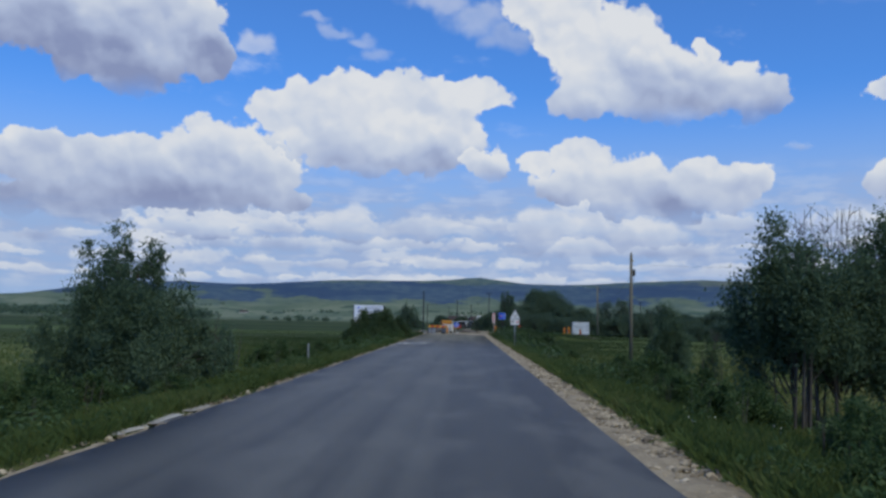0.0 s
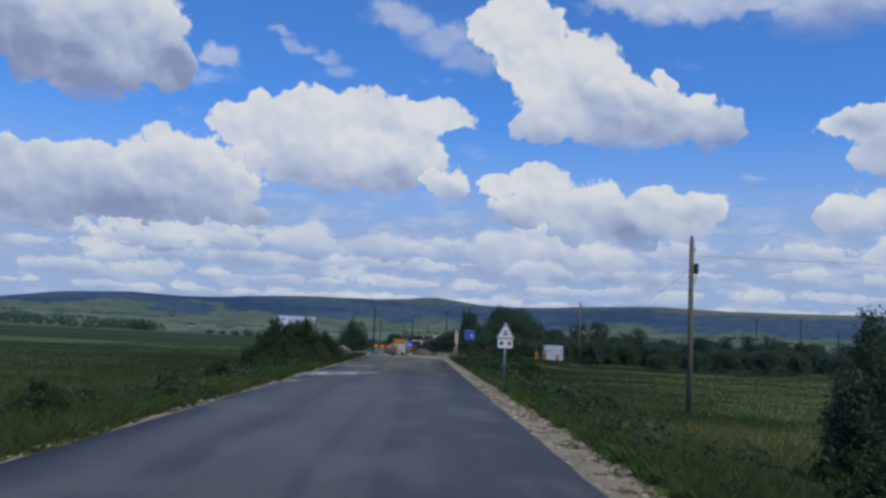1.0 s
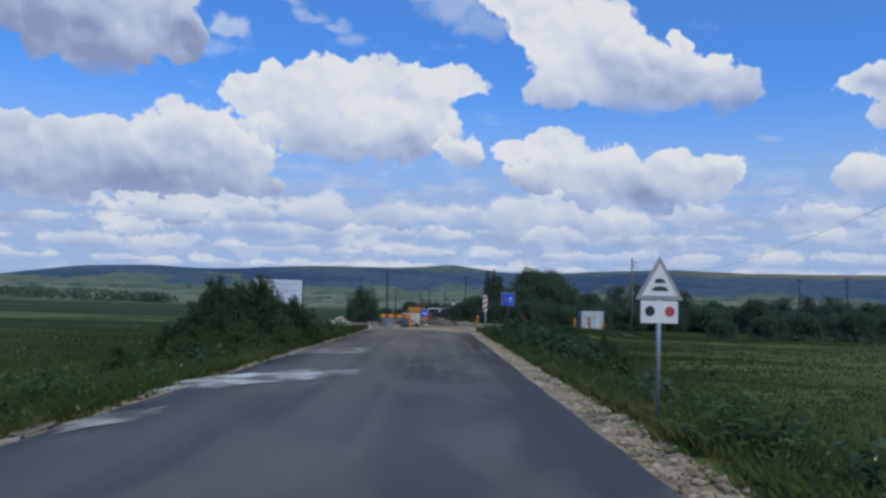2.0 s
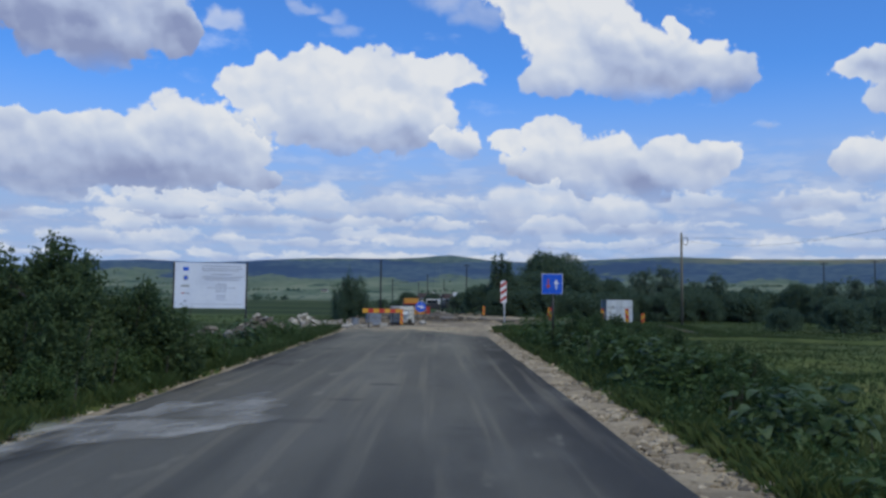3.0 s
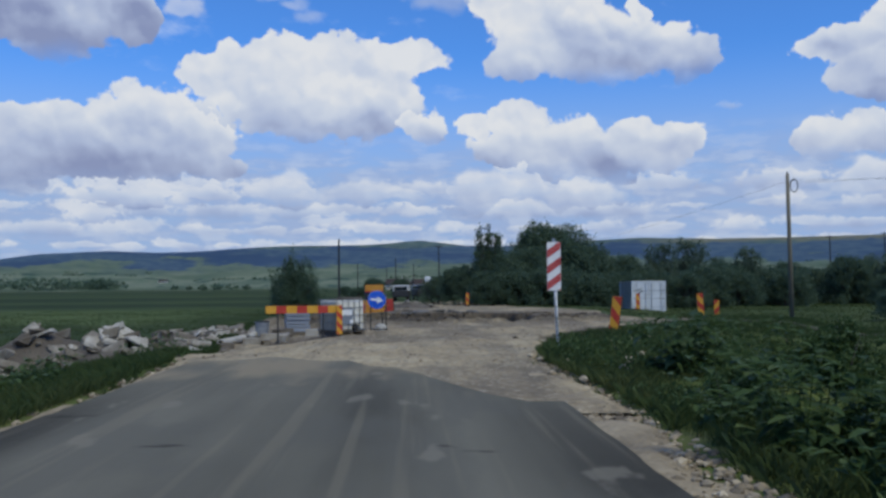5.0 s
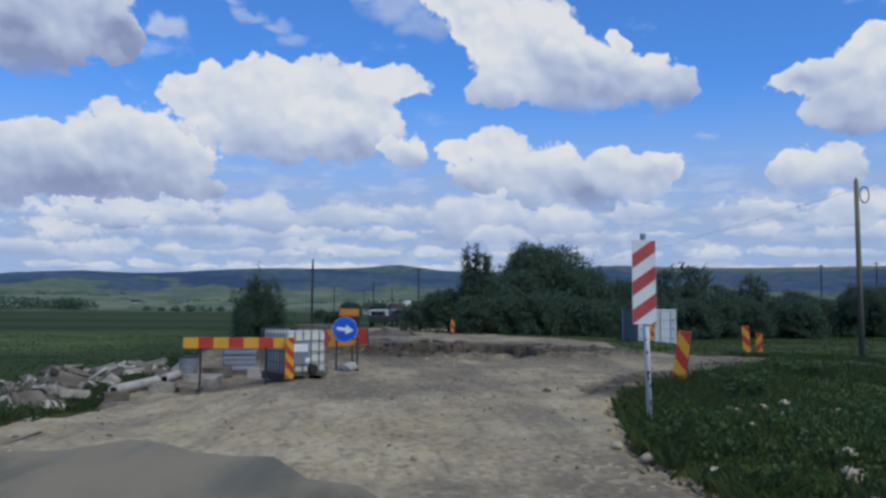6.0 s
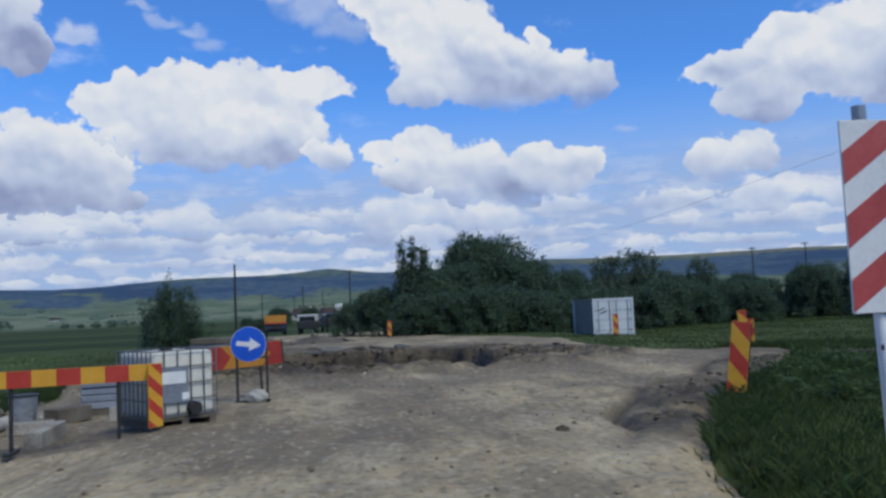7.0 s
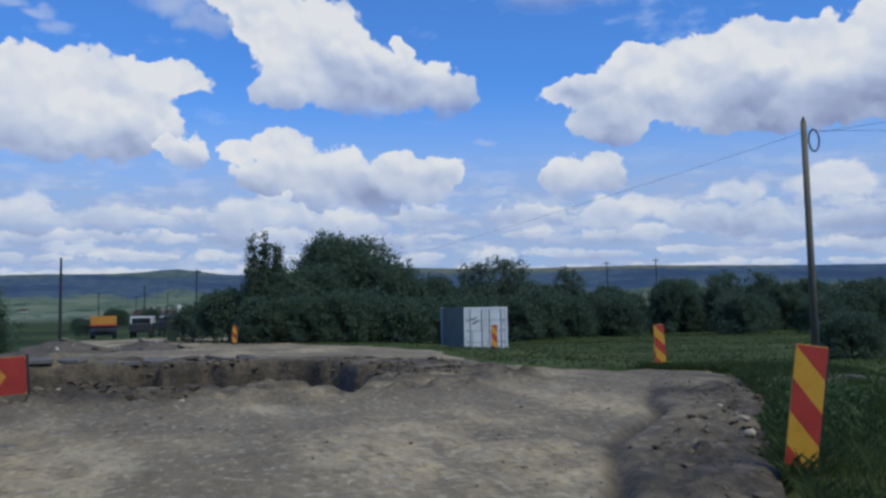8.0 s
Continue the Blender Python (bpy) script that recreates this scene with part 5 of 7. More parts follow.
    a2 = r.uniform(0, 6.283, len(x2))
    w2 = r.uniform(0.012, 0.026, len(x2))
    l2 = h2 * r.uniform(0.4, 1.4, len(x2))
    dx, dy, lx, ly = np.cos(a2) * w2, np.sin(a2) * w2, -np.sin(a2) * l2, np.cos(a2) * l2
    v = np.stack([np.stack([x2 - dx, y2 - dy, z2 - 0.03], 1), np.stack([x2 + dx, y2 + dy, z2 - 0.03], 1),
                  np.stack([x2 + lx * 0.35 + dx * 0.8, y2 + ly * 0.35 + dy * 0.8, z2 + h2 * 0.6], 1), np.stack([x2 + lx, y2 + ly, z2 + h2], 1)], 1).reshape(-1, 3)
    ob = new("meadow_tufts", from_arrays("meadow_tufts", v, np.arange(4 * len(x2)).reshape(-1, 4), M_GRASS))
    tagged(ob, "coarse grass tufts over the open meadow", "grass", kind="stuff")
    # seed heads and small pale blossoms standing out of the grass
    q = r.choice(n, 420, replace=False)
    c = np.stack([x[q], y[q], z[q] + h[q] + 0.05], 1)
    c = c[(wave(c[:, 0], c[:, 1], 5.0) > 0.05) & (dist[q] > 0.4) & (c[:, 1] < 78)]
    c = np.repeat(c, 5, 0) + r.normal(0, 0.035, (5 * len(c), 3))
    v, f = leaf_cards(r, c, 0.028, 2.0)
    ob = new("meadow_flowers", from_arrays("meadow_flowers", v, f, M_BLOOM))
    tagged(ob, "small pale blossoms scattered through the grass", "flowers", kind="stuff")


def build_far_trees():
    """The wood behind the earthworks, a poplar over it, and the tree line across the meadow."""
    r = np.random.default_rng(71)
    kinds = []
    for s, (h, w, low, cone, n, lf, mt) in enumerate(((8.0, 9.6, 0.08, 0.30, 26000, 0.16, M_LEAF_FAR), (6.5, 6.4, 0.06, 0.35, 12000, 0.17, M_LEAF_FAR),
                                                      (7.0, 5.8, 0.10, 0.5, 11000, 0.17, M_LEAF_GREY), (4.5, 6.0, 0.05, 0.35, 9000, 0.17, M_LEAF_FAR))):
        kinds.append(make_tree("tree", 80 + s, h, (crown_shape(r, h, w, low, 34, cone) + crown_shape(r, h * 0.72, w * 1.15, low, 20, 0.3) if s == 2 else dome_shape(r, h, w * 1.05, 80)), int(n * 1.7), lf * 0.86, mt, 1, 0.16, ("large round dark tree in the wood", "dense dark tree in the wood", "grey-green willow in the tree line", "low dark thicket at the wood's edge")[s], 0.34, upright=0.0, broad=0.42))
    spots = [(14.6, 156, 0, 1.08), (11.3, 151, 1, 0.85), (18.6, 155, 1, 0.92), (8.3, 149, 1, 0.80), (5.4, 150, 3, 0.85), (3.2, 153, 3, 0.62), (13.5, 148, 3, 0.95), (17.5, 149, 3, 0.8), (9.7, 146, 3, 0.75), (21.8, 156, 1, 0.82),
             (21.5, 151, 3, 0.8), (26.0, 158, 2, 0.95), (29.6, 160, 2, 1.02), (31.5, 157, 1, 0.72), (26.5, 152, 3, 0.8), (34.8, 163, 3, 1.05), (38.5, 160, 3, 0.95), (37.0, 172, 2, 0.82), (43, 166, 3, 0.95), (47, 170, 3, 1.0),
             (50, 165, 3, 1.15), (53.5, 168, 2, 0.82), (57, 166, 2, 0.90), (61, 168, 3, 1.15), (66, 165, 3, 1.2), (71, 170, 2, 0.8), (76, 168, 3, 1.2), (83, 172, 2, 0.85), (90, 175, 3, 1.3), (98, 178, 2, 0.9),
             (32, 118, 3, 0.62), (36, 120, 3, 0.7), (40.5, 118, 3, 0.72), (45, 121, 3, 0.66), (28.5, 121, 3, 0.5), (50, 119, 3, 0.7), (56, 122, 3, 0.75),
             (46, 150, 3, 0.8), (52, 148, 3, 0.75), (58, 152, 3, 0.9), (64, 149, 3, 0.85),
             (-7, 262, 3, 0.9), (-1, 268, 3, 0.8), (7, 262, 3, 0.9), (13, 270, 1, 0.9), (-14, 270, 3, 0.6), (3.5, 205, 3, 0.35), (-6.5, 192, 3, 0.45), (9, 245, 2, 0.75), (12, 230, 3, 0.9),
             (12.0, 146, 3, 0.8), (15.5, 146.5, 3, 0.85), (7.4, 146.4, 3, 0.75), (19.8, 150, 3, 0.85), (16.5, 153, 1, 0.95), (12.8, 154, 1, 0.98), (24.0, 154, 3, 0.85), (29, 154, 3, 0.95), (33, 156, 3, 0.85), (41, 162, 3, 0.9)]
    for _ in range(44):
        x = r.uniform(33, 110)
        spots.append((x, 150 + 0.18 * x + r.uniform(-4, 14), int(r.choice((1, 2, 3, 3))), r.uniform(0.6, 0.92)))
    used = [False] * 4
    for x, y, k, s in spots:
        m = pose(x, y, ground_at(x, y) - 0.2, 0, 0, r.uniform(0, 360)) @ Matrix.Scale(s, 4)
        if not used[k]:
            kinds[k].matrix_basis, used[k] = m, True
        else:
            copy_thing(kinds[k], m).scale = (s, s, s)
    spires = [(o, q, z, 0.30, 0.30, 0.7) for o, q, top in ((-0.85, 0, 6.5), (-0.1, 0.2, 6.9), (0.75, 0, 6.3)) for z in np.arange(2.2, top, 0.7)]
    put(make_tree("poplar", 90, 7.2, spires, 6000, 0.19, M_LEAF_FAR, 3, 0.09, "thin poplar with three upright spires above the wood", 0.25), 7.5, 148)


def build_far_scrub():
    """Hedges, copses and single trees over the plain and the lower slopes."""
    r = np.random.default_rng(75)
    pts = []
    while len(pts) < 420:
        az, d = r.uniform(-40, 48), r.uniform(620, 2300)
        x, y = d * math.sin(math.radians(az)), d * math.cos(math.radians(az))
        if d < 700 and abs(az) < 5 and r.random() < 0.6:
            continue
        if wave(x, y, 260) + 0.5 * wave(x, y, 90) < 0.02:
            continue
        run = r.integers(1, 7)
        a = r.uniform(-0.5, 0.5)
        for k in range(run):
            pts.append((x + 9 * k * math.cos(a), y + 9 * k * math.sin(a), r.uniform(1.6, 4.0)))
    # two dark woods at the foot of the slopes
    for x0, x1, y0, y1, n in ((-470, -300, 640, 800, 150), (-250, -200, 640, 700, 40)):
        for _ in range(n):
            pts.append((r.uniform(x0, x1), r.uniform(y0, y1), r.uniform(4.0, 6.5)))
    c = []
    for x, y, s in pts:
        n = 46
        q = r.normal(size=(n, 3))
        q /= np.linalg.norm(q, axis=1)[:, None]
        q *= r.uniform(0.5, 1.0, (n, 1)) * np.array([s * 1.25, s * 1.25, s * 0.75])
        c.append(q + np.array([x, y, float(land(np.float64(x), np.float64(y))) + s * 0.55]))
    v, f = leaf_cards(r, np.concatenate(c), 1.7)
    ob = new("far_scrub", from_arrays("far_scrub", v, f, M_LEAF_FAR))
    tagged(ob, "distant dark hedges and copses on the plain", "scrub", kind="stuff")


def build_undergrowth():
    """Low leafy clumps among the grass of the verges."""
    r = np.random.default_rng(66)
    n = 6500
    y = r.uniform(5, 106, n)
    d = 0.15 + r.exponential(2.6, n)
    right = r.random(n) < 0.55
    x = np.where(right, np.where(y < 83, 2.75, edge_right(np.clip(y, 83, 170))) + d, np.where(y < 83, -4.1, edge_left(np.clip(y, 83, 170))) - d)
    keep = (wave(x, y, 2.6) + 0.4 * wave(x + 9, y, 0.9) > 0.0) & (d < 14)
    x, y = x[keep], y[keep]
    s = 0.10 + 0.28 * r.random(len(x)) ** 1.6
    z = land(x, y)
    k = 46
    q = r.normal(size=(len(x), k, 3)) * np.array([1.0, 1.0, 0.8])
    q /= np.maximum(np.linalg.norm(q, axis=2, keepdims=True), 0.6)
    q[..., 2] = np.abs(q[..., 2]) * r.uniform(0.3, 1.6, (len(x), 1))
    c = np.stack([x, y, z], 1)[:, None] + q * s[:, None, None]
    v, f = leaf_cards(r, c.reshape(-1, 3), 0.062, 0.5, 0.3)
    ob = new("undergrowth", from_arrays("undergrowth", v, f, M_WEED))
    tagged(ob, "low leafy undergrowth among the verge grass", "undergrowth", kind="stuff")


build_near_trees()
build_undergrowth()
build_far_scrub()
build_shrubs()
build_weeds()
build_burdock()
build_far_trees()
build_grass()


# ---- stones and rubble ----
def stone_mesh(name, seed, material, cuts=1):
    r = np.random.default_rng(seed)
    bm = bmesh.new()
    bmesh.ops.create_icosphere(bm, subdivisions=cuts, radius=0.5)
    for q in bm.verts:
        q.co *= float(r.uniform(0.72, 1.15))
    bmesh.ops.scale(bm, vec=(1, float(r.uniform(0.6, 0.95)), float(r.uniform(0.45, 0.75))), verts=bm.verts)
    return mesh_of(name, bm, material)


def chunk_mesh(name, seed, material):
    """A broken slab of concrete: a box with knocked-off corners."""
    r = np.random.default_rng(seed)
    bm = bmesh.new()
    box(bm, 0, 0, 0, 1.0, 0.7, 0.34)
    for q in bm.verts:
        q.co += Vector(r.normal(0, 0.09, 3))
    bmesh.ops.bevel(bm, geom=list(bm.edges), offset=0.05, segments=1, affect="EDGES")
    return mesh_of(name, bm, material)


def build_gravel():
    """Loose crushed stone on the shoulders and at the broken end of the road."""
    r = np.random.default_rng(101)
    ico = bmesh.new()
    bmesh.ops.create_icosphere(ico, subdivisions=1, radius=0.5)
    base = np.array([q.co[:] for q in ico.verts])
    tri = np.array([[q.index for q in f.verts] for f in ico.faces])
    ico.free()
    n = 14000
    x = np.where(r.random(n) < 0.93, r.uniform(2.05, 2.95, n), r.uniform(-4.15, -3.88, n))
    y = r.uniform(5, 91, n)
    size = 0.03 + 0.11 * r.random(n) ** 2.6
    late = 1100
    y2 = r.uniform(89, 112, late)
    x2 = edge_left(y2) + (edge_right(y2) - edge_left(y2)) * r.random(late)
    s2 = 0.015 + 0.07 * r.random(late) ** 6
    z = np.where(x > 0, -0.07, -0.05)
    z2 = dirt_height(x2, y2)
    X = np.concatenate([np.stack([x, y, z], 1), np.stack([x2, y2, z2], 1)])
    S = np.concatenate([size, s2])
    v = base[None] * r.uniform(0.65, 1.25, (len(X), len(base), 1)) * (S[:, None, None] * np.array([1, 0.85, 0.65])) + X[:, None] + np.array([0, 0, 0.01])
    f = tri[None] + (np.arange(len(X)) * len(base))[:, None, None]
    ob = new("loose_gravel", from_arrays("loose_gravel", v.reshape(-1, 3), f.reshape(-1, 3), M_STONE))
    tagged(ob, "loose crushed stones scattered along the road edge", "gravel", kind="stuff")


def build_rocks():
    r = np.random.default_rng(111)
    shapes = [stone_mesh("rock", 120 + i, M_STONE, 2) for i in range(4)]
    spots = [(2.75, 41.6, 0.35), (2.9, 39.2, 0.3), (2.65, 44.4, 0.22), (-4.1, 40.6, 0.28), (-4.25, 43.6, 0.4), (-4.3, 44.2, 0.3), (-4.1, 47.6, 0.25), (2.9, 24.3, 0.2), (2.8, 30.1, 0.22), (2.95, 33.0, 0.2),
             (3.6, 87.6, 0.3), (3.9, 88.4, 0.35), (4.3, 89.2, 0.3), (2.9, 88.8, 0.28), (2.6, 89.6, 0.24), (2.4, 87.4, 0.2), (2.7, 86.4, 0.26), (2.5, 90.3, 0.2), (4.9, 91.6, 0.25), (5.6, 93.0, 0.3), (4.6, 92.3, 0.3), (5.1, 92.6, 0.24), (4.3, 91.2, 0.2), (5.9, 92.2, 0.22), (4.8, 93.1, 0.18), (7.9, 101.8, 0.22), (7.2, 100.8, 0.2), (8.9, 103.6, 0.18), (1.5, 108.6, 0.15), (3.2, 107.7, 0.17), (-0.6, 109.8, 0.14), (4.9, 106.9, 0.13), (6.2, 105.9, 0.10), (-2.2, 110.6, 0.12), (-4.2, 52.6, 0.3), (-4.4, 53.4, 0.24)]
    for x, y, s in spots:
        s *= 0.42 if y < 86 else 0.8
        ob = new("rock", shapes[r.integers(0, 4)])
        ob.matrix_basis = pose(x, y, ground_at(x, y) + s * 0.16 + (0.05 if y < 84 else 0), 0, 0, r.uniform(0, 360)) @ Matrix.Scale(s, 4)
        tagged(ob, "pale broken limestone rock at the roadside", "rock", "rocks along the road")


def build_rubble():
    """Heaps of soil and broken concrete tipped on the verge."""
    r = np.random.default_rng(131)
    chunks = [chunk_mesh("concrete_chunk", 140 + i, M_CONCRETE) for i in range(5)]
    heaps = [("dark soil heap topped with broken concrete slabs", -8.95, 95.6, 2.4, 2.0, 1.40, 80), ("low heap of pale broken concrete", -6.4, 93.6, 1.7, 1.9, 0.75, 110), ("low heap of pale broken concrete", -5.9, 97.2, 1.1, 1.3, 0.36, 60),
             ("low heap of pale broken concrete", -6.6, 100.8, 1.5, 2.2, 0.32, 70), ("low heap of rubble and stones", -8.0, 104.8, 2.2, 1.8, 0.4, 60), ("flat spread of broken concrete on the grass", -8.6, 92.2, 2.0, 1.5, 0.45, 70),
             ("low heap of pale broken concrete", -6.3, 104.6, 1.5, 1.3, 0.42, 70), ("brown soil heap with scattered stones", -12.6, 98.5, 2.4, 2.2, 0.7, 46), ("low heap of rubble and stones", -10.8, 101.8, 2.2, 1.9, 0.45, 60), ("long brown soil heap beyond the excavation", -3.4, 138.0, 3.0, 1.6, 0.75, 14), ("brown soil heap beyond the excavation", 0.4, 140.0, 2.6, 1.4, 0.55, 10)]
    for label, cx, cy, ra, rb, h, n in heaps:
        root = empty("rubble_heap", cx, cy, ground_at(cx, cy) - 0.05)
        k = 26
        verts = [(0, 0, h)]
        faces = []
        for i in range(1, 9):
            for j in range(k):
                a = 2 * math.pi * j / k
                t = i / 8 * (1 + 0.25 * float(wave(cx + 3 * math.cos(a), cy + 3 * math.sin(a), 1.1)))
                x, y = ra * t * math.cos(a), rb * t * math.sin(a)
                verts.append((x, y, h * (1 - i / 8) ** 1.1 + 0.30 * h * float(wave(x + cx, y + cy, 0.5)) - 0.10 * (i == 8)))
        for j in range(k):
            faces.append((0, 1 + j, 1 + (j + 1) % k))
        me = bpy.data.meshes.new("mound")
        for i in range(7):
            for j in range(k):
                p, q = 1 + i * k + j, 1 + i * k + (j + 1) % k
                faces.append((p, p + k, q + k, q))
        me.from_pydata(verts, [], faces)
        me.materials.append(M_SPOIL)
        ob = new("mound", me)
        ob.parent = root
        for i in range(n):
            a, t = r.uniform(0, 6.28), r.uniform(0, 1.05) ** 0.6
            ob = new("concrete_chunk", chunks[i % 5])
            ob.parent = root
            s = (0.12 + 0.46 * r.random() ** 2) * (0.8 if t > 0.7 else 1.0)
            ob.matrix_basis = pose(ra * t * math.cos(a), rb * t * math.sin(a), h * (1 - min(t, 1)) ** 1.1 + s * 0.12, r.uniform(-35, 35), r.uniform(-35, 35), r.uniform(0, 360)) @ Matrix.Scale(s, 4)
        tagged(root, label, "rubble heap", "tipped rubble on the verge")


def build_spills():
    """Pale slurry left on the road edge, and concrete lumps beside it."""
    for name, cx, cy, rx, ry, rz, label in (("cement_spill", -3.15, 52.4, 1.0, 3.6, -27, "white dried cement slurry over the road edge"), ("cement_spill", -3.0, 62.2, 1.3, 3.2, -24, "pale dried slurry on the dusty asphalt edge"), ("cement_spill", -3.5, 47.2, 0.4, 1.6, -10, "thin pale dried slurry at the road edge")):
        verts, k = [(0, 0, 0.012)], 40
        for j in range(k):
            a = 2 * math.pi * j / k
            t = 1 + 0.9 * float(wave(cx + 2 * math.cos(a), cy + 2 * math.sin(a), 0.55))
            verts.append((rx * t * math.cos(a) * 0.6, ry * t * math.sin(a) * 0.6, 0.009))
        for j in range(k):
            p = verts[1 + j]
            verts.append((p[0] * 1.3, p[1] * 1.3, 0.003))
        faces = [(0, 1 + j, 1 + (j + 1) % k) for j in range(k)] + [(1 + j, 1 + k + j, 1 + k + (j + 1) % k, 1 + (j + 1) % k) for j in range(k)]
        me = bpy.data.meshes.new(name)
        me.from_pydata(verts, [], faces)
        me.materials.append(M_SLURRY if label.startswith("white") else M_SPILL)
        ob = new(name, me)
        ob.matrix_basis = pose(cx, cy, 0.0, 0, 0, rz)
        tagged(ob, label, "spill")
    shapes = [chunk_mesh("kerb_lump", 160 + i, M_CONCRETE) for i in range(3)]
    for x, y, sx, rz in ((-4.0, 13.4, 0.55, 80), (-3.98, 14.6, 0.75, 92), (-3.97, 16.0, 0.6, 85), (-4.05, 45.3, 0.6, 70), (-4.0, 46.4, 0.7, 95), (-4.15, 43.0, 0.4, 40)):
        ob = new("kerb_lump", shapes[int(y) % 3])
        ob.matrix_basis = pose(x, y, -0.03, 0, 0, rz) @ Matrix.Diagonal((sx * 1.5, sx * 0.30, sx * 0.22, 1))
        tagged(ob, "pale lump of spilled concrete at the asphalt edge", "concrete lump", "concrete lumps on the road edge")


def build_clods():
    """Lumps of dug earth round the pit and along the soft bank."""
    r = np.random.default_rng(171)
    ico = bmesh.new()
    bmesh.ops.create_icosphere(ico, subdivisions=1, radius=0.5)
    base = np.array([q.co[:] for q in ico.verts])
    tri = np.array([[q.index for q in f.verts] for f in ico.faces])
    ico.free()
    x, y = r.uniform(-7, 10, 16000), r.uniform(106, 125, 16000)
    rr = pit(x, y)[1]
    keep = (np.abs(rr - 1.12) < 0.20) & (wave(x, y, 1.3) > 0.10) & (x > edge_left(y)) & (x < edge_right(y))
    y2 = r.uniform(96.8, 107, 260)
    x2 = edge_right(y2) - r.gamma(2.2, 0.36, 260)
    x, y = np.concatenate([x[keep], x2]), np.concatenate([y[keep], y2])
    s = 0.04 + 0.26 * r.random(len(x)) ** 4
    s[-260:] *= 0.55
    X = np.stack([x, y, dirt_height(x, y) + 0.05 * s], 1)
    v = base[None] * r.uniform(0.45, 1.4, (len(X), len(base), 1)) * (s[:, None, None] * np.array([1, 0.9, 0.6])) + X[:, None]
    f = tri[None] + (np.arange(len(X)) * len(base))[:, None, None]
    ob = new("earth_clods", from_arrays("earth_clods", v.reshape(-1, 3), f.reshape(-1, 3), M_CLOD))
    tagged(ob, "brown clods of dug earth around the excavation", "earth", kind="stuff")


def build_rim_slabs():
    """Pieces of the old road surface, undercut and sagging over the pit's far rim."""
    r = np.random.default_rng(151)
    for i, x in enumerate((-3.6, -2.7, -1.7, -0.9, 0.1, 1.0, 2.1, 3.3, 4.3)):
        y = 118 + (6.95 + 0.34 * (x - 1.2)) / 0.94
        bm = bmesh.new()
        w, d = r.uniform(0.8, 1.35), r.uniform(0.7, 1.1)
        ring = [(0.5 * w * math.cos(a) * q, 0.5 * d * math.sin(a) * q) for a, q in zip(np.linspace(0, 2 * math.pi, 8)[:-1], r.uniform(0.8, 1.25, 7))]
        low, top = [bm.verts.new((*p, -0.05)) for p in ring], [bm.verts.new((p[0] * 0.97, p[1] * 0.97, 0.05)) for p in ring]
        bm.faces.new(top)
        bm.faces.new(list(reversed(low)))
        for j in range(7):
            bm.faces.new((low[j], low[(j + 1) % 7], top[(j + 1) % 7], top[j]))
        ob = part("broken_slab", bm, M_OLDROAD)
        ob.matrix_basis = pose(x, y, ground_at(x, y + 0.5) + 0.03, r.uniform(0, 9), r.uniform(-6, 6), r.uniform(0, 360))
        tagged(ob, "broken slab of old grey asphalt on the pit rim", "asphalt slab", "broken slabs round the pit")


build_gravel()
build_rim_slabs()
build_clods()
build_rocks()
build_rubble()
build_spills()


# ---- signs ----
def post(parent, x, y, z0, z1, r, material, name="post", label=""):
    return part(name, tube(bmesh.new(), (x, y, z0), (x, y, z1), r, seg=12), material, parent, label, True)


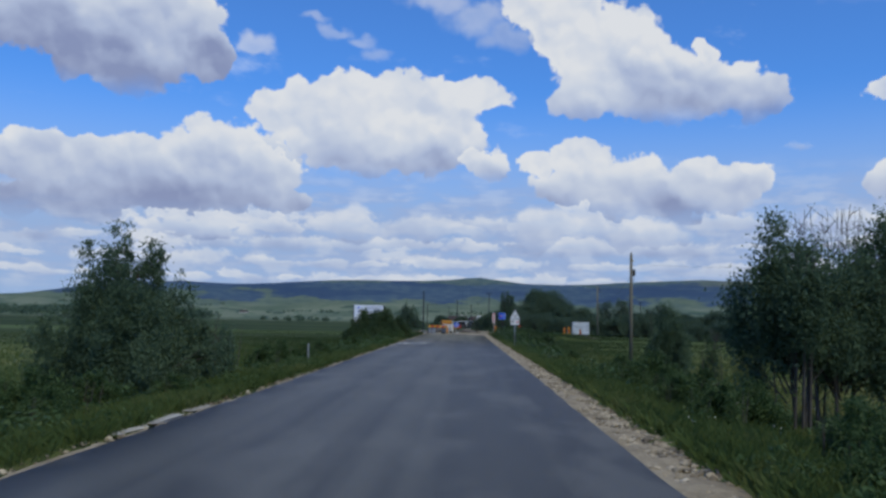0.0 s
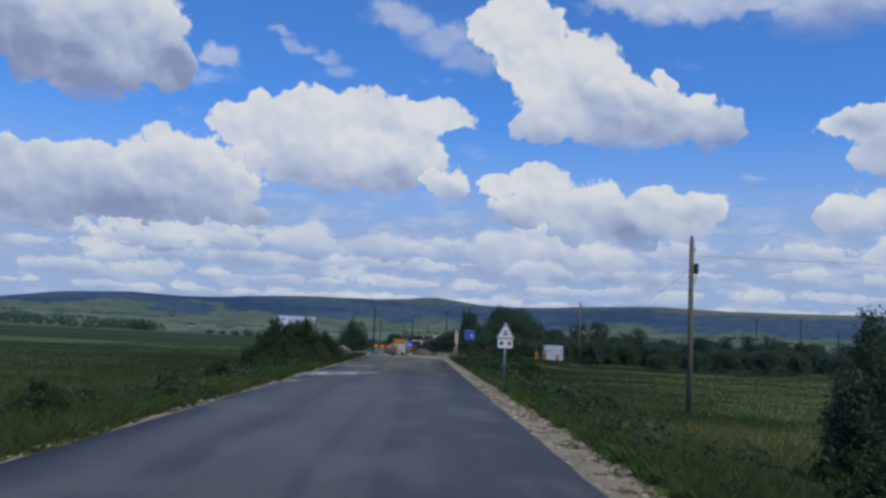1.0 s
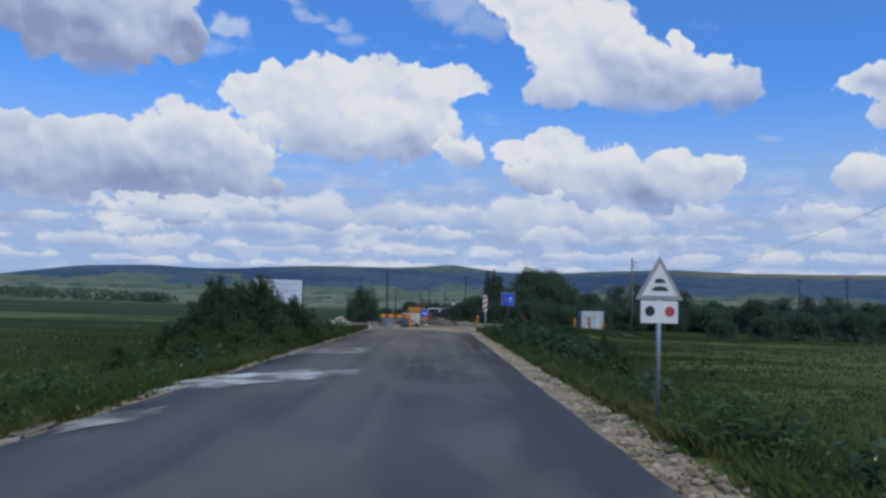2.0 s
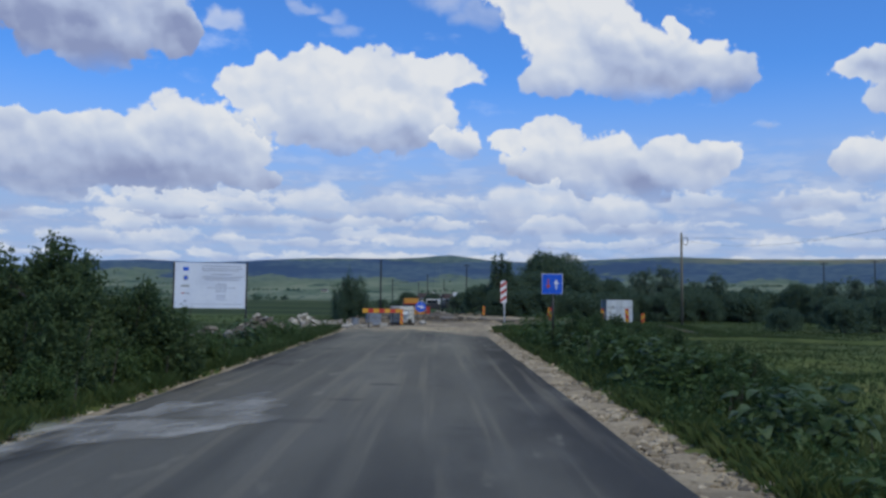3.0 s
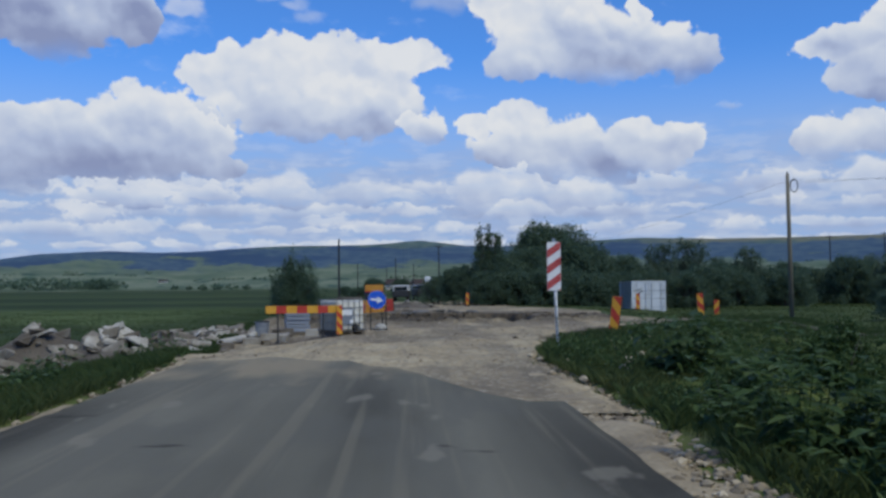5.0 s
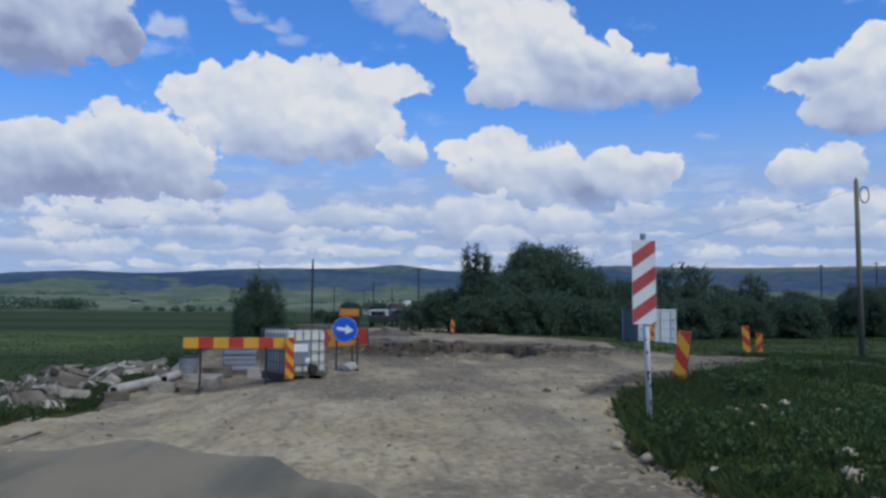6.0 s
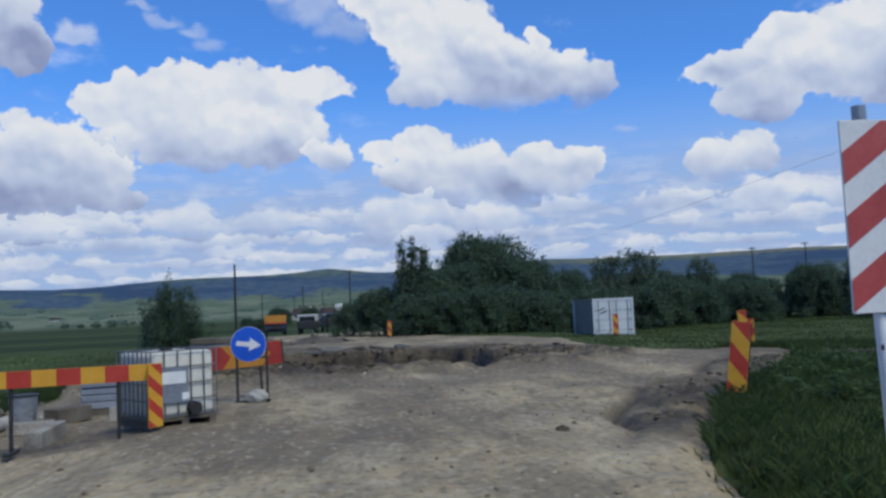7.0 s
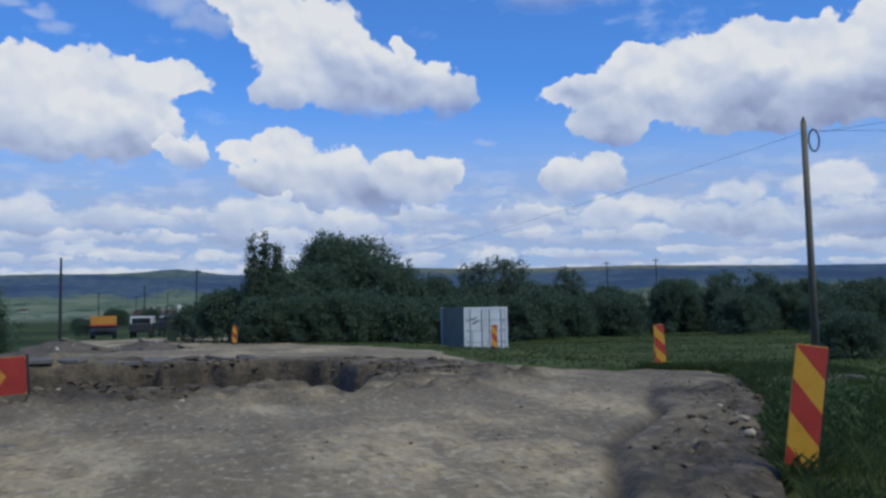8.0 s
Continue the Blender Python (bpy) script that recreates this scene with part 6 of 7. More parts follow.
def build_notice_board():
    """Project board on two steel posts; the print is too small to read."""
    root = empty("notice_board", -9.81, 89.4, 0.0, 10.5)
    g = ground_at(-9.8, 89.4)
    for x in (-1.54, 1.54):
        part("post", box(bmesh.new(), x, 0.0, (g - 0.2 + 2.84) / 2, 0.07, 0.07, 2.84 - g + 0.2, 0.006), M_STEEL, root)
    for z in (1.0, 2.6):
        part("rail", box(bmesh.new(), 0, 0.03, z, 3.0, 0.03, 0.04), M_STEEL, root)
    board = part("panel", box(bmesh.new(), 0, -0.035, 1.81, 3.0, 0.02, 1.97, 0.004), M_BOARD, root, "white printed panel")
    y = -0.048
    part("emblem", box(bmesh.new(), -1.04, y, 2.52, 0.24, 0.004, 0.16), M_BLUE, board)
    bm = bmesh.new()
    bmesh.ops.create_circle(bm, cap_ends=True, segments=28, radius=0.12, matrix=Matrix.Translation((-1.04, y, 2.13)) @ pose(0, 0, 0, 90))
    part("emblem", bm, M_PRINT, board)
    bm = bmesh.new()
    bmesh.ops.create_circle(bm, cap_ends=True, segments=24, radius=0.07, matrix=Matrix.Translation((-1.04, y - 0.004, 2.13)) @ pose(0, 0, 0, 90))
    part("emblem", bm, M_BLUE, board)
    part("emblem", box(bmesh.new(), -1.06, y, 1.78, 0.36, 0.004, 0.08), M_GREYFILM, board)
    part("emblem", box(bmesh.new(), -1.16, y, 1.47, 0.10, 0.004, 0.06), M_DULLRED, board)
    part("emblem", box(bmesh.new(), -0.98, y, 1.46, 0.20, 0.004, 0.06), M_PRINT, board)
    part("emblem", box(bmesh.new(), -1.05, y, 1.12, 0.10, 0.004, 0.11), M_PRINT, board)
    for cx, z, w, h in ((0.48, 2.66, 1.65, 0.035), (0.48, 2.55, 1.75, 0.035), (0.42, 2.46, 1.55, 0.035), (0.48, 2.30, 0.90, 0.04), (0.50, 2.19, 1.75, 0.03), (0.48, 2.12, 1.55, 0.03), (0.50, 2.05, 1.45, 0.03),
                        (0.46, 1.87, 0.42, 0.03), (0.46, 1.79, 0.50, 0.03), (0.48, 1.71, 1.20, 0.03), (0.46, 1.62, 0.45, 0.03), (0.46, 1.54, 0.45, 0.03), (0.46, 1.38, 0.44, 0.03), (0.46, 1.30, 0.40, 0.03), (0.46, 1.20, 0.42, 0.03), (0.3, 1.00, 2.2, 0.02)):
        part("print_line", box(bmesh.new(), cx, y, z, w, 0.004, h), M_PRINT, board)
    tagged(root, "white project notice board with grey print on two dark posts", "notice board")


def build_warning_sign():
    """Triangle with a hump symbol over a white plate, on a thin post."""
    root = empty("warning_sign", 2.82, 47.75, 0.0, 6)
    g = ground_at(2.82, 47.75)
    post(root, 0, 0.03, g - 0.2, 1.93, 0.028, M_GALV, label="grey weathered post")
    tri = part("triangle", plate(bmesh.new(), [(-0.30, 1.53), (0.30, 1.53), (0.0, 2.06)], 0.0, 0.012), M_GREYFILM, root, "grey faded triangular plate")
    part("field", plate(bmesh.new(), [(-0.225, 1.575), (0.225, 1.575), (0.0, 1.97)], -0.006, 0.003), M_WHITE, tri)
    for z, w in ((1.64, 0.11), (1.735, 0.075)):
        part("hump", plate(bmesh.new(), [(-w, z), (w, z), (w * 0.7, z + 0.04), (0, z + 0.055), (-w * 0.7, z + 0.04)], -0.011, 0.003), M_BLACK, tri)
    pl = part("plate", box(bmesh.new(), 0, 0.004, 1.38, 0.47, 0.012, 0.27, 0.003), M_WHITE, root, "white additional plate")
    for x, mt in ((-0.12, M_BLACK), (0.13, M_DULLRED)):
        bm = bmesh.new()
        bmesh.ops.create_cone(bm, cap_ends=True, segments=20, radius1=0.062, radius2=0.062, depth=0.004, matrix=Matrix.Translation((x, -0.005, 1.39)) @ pose(0, 0, 0, 90))
        part("disc", bm, mt, pl)
    tagged(root, "faded triangular hump warning sign above a white plate", "road sign")


def arrow(parent, cx, z0, z1, y, w, material, down=False):
    h = z1 - z0
    pts = [(-0.13 * w, 0), (0.13 * w, 0), (0.13 * w, 0.56), (0.5 * w, 0.56), (0, 1.0), (-0.5 * w, 0.56), (-0.13 * w, 0.56)]
    pts = [(cx + a, z0 + h * (1 - b if down else b)) for a, b in pts]
    part("arrow", plate(bmesh.new(), pts, y, 0.003), material, parent)


def build_priority_sign():
    root = empty("priority_sign", 3.42, 76.84, 0.0, -4)
    g = ground_at(3.42, 76.84)
    post(root, 0.03, 0.045, g - 0.2, 2.05, 0.03, M_STEEL)
    post(root, -0.30, 0.04, 1.5, 2.19, 0.018, M_POLE, "side_tube", "grey tube behind the panel's edge")
    pan = part("panel", box(bmesh.new(), 0, 0, 1.85, 0.60, 0.015, 0.59, 0.006), M_WHITE, root, "white panel edge")
    part("field", box(bmesh.new(), 0, -0.010, 1.85, 0.575, 0.004, 0.565), M_BLUE, pan, "blue reflective field")
    arrow(pan, 0.115, 1.69, 1.98, -0.016, 0.15, M_WHITE)
    arrow(pan, -0.115, 1.70, 1.99, -0.016, 0.15, M_DULLRED, True)
    tagged(root, "blue square priority sign with white and red arrows", "road sign")


def build_marker_sign():
    """Tall white panel with slanting red bands, on a chipped white post."""
    root = empty("marker_sign", 3.20, 91.58, 0.0, -2)
    g = ground_at(3.2, 91.58)
    p = part("post", tube(bmesh.new(), (0.075, 0.05, g - 0.2), (0.0, 0.035, 2.30), 0.032, seg=12), M_WHITE, root, "white painted post with chipped rusty spots", True)
    part("post_cap", tube(bmesh.new(), (0.0, 0.035, 2.235), (0.0, 0.035, 2.31), 0.036, seg=12), M_GALV, p)
    r = np.random.default_rng(181)
    for i in range(16):
        a, z = r.uniform(-2.4, -0.7), r.uniform(-0.1, 1.2)
        bm = bmesh.new()
        bmesh.ops.create_icosphere(bm, subdivisions=1, radius=0.5)
        bmesh.ops.scale(bm, vec=(0.028, 0.008, float(r.uniform(0.03, 0.09))), verts=bm.verts)
        ob = part("rust_spot", bm, M_STEEL, p)
        ob.matrix_basis = pose(0.066 - 0.029 * z + 0.030 * math.cos(a), 0.045 + 0.030 * math.sin(a), z, 0, 0, math.degrees(a) + 90)
    pan = part("panel", box(bmesh.new(), 0, 0, 1.728, 0.285, 0.012, 1.0, 0.004), M_WHITE, root, "white panel")
    stripes(pan, -0.138, 0.138, 1.233, 2.222, -0.010, 0.165, 0.72, 0.13, [M_DULLRED, None], 0.003)
    tagged(root, "white marker panel with slanting red bands on a chipped post", "road sign")


def build_barrier():
    """Low board of yellow and red blocks on two legs, with an upright panel at its end."""
    root = empty("road_barrier", -2.96, 99.66, 0.0, 5.8)
    g = ground_at(-2.96, 99.66)
    for x in (-0.72, 0.62):
        leg = part("leg", box(bmesh.new(), x, 0.03, (g + 0.6) / 2, 0.045, 0.045, 0.6 - g + 0.04), M_STEEL, root)
        part("foot", box(bmesh.new(), x, 0.03, g + 0.02, 0.10, 0.5, 0.05), M_STEEL, leg)
    board = part("board", box(bmesh.new(), 0, 0.0, 0.655, 2.14, 0.025, 0.225, 0.003), M_YELLOW, root)
    for i in range(7):
        part("block", box(bmesh.new(), -1.07 + 2.14 * (i + 0.5) / 7, -0.015, 0.655, 2.14 / 7 - 0.002, 0.005, 0.222), (M_YELLOW, M_RED)[i % 2], board)
    pan = part("end_panel", box(bmesh.new(), 0, 0, 0.335, 0.22, 0.02, 0.87, 0.003), M_YELLOW, root)
    pan.matrix_basis = pose(1.10, -0.04, 0, 0, 0, 38)
    stripes(pan, -0.108, 0.108, -0.09, 0.76, -0.014, 0.155, -0.9, 0.05, [M_RED, M_YELLOW], 0.004)
    tagged(root, "low yellow and red block barrier with a striped end panel", "road barrier")


def build_arrow_sign():
    root = empty("direction_sign", -0.80, 103.05, 0.0, 2)
    g = ground_at(-0.8, 103.05)
    for x in (-0.26, 0.26):
        part("leg", box(bmesh.new(), x, 0.02, (g + 1.0) / 2, 0.045, 0.03, 1.0 - g + 0.06), M_STEEL, root)
    part("foot_bar", box(bmesh.new(), 0, 0.02, g + 0.02, 0.62, 0.05, 0.04), M_STEEL, root)
    part("cross_bar", box(bmesh.new(), 0, 0.02, 0.62, 0.56, 0.03, 0.04), M_STEEL, root)
    bm = bmesh.new()
    bmesh.ops.create_cone(bm, cap_ends=True, segments=48, radius1=0.312, radius2=0.312, depth=0.012, matrix=Matrix.Translation((-0.05, -0.01, 0.86)) @ pose(0, 0, 0, 90))
    disc = part("disc", bm, M_WHITE, root, "white disc rim")
    bm = bmesh.new()
    bmesh.ops.create_cone(bm, cap_ends=True, segments=48, radius1=0.305, radius2=0.305, depth=0.006, matrix=Matrix.Translation((-0.05, -0.018, 0.86)) @ pose(0, 0, 0, 90))
    part("field", bm, M_BLUE, disc, "blue reflective field")
    pts = [(-0.23, 0.045), (0.02, 0.045), (0.02, 0.13), (0.23, 0.0), (0.02, -0.13), (0.02, -0.045), (-0.23, -0.045)]
    part("arrow", plate(bmesh.new(), [(-0.05 + 0.92 * (a + 0.13 * b), 0.86 + 0.92 * (b - 0.13 * a)) for a, b in pts], -0.026, 0.004), M_WHITE, disc)
    tagged(root, "round blue direction sign with white arrow on low legs", "road sign")
    bm = bmesh.new()
    bmesh.ops.create_icosphere(bm, subdivisions=3, radius=0.5)
    for q in bm.verts:
        q.co = Vector((q.co.x * 0.40, q.co.y * 0.28, q.co.z * 0.26)) * (1 + 0.25 * noise.noise(q.co * 4))
    ob = part("ballast_sack", bm, M_SACK)
    ob.matrix_basis = pose(-0.72, 103.02, ground_at(-0.72, 103.02) + 0.10, 0, 0, 15)
    tagged(ob, "pale filled sack weighing down the sign's foot", "sack")


def build_chevron_board():
    root = empty("chevron_board", -1.08, 103.78, 0.0, 2)
    root.matrix_basis = pose(-1.08, 103.78, 0.06, 0, -3.5, 2) @ Matrix.Scale(0.935, 4)
    g = ground_at(-1.1, 103.8) - 0.08
    for x in (-0.6, 0.42):
        part("leg", box(bmesh.new(), x, 0.03, (g + 0.84) / 2, 0.05, 0.04, 0.84 - g + 0.06), M_STEEL, root)
    # panel and chevrons use darker colours than the barrier: the board's shade is painted in
    pan = part("panel", box(bmesh.new(), 0, 0, 0.60, 1.76, 0.02, 0.46, 0.003), M_ORANGE, root)
    part("edge_frame", box(bmesh.new(), 0.885, 0, 0.60, 0.03, 0.035, 0.49), M_STEEL, root)
    rect = (-0.875, 0.875, 0.375, 0.825)
    for x in (-0.66, 0.48):
        top = [(x, 0.825), (x + 0.36, 0.825), (x + 0.53, 0.60), (x + 0.17, 0.60)]
        low = [(x + 0.17, 0.60), (x + 0.53, 0.60), (x + 0.36, 0.375), (x, 0.375)]
        for poly in (top, low):
            poly = clipped(clipped(poly, 1, 0, rect[1]), -1, 0, -rect[0])
            part("chevron", plate(bmesh.new(), poly, -0.014, 0.003), M_DARKRED, pan)
    tagged(root, "low red and yellow chevron board behind the round sign", "chevron board")


def make_delineator(slope):
    root = new("delineator_panel")
    pan = part("panel", box(bmesh.new(), 0, 0, 0.5, 0.25, 0.02, 1.0, 0.004), M_YELLOW, root)
    stripes(pan, -0.122, 0.122, 0.005, 0.995, -0.014, 0.26, slope, 0.057, [M_RED, M_YELLOW], 0.004)
    part("back_rim", box(bmesh.new(), 0.133, 0.012, 0.5, 0.014, 0.03, 1.0), M_STEEL, root)
    part("stake", tube(bmesh.new(), (0, 0.03, -0.2), (0, 0.03, 0.9), 0.02, seg=8), M_STEEL, root)
    part("foot", box(bmesh.new(), 0, 0.02, 0.02, 0.32, 0.22, 0.06, 0.01), M_RUBBER, root)
    tagged(root, "red and yellow striped delineator panel at the detour's edge", "delineator", "delineator panels along the detour")
    return root


def build_delineators():
    falling, rising = make_delineator(-1.05), make_delineator(1.05)
    spots = [(falling, 6.26, 99.0, -24, 8, 1.07), (falling, 13.75, 112.5, -18, -3, 1.0), (rising, 15.6, 115.5, -22, 0, 1.0), (falling, 5.3, 145.0, 5, 3, 1.0), (falling, 14.85, 127.0, -8, 0, 0.95)]
    done = []
    for kind, x, y, rz, lean, s in spots:
        m = pose(x, y, ground_at(x, y) + 0.02, 0, lean, rz) @ Matrix.Scale(s, 4)
        if kind in done:
            copy_thing(kind, m)
        else:
            kind.matrix_basis = m
            done.append(kind)


def build_marker_posts():
    for x, y, h, label in ((-5.0, 30.6, 0.62, "thin white roadside marker post in the grass"), (15.9, 132.5, 0.8, "short white post in the meadow")):
        g = ground_at(x, y)
        root = empty("marker_post", x, y, g)
        part("post", box(bmesh.new(), 0, 0, h / 2 - 0.1, 0.042, 0.035, h + 0.2, 0.008), M_GREYFILM, root)
        part("cap", box(bmesh.new(), 0, 0, h + 0.005, 0.06, 0.055, 0.03, 0.006), M_GREYFILM, root)
        tagged(root, label, "marker post")


build_notice_board()
build_warning_sign()
build_priority_sign()
build_marker_sign()
build_barrier()
build_arrow_sign()
build_chevron_board()
build_delineators()
build_marker_posts()


# ---- things on the building site ----
def build_tank():
    """Caged plastic water tank on a pallet."""
    root = empty("caged_tank", -1.86, 100.62, ground_at(-1.9, 100.6) + 0.0, 35)
    W, D, z0, z1 = 1.0, 1.16, 0.15, 1.10
    pal = part("pallet", box(bmesh.new(), 0, 0, 0.13, W + 0.02, D + 0.02, 0.03), M_WOOD, root, "dark wooden pallet")
    for x in (-0.43, 0, 0.43):
        part("runner", box(bmesh.new(), x, 0, 0.06, 0.10, D, 0.11), M_WOOD, pal)
    bot = part("bottle", box(bmesh.new(), 0, 0, (z0 + z1) / 2, W - 0.06, D - 0.06, z1 - z0 - 0.03, 0.075), M_PLASTIC, root, "milky white plastic bottle", True)
    part("lid", tube(bmesh.new(), (0, 0, z1 - 0.03), (0, 0, z1 + 0.03), 0.09, seg=16), M_RUBBER, bot)
    part("valve", tube(bmesh.new(), (0.12, -D / 2 - 0.10, z0 + 0.12), (0.12, -D / 2 + 0.05, z0 + 0.12), 0.095, seg=16), M_RUBBER, bot, "black outlet valve")
    for z in np.linspace(z0 + 0.02, z1, 5):
        for a, b in (((-W / 2, -D / 2), (W / 2, -D / 2)), ((W / 2, -D / 2), (W / 2, D / 2)), ((W / 2, D / 2), (-W / 2, D / 2)), ((-W / 2, D / 2), (-W / 2, -D / 2))):
            part("cage_bar", tube(bmesh.new(), (*a, z), (*b, z), 0.010, seg=6), M_ZINC, root)
    for k in range(6):
        t = k / 5
        for a in ((-W / 2 + W * t, -D / 2), (-W / 2 + W * t, D / 2)):
            part("cage_bar", tube(bmesh.new(), (*a, z0), (*a, z1), 0.011, seg=6), M_ZINC, root)
    for k in range(1, 8):
        t = k / 8
        for a in ((-W / 2, -D / 2 + D * t), (W / 2, -D / 2 + D * t)):
            part("cage_bar", tube(bmesh.new(), (*a, z0), (*a, z1), 0.011, seg=6), M_ZINC, root)
    lab = part("label_plate", box(bmesh.new(), -0.17, -D / 2 - 0.014, 0.62, 0.44, 0.006, 0.50), M_SLATE, root, "blue-grey label plate")
    part("label_field", box(bmesh.new(), -0.17, -D / 2 - 0.019, 0.72, 0.36, 0.004, 0.17), M_WHITE, lab)
    part("label_field", box(bmesh.new(), 0.00, -D / 2 - 0.019, 0.45, 0.10, 0.004, 0.10), M_WHITE, lab)
    tagged(root, "white plastic water tank in a steel cage on a pallet", "water tank")


def build_pipes_and_blocks():
    for x, y, rz, ln in ((-5.05, 102.9, 1, 1.6), (-5.12, 100.15, -5.7, 2.3)):
        root = empty("concrete_pipe", x, y, ground_at(x, y) + 0.11, rz)
        bm = bmesh.new()
        k = 20
        rings = []
        for yy, rr in ((-ln / 2, 0.075), (-ln / 2, 0.11), (ln / 2, 0.11), (ln / 2, 0.075)):
            rings.append([bm.verts.new((rr * math.cos(6.2832 * j / k), yy, rr * math.sin(6.2832 * j / k))) for j in range(k)])
        for p, q in zip(rings, rings[1:] + rings[:1]):
            for j in range(k):
                bm.faces.new((p[j], p[(j + 1) % k], q[(j + 1) % k], q[j]))
        bmesh.ops.recalc_face_normals(bm, faces=bm.faces)
        part("pipe", bm, M_CONCRETE, root, smooth=False)
        tagged(root, "grey concrete pipe lying on the ground", "pipe", "pipes by the barrier")
    for x, y, rz, sx, sy, sz in ((-4.47, 99.75, 6, 0.52, 0.30, 0.22), (-4.08, 99.85, 40, 0.22, 0.18, 0.15), (-3.72, 101.2, 3, 0.24, 1.45, 0.26), (-3.08, 103.45, -6, 0.42, 0.32, 0.26), (-4.35, 102.5, 14, 0.70, 0.30, 0.20), (-4.15, 103.9, 62, 0.80, 0.35, 0.28), (-4.9, 98.1, 24, 0.45, 0.28, 0.16)):
        ob = part("concrete_block", box(bmesh.new(), 0, 0, 0, sx, sy, sz, 0.018), M_CONCRETE)
        ob.matrix_basis = pose(x, y, ground_at(x, y) + sz / 2 - 0.01, 0, 0, rz)
        tagged(ob, "grey rough concrete block beside the barrier", "concrete block", "blocks by the barrier")
    bm = bmesh.new()
    tube(bm, (0, 0, -0.03), (0, 0, 0.58), 0.21, 0.24, 18)
    ob = part("steel_drum", bm, M_GALV, smooth=False)
    ob.matrix_basis = pose(-4.82, 103.6, ground_at(-4.82, 103.6))
    part("rim", tube(bmesh.new(), (0, 0, 0.56), (0, 0, 0.59), 0.255, seg=18), M_STEEL, ob)
    tagged(ob, "small dull grey metal drum beside the rubble", "drum")
    root = empty("stacked_slabs", -3.85, 105.3, ground_at(-3.85, 105.3), 12)
    for i in range(5):
        part("slab", box(bmesh.new(), 0.02 * (i % 2), 0.015 * (i % 3), 0.16 + 0.14 * i, 0.86, 0.7, 0.125, 0.02), M_SLATE, root)
    part("pallet", box(bmesh.new(), 0, 0, 0.03, 0.95, 0.8, 0.12), M_WOOD, root)
    tagged(root, "stack of blue-grey slabs on a pallet", "stacked slabs")
    root = empty("stacked_slabs", -2.2, 109.4, ground_at(-2.2, 109.4), -8)
    for i in range(5):
        part("slab", box(bmesh.new(), 0.03 * ((i * 7) % 3 - 1), 0.04 * (i % 2), 0.16 + 0.15 * i, 0.95 - 0.03 * (i % 2), 0.8, 0.14, 0.02), M_CONCRETE, root)
    part("pallet", box(bmesh.new(), 0, 0, 0.045, 1.0, 0.85, 0.09), M_WOOD, root)
    tagged(root, "pale stack of slabs on a pallet behind the tank", "stacked slabs")


def build_container():
    """Steel container: pale end doors with locking rods, darker ribbed sides."""
    root = empty("site_container", 18.75, 137.9, ground_at(18.7, 138.5) - 0.10, -6)
    W, Ln, H = 2.44, 6.06, 2.59
    part("body", box(bmesh.new(), 0, Ln / 2, H / 2, W - 0.06, Ln - 0.06, H - 0.06), M_CONTAINER_SIDE, root, "grey-blue steel walls")
    for sx in (-1, 1):
        for k in range(20):
            part("rib", box(bmesh.new(), sx * (W / 2 - 0.01), 0.25 + k * 0.29, H / 2, 0.045, 0.14, H - 0.3, 0.008), M_CONTAINER_SIDE, root)
    for x in (-W / 2, W / 2):
        for y in (0.0, Ln):
            part("corner_post", box(bmesh.new(), x, y, H / 2, 0.14, 0.14, H, 0.012), M_CONTAINER, root)
    for z in (0.07, H - 0.07):
        part("rail", box(bmesh.new(), 0, 0, z, W, 0.13, 0.14, 0.01), M_CONTAINER, root)
        for x in (-W / 2, W / 2):
            part("rail", box(bmesh.new(), x, Ln / 2, z, 0.10, Ln, 0.12, 0.01), M_CONTAINER_SIDE, root)
    for sx in (-1, 1):
        door = part("door", box(bmesh.new(), sx * 0.57, -0.01, H / 2, 1.12, 0.05, H - 0.26, 0.008), M_CONTAINER, root, "white steel door leaf")
        for x in (0.22, 0.92):
            part("locking_rod", tube(bmesh.new(), (sx * x, -0.07, 0.12), (sx * x, -0.07, H - 0.12), 0.022, seg=8), M_GALV, door)
        for z in (0.6, 1.25, 1.85):
            part("hinge", box(bmesh.new(), sx * 1.10, -0.05, z, 0.10, 0.05, 0.14), M_GREYFILM, door)
            part("panel_line", box(bmesh.new(), sx * 0.57, -0.038, z, 1.0, 0.012, 0.04), M_GREYFILM, door)
    for x, z in ((-0.72, 1.93), (-0.62, 1.72)):
        part("slash_mark", plate(bmesh.new(), [(x - 0.2, z - 0.12), (x + 0.2, z + 0.06), (x + 0.2, z + 0.12), (x - 0.2, z - 0.04)], -0.045, 0.004), M_BLACK, root)
    tagged(root, "white-doored steel site container beside the wood", "container")


def cable(p, q, sag, r=0.012, n=14):
    pts = [Vector(p).lerp(Vector(q), i / n) - Vector((0, 0, 4 * sag * (i / n) * (1 - i / n))) for i in range(n + 1)]
    bm = bmesh.new()
    for a, b in zip(pts, pts[1:]):
        tube(bm, a, b, r, seg=5)
    return bm


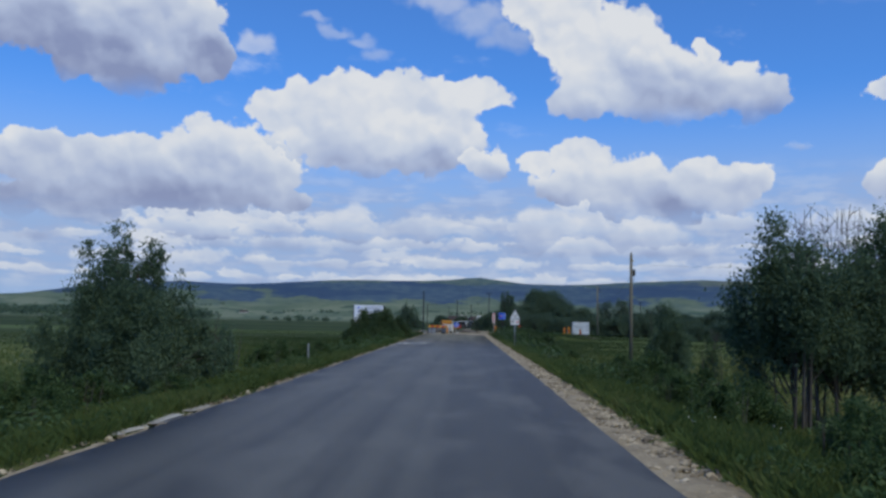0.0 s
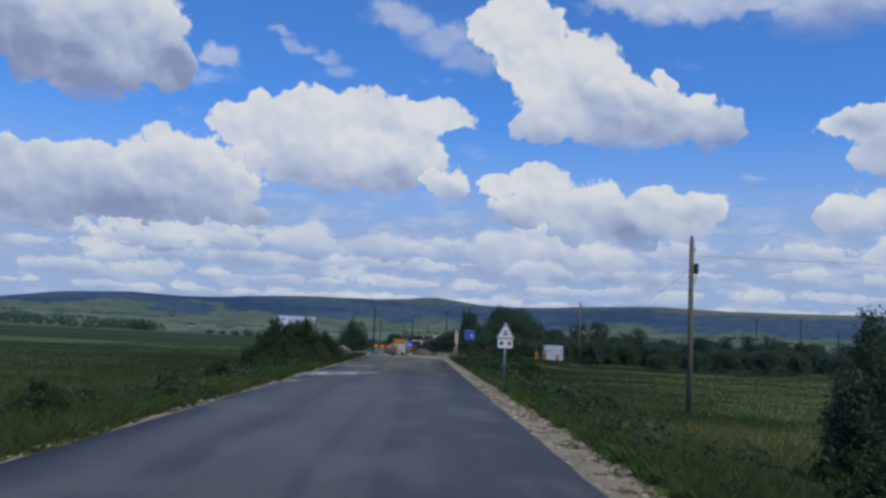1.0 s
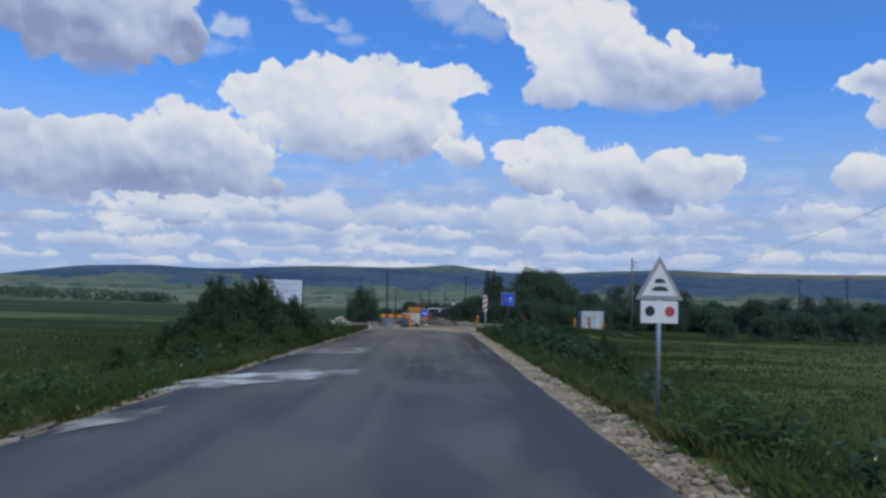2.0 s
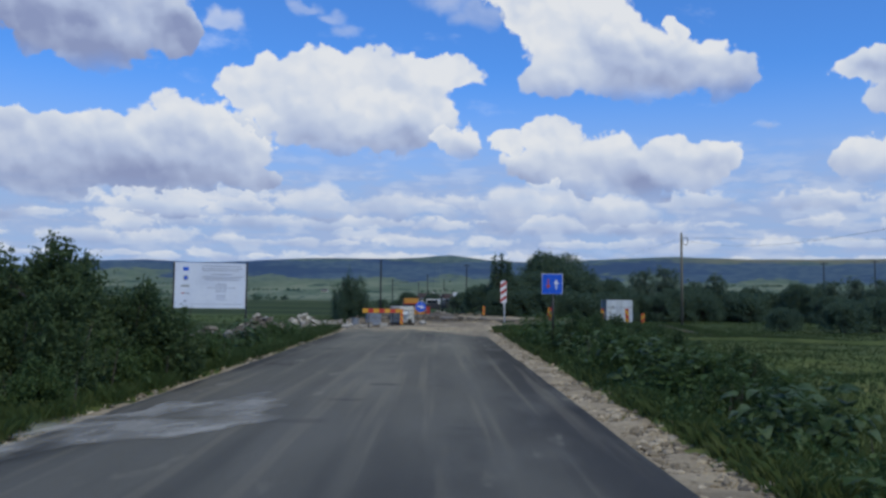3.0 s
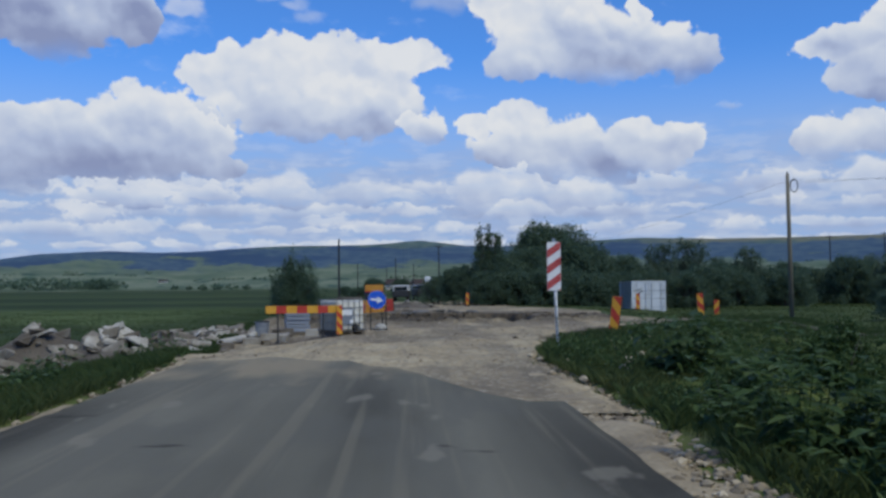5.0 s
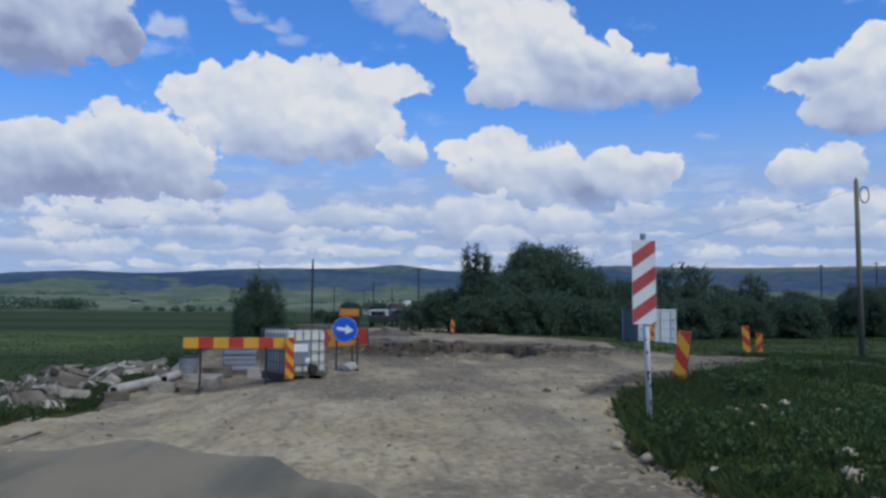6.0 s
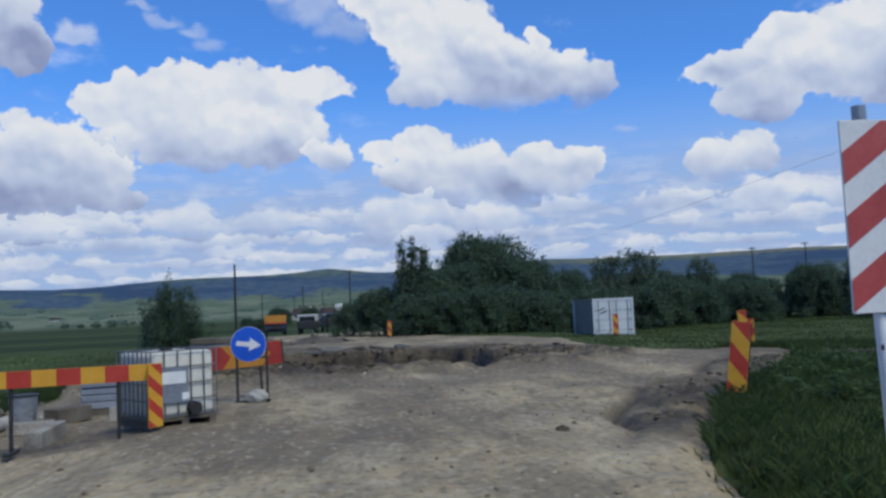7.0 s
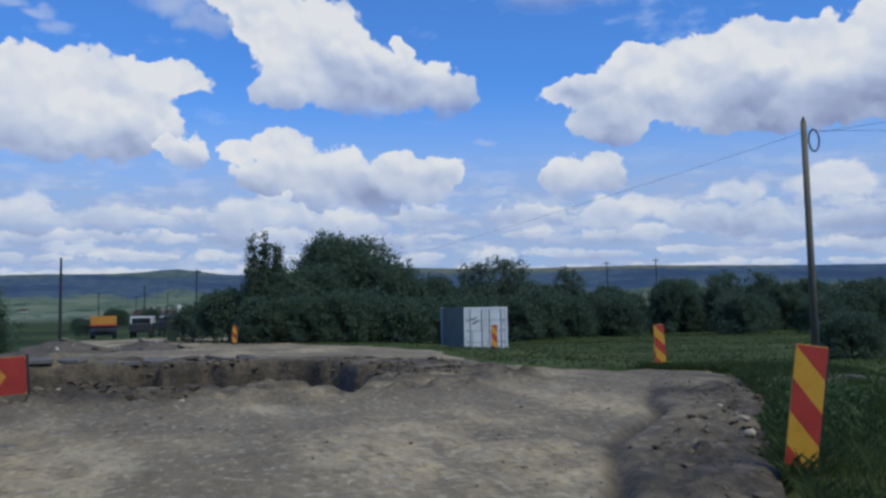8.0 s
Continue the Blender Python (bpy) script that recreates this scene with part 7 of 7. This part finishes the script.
def build_poles():
    """Timber line poles with their wires."""
    g1, g2 = ground_at(9.56, 50.7), ground_at(17.07, 110.6)
    root = empty("utility_pole", 9.56, 50.7, 0.0)
    part("shaft", tube(bmesh.new(), (-0.02, 0, g1 - 0.4), (0.0, 0, 5.30), 0.108, 0.078, 12), M_POLE, root, smooth=True)
    part("pointed_top", tube(bmesh.new(), (0, 0, 5.30), (0, 0, 5.47), 0.078, 0.025, 12), M_POLE, root)
    b = part("junction_box", box(bmesh.new(), 0.15, -0.05, 4.30, 0.13, 0.15, 0.36, 0.02), M_BLACK, root, "dark junction box")
    part("bracket", box(bmesh.new(), 0.07, -0.03, 4.46, 0.16, 0.04, 0.04), M_STEEL, root)
    part("loose_wire", cable((0.15, -0.05, 4.12), (0.10, -0.03, 3.75), 0.12, 0.012, 6), M_RUBBER, b)
    part("insulator", tube(bmesh.new(), (0.12, 0, 4.9), (0.12, 0, 5.05), 0.035, seg=8), M_WHITE, root)
    tagged(root, "weathered timber pole with a dark box near its top", "utility pole", "poles of the roadside line")
    root = empty("utility_pole", 17.07, 110.6, 0.0)
    part("shaft", tube(bmesh.new(), (0.05, 0, g2 - 0.4), (0, 0, 6.05), 0.105, 0.075, 12), M_POLE, root, smooth=True)
    part("pointed_top", tube(bmesh.new(), (0, 0, 6.05), (0, 0, 6.22), 0.075, 0.025, 12), M_POLE, root)
    bm = bmesh.new()
    k = 26
    for i in range(k):
        a, c = 6.2832 * i / k, 6.2832 * (i + 1) / k
        tube(bm, (0.27 + 0.17 * math.cos(a), -0.05, 5.60 + 0.29 * math.sin(a)), (0.27 + 0.17 * math.cos(c), -0.05, 5.60 + 0.29 * math.sin(c)), 0.022, seg=6)
    part("cable_coil", bm, M_RUBBER, root, "coil of black cable")
    tagged(root, "weathered timber pole with a coil of black cable", "utility pole", "poles of the roadside line")
    far = []
    for x, y, top, arm in ((-9.24, 192.3, 7.77, False), (7.5, 260, 10.0, True), (96.5, 260, 11.7, True), (109.3, 260, 12.4, True), (-2.6, 300, 8.4, False), (-14.5, 330, 7.5, False), (3.0, 380, 8.6, False), (-8, 430, 8.5, False), (62, 300, 9.0, True)):
        g = ground_at(x, y)
        root = empty("utility_pole", x, y, 0.0)
        part("shaft", tube(bmesh.new(), (0, 0, g - 0.4), (0, 0, top), 0.17, 0.12, 10), M_STEEL, root)
        if arm:
            part("cross_arm", box(bmesh.new(), 0, 0, top - 0.35, 1.7, 0.14, 0.16), M_STEEL, root)
        tagged(root, "distant dark line pole", "utility pole", "distant poles")
    for name, p, q, sag in (("overhead_wire", (9.7, 50.65, 4.45), (17.07, 110.6, 5.75), 1.5), ("overhead_wire", (9.65, 50.7, 4.75), (62.0, 34.0, 6.2), 0.9), ("overhead_wire", (17.1, 110.6, 5.85), (66.0, 86.0, 7.4), 1.0), ("overhead_wire", (17.05, 110.6, 5.8), (7.5, 260, 9.6), 3.0)):
        ob = part(name, cable(p, q, sag, 0.0045, 18), M_RUBBER)
        tagged(ob, "thin black overhead wire between the poles", "wire", "overhead wires")
    for x, y, top in ((62.0, 34.0, 6.4), (66.0, 86.0, 7.6)):
        root = empty("utility_pole", x, y, 0.0)
        part("shaft", tube(bmesh.new(), (0, 0, ground_at(x, y) - 0.4), (0, 0, top), 0.13, 0.09, 10), M_POLE, root)
        tagged(root, "weathered timber pole out in the meadow", "utility pole", "poles of the roadside line")


def wheel(parent, x, y, z, r, w):
    t = part("wheel", tube(bmesh.new(), (x - w / 2, y, z), (x + w / 2, y, z), r, seg=18), M_RUBBER, parent)
    part("rim", tube(bmesh.new(), (x - w / 2 - 0.01, y, z), (x + w / 2 + 0.01, y, z), r * 0.55, seg=14), M_GALV, t)


def build_vehicles():
    """A lorry with an orange tail board, and a white-roofed van, parked beyond the pit."""
    g = ground_at(-3.4, 168)
    root = empty("lorry", -3.4, 168, g, 3)
    part("chassis", box(bmesh.new(), 0, 2.6, 0.75, 1.0, 6.2, 0.25), M_STEEL, root)
    part("load_bed", box(bmesh.new(), 0, 2.05, 0.90, 2.1, 4.2, 1.15, 0.03), M_NAVY, root, "dark blue load bed")
    part("cab", box(bmesh.new(), 0, 5.2, 1.25, 2.1, 1.7, 1.3, 0.12), M_STEEL, root, "dark cab")
    part("tail_board", box(bmesh.new(), 0, -0.12, 1.50, 2.0, 0.06, 0.80, 0.01), M_ORANGE, root, "orange-yellow tail board")
    part("tail_band", box(bmesh.new(), 0, -0.16, 1.14, 2.0, 0.02, 0.12), M_RED, root)
    part("rear_bumper", box(bmesh.new(), 0, -0.1, 0.62, 2.0, 0.12, 0.16), M_STEEL, root)
    for x in (-0.85, 0.85):
        for y in (0.6, 1.7, 5.0):
            wheel(root, x, y, 0.48, 0.48, 0.3)
    tagged(root, "parked dark lorry with an orange-yellow tail board", "lorry")
    g = ground_at(-0.5, 167)
    root = empty("van", -0.5, 167, g, -4)
    part("body", box(bmesh.new(), 0, 2.2, 0.85, 1.75, 4.4, 0.75, 0.10), M_BLACK, root, "dark lower body")
    part("roof", box(bmesh.new(), 0, 2.4, 1.74, 1.70, 3.6, 0.14, 0.05), M_WHITE, root, "white roof")
    for x in (-0.8, 0.8):
        for y in (0.65, 2.2, 4.1):
            part("pillar", box(bmesh.new(), x, y, 1.45, 0.09, 0.10, 0.60, 0.01), M_WHITE, root)
    part("rear_window", box(bmesh.new(), 0, 0.62, 1.43, 1.5, 0.03, 0.46), M_GLASS, root)
    for x in (-0.78, 0.78):
        part("side_window", box(bmesh.new(), x, 2.4, 1.43, 0.03, 3.3, 0.46), M_GLASS, root)
    for x in (-0.75, 0.75):
        for y in (0.8, 3.6):
            wheel(root, x, y, 0.33, 0.33, 0.2)
    tagged(root, "parked dark van with a white roof", "van")
    g = ground_at(2.3, 170)
    root = empty("van", 2.3, 170, g, 10)
    part("body", box(bmesh.new(), 0, 2.0, 0.95, 1.8, 4.0, 0.9, 0.12), M_STEEL, root, "dark grey body")
    part("cabin", box(bmesh.new(), 0, 2.2, 1.55, 1.6, 2.6, 0.5, 0.12), M_GLASS, root, "dark glazed cabin")
    for x in (-0.78, 0.78):
        for y in (0.8, 3.2):
            wheel(root, x, y, 0.33, 0.33, 0.2)
    tagged(root, "parked dark grey car beyond the pit", "car")
    root = empty("site_notice", 3.1, 185, ground_at(3.1, 185), 0)
    part("post", box(bmesh.new(), 0, 0.05, 1.0, 0.08, 0.08, 2.2), M_STEEL, root)
    part("panel", box(bmesh.new(), 0, 0, 2.3, 0.75, 0.03, 1.35, 0.005), M_WHITE, root)
    tagged(root, "tall white blank sign panel on a post", "sign")


def make_house(x, y, rz, w, d, h, label):
    root = empty("house", x, y, ground_at(x, y) - 0.1, rz)
    part("wall", box(bmesh.new(), 0, 0, h / 2, w, d, h), M_PLASTER, root)
    bm = bmesh.new()
    a = [bm.verts.new(p) for p in ((-w / 2 - 0.4, -d / 2 - 0.4, h - 0.1), (w / 2 + 0.4, -d / 2 - 0.4, h - 0.1), (w / 2 + 0.4, d / 2 + 0.4, h - 0.1), (-w / 2 - 0.4, d / 2 + 0.4, h - 0.1), (-w / 2 + 0.6, 0, h + d * 0.30), (w / 2 - 0.6, 0, h + d * 0.30))]
    for f in ((0, 1, 5, 4), (2, 3, 4, 5), (1, 2, 5), (3, 0, 4), (3, 2, 1, 0)):
        bm.faces.new([a[i] for i in f])
    roof = part("roof", bm, M_TILE, root)
    part("chimney", box(bmesh.new(), w * 0.2, 0.3, h + d * 0.30, 0.5, 0.5, 1.2), M_PLASTER, roof)
    for k in range(3):
        win = part("window", box(bmesh.new(), -w * 0.32 + k * w * 0.32, -d / 2 - 0.02, h * 0.55, 1.0, 0.08, 1.2), M_WHITE, root)
        part("pane", box(bmesh.new(), -w * 0.32 + k * w * 0.32, -d / 2 - 0.07, h * 0.55, 0.8, 0.02, 1.0), M_GLASS, win)
    tagged(root, label, "house", "far houses")


def build_houses():
    for x, y, rz, w, d, h in ((-3, 380, -6, 9, 6, 2.2), (6, 390, 14, 8, 6, 2.2)):
        make_house(x, y, rz, w, d, h, "far low house with a dark tiled roof")
    for x, y, rz, w, d, h in ((-262, 990, 5, 9, 6, 1.8), (-128, 1010, 0, 7, 5, 1.8)):
        make_house(x, y, rz, w, d, h, "far pale farm building below the hills")


build_tank()
build_pipes_and_blocks()
build_container()
build_poles()
build_vehicles()
build_houses()
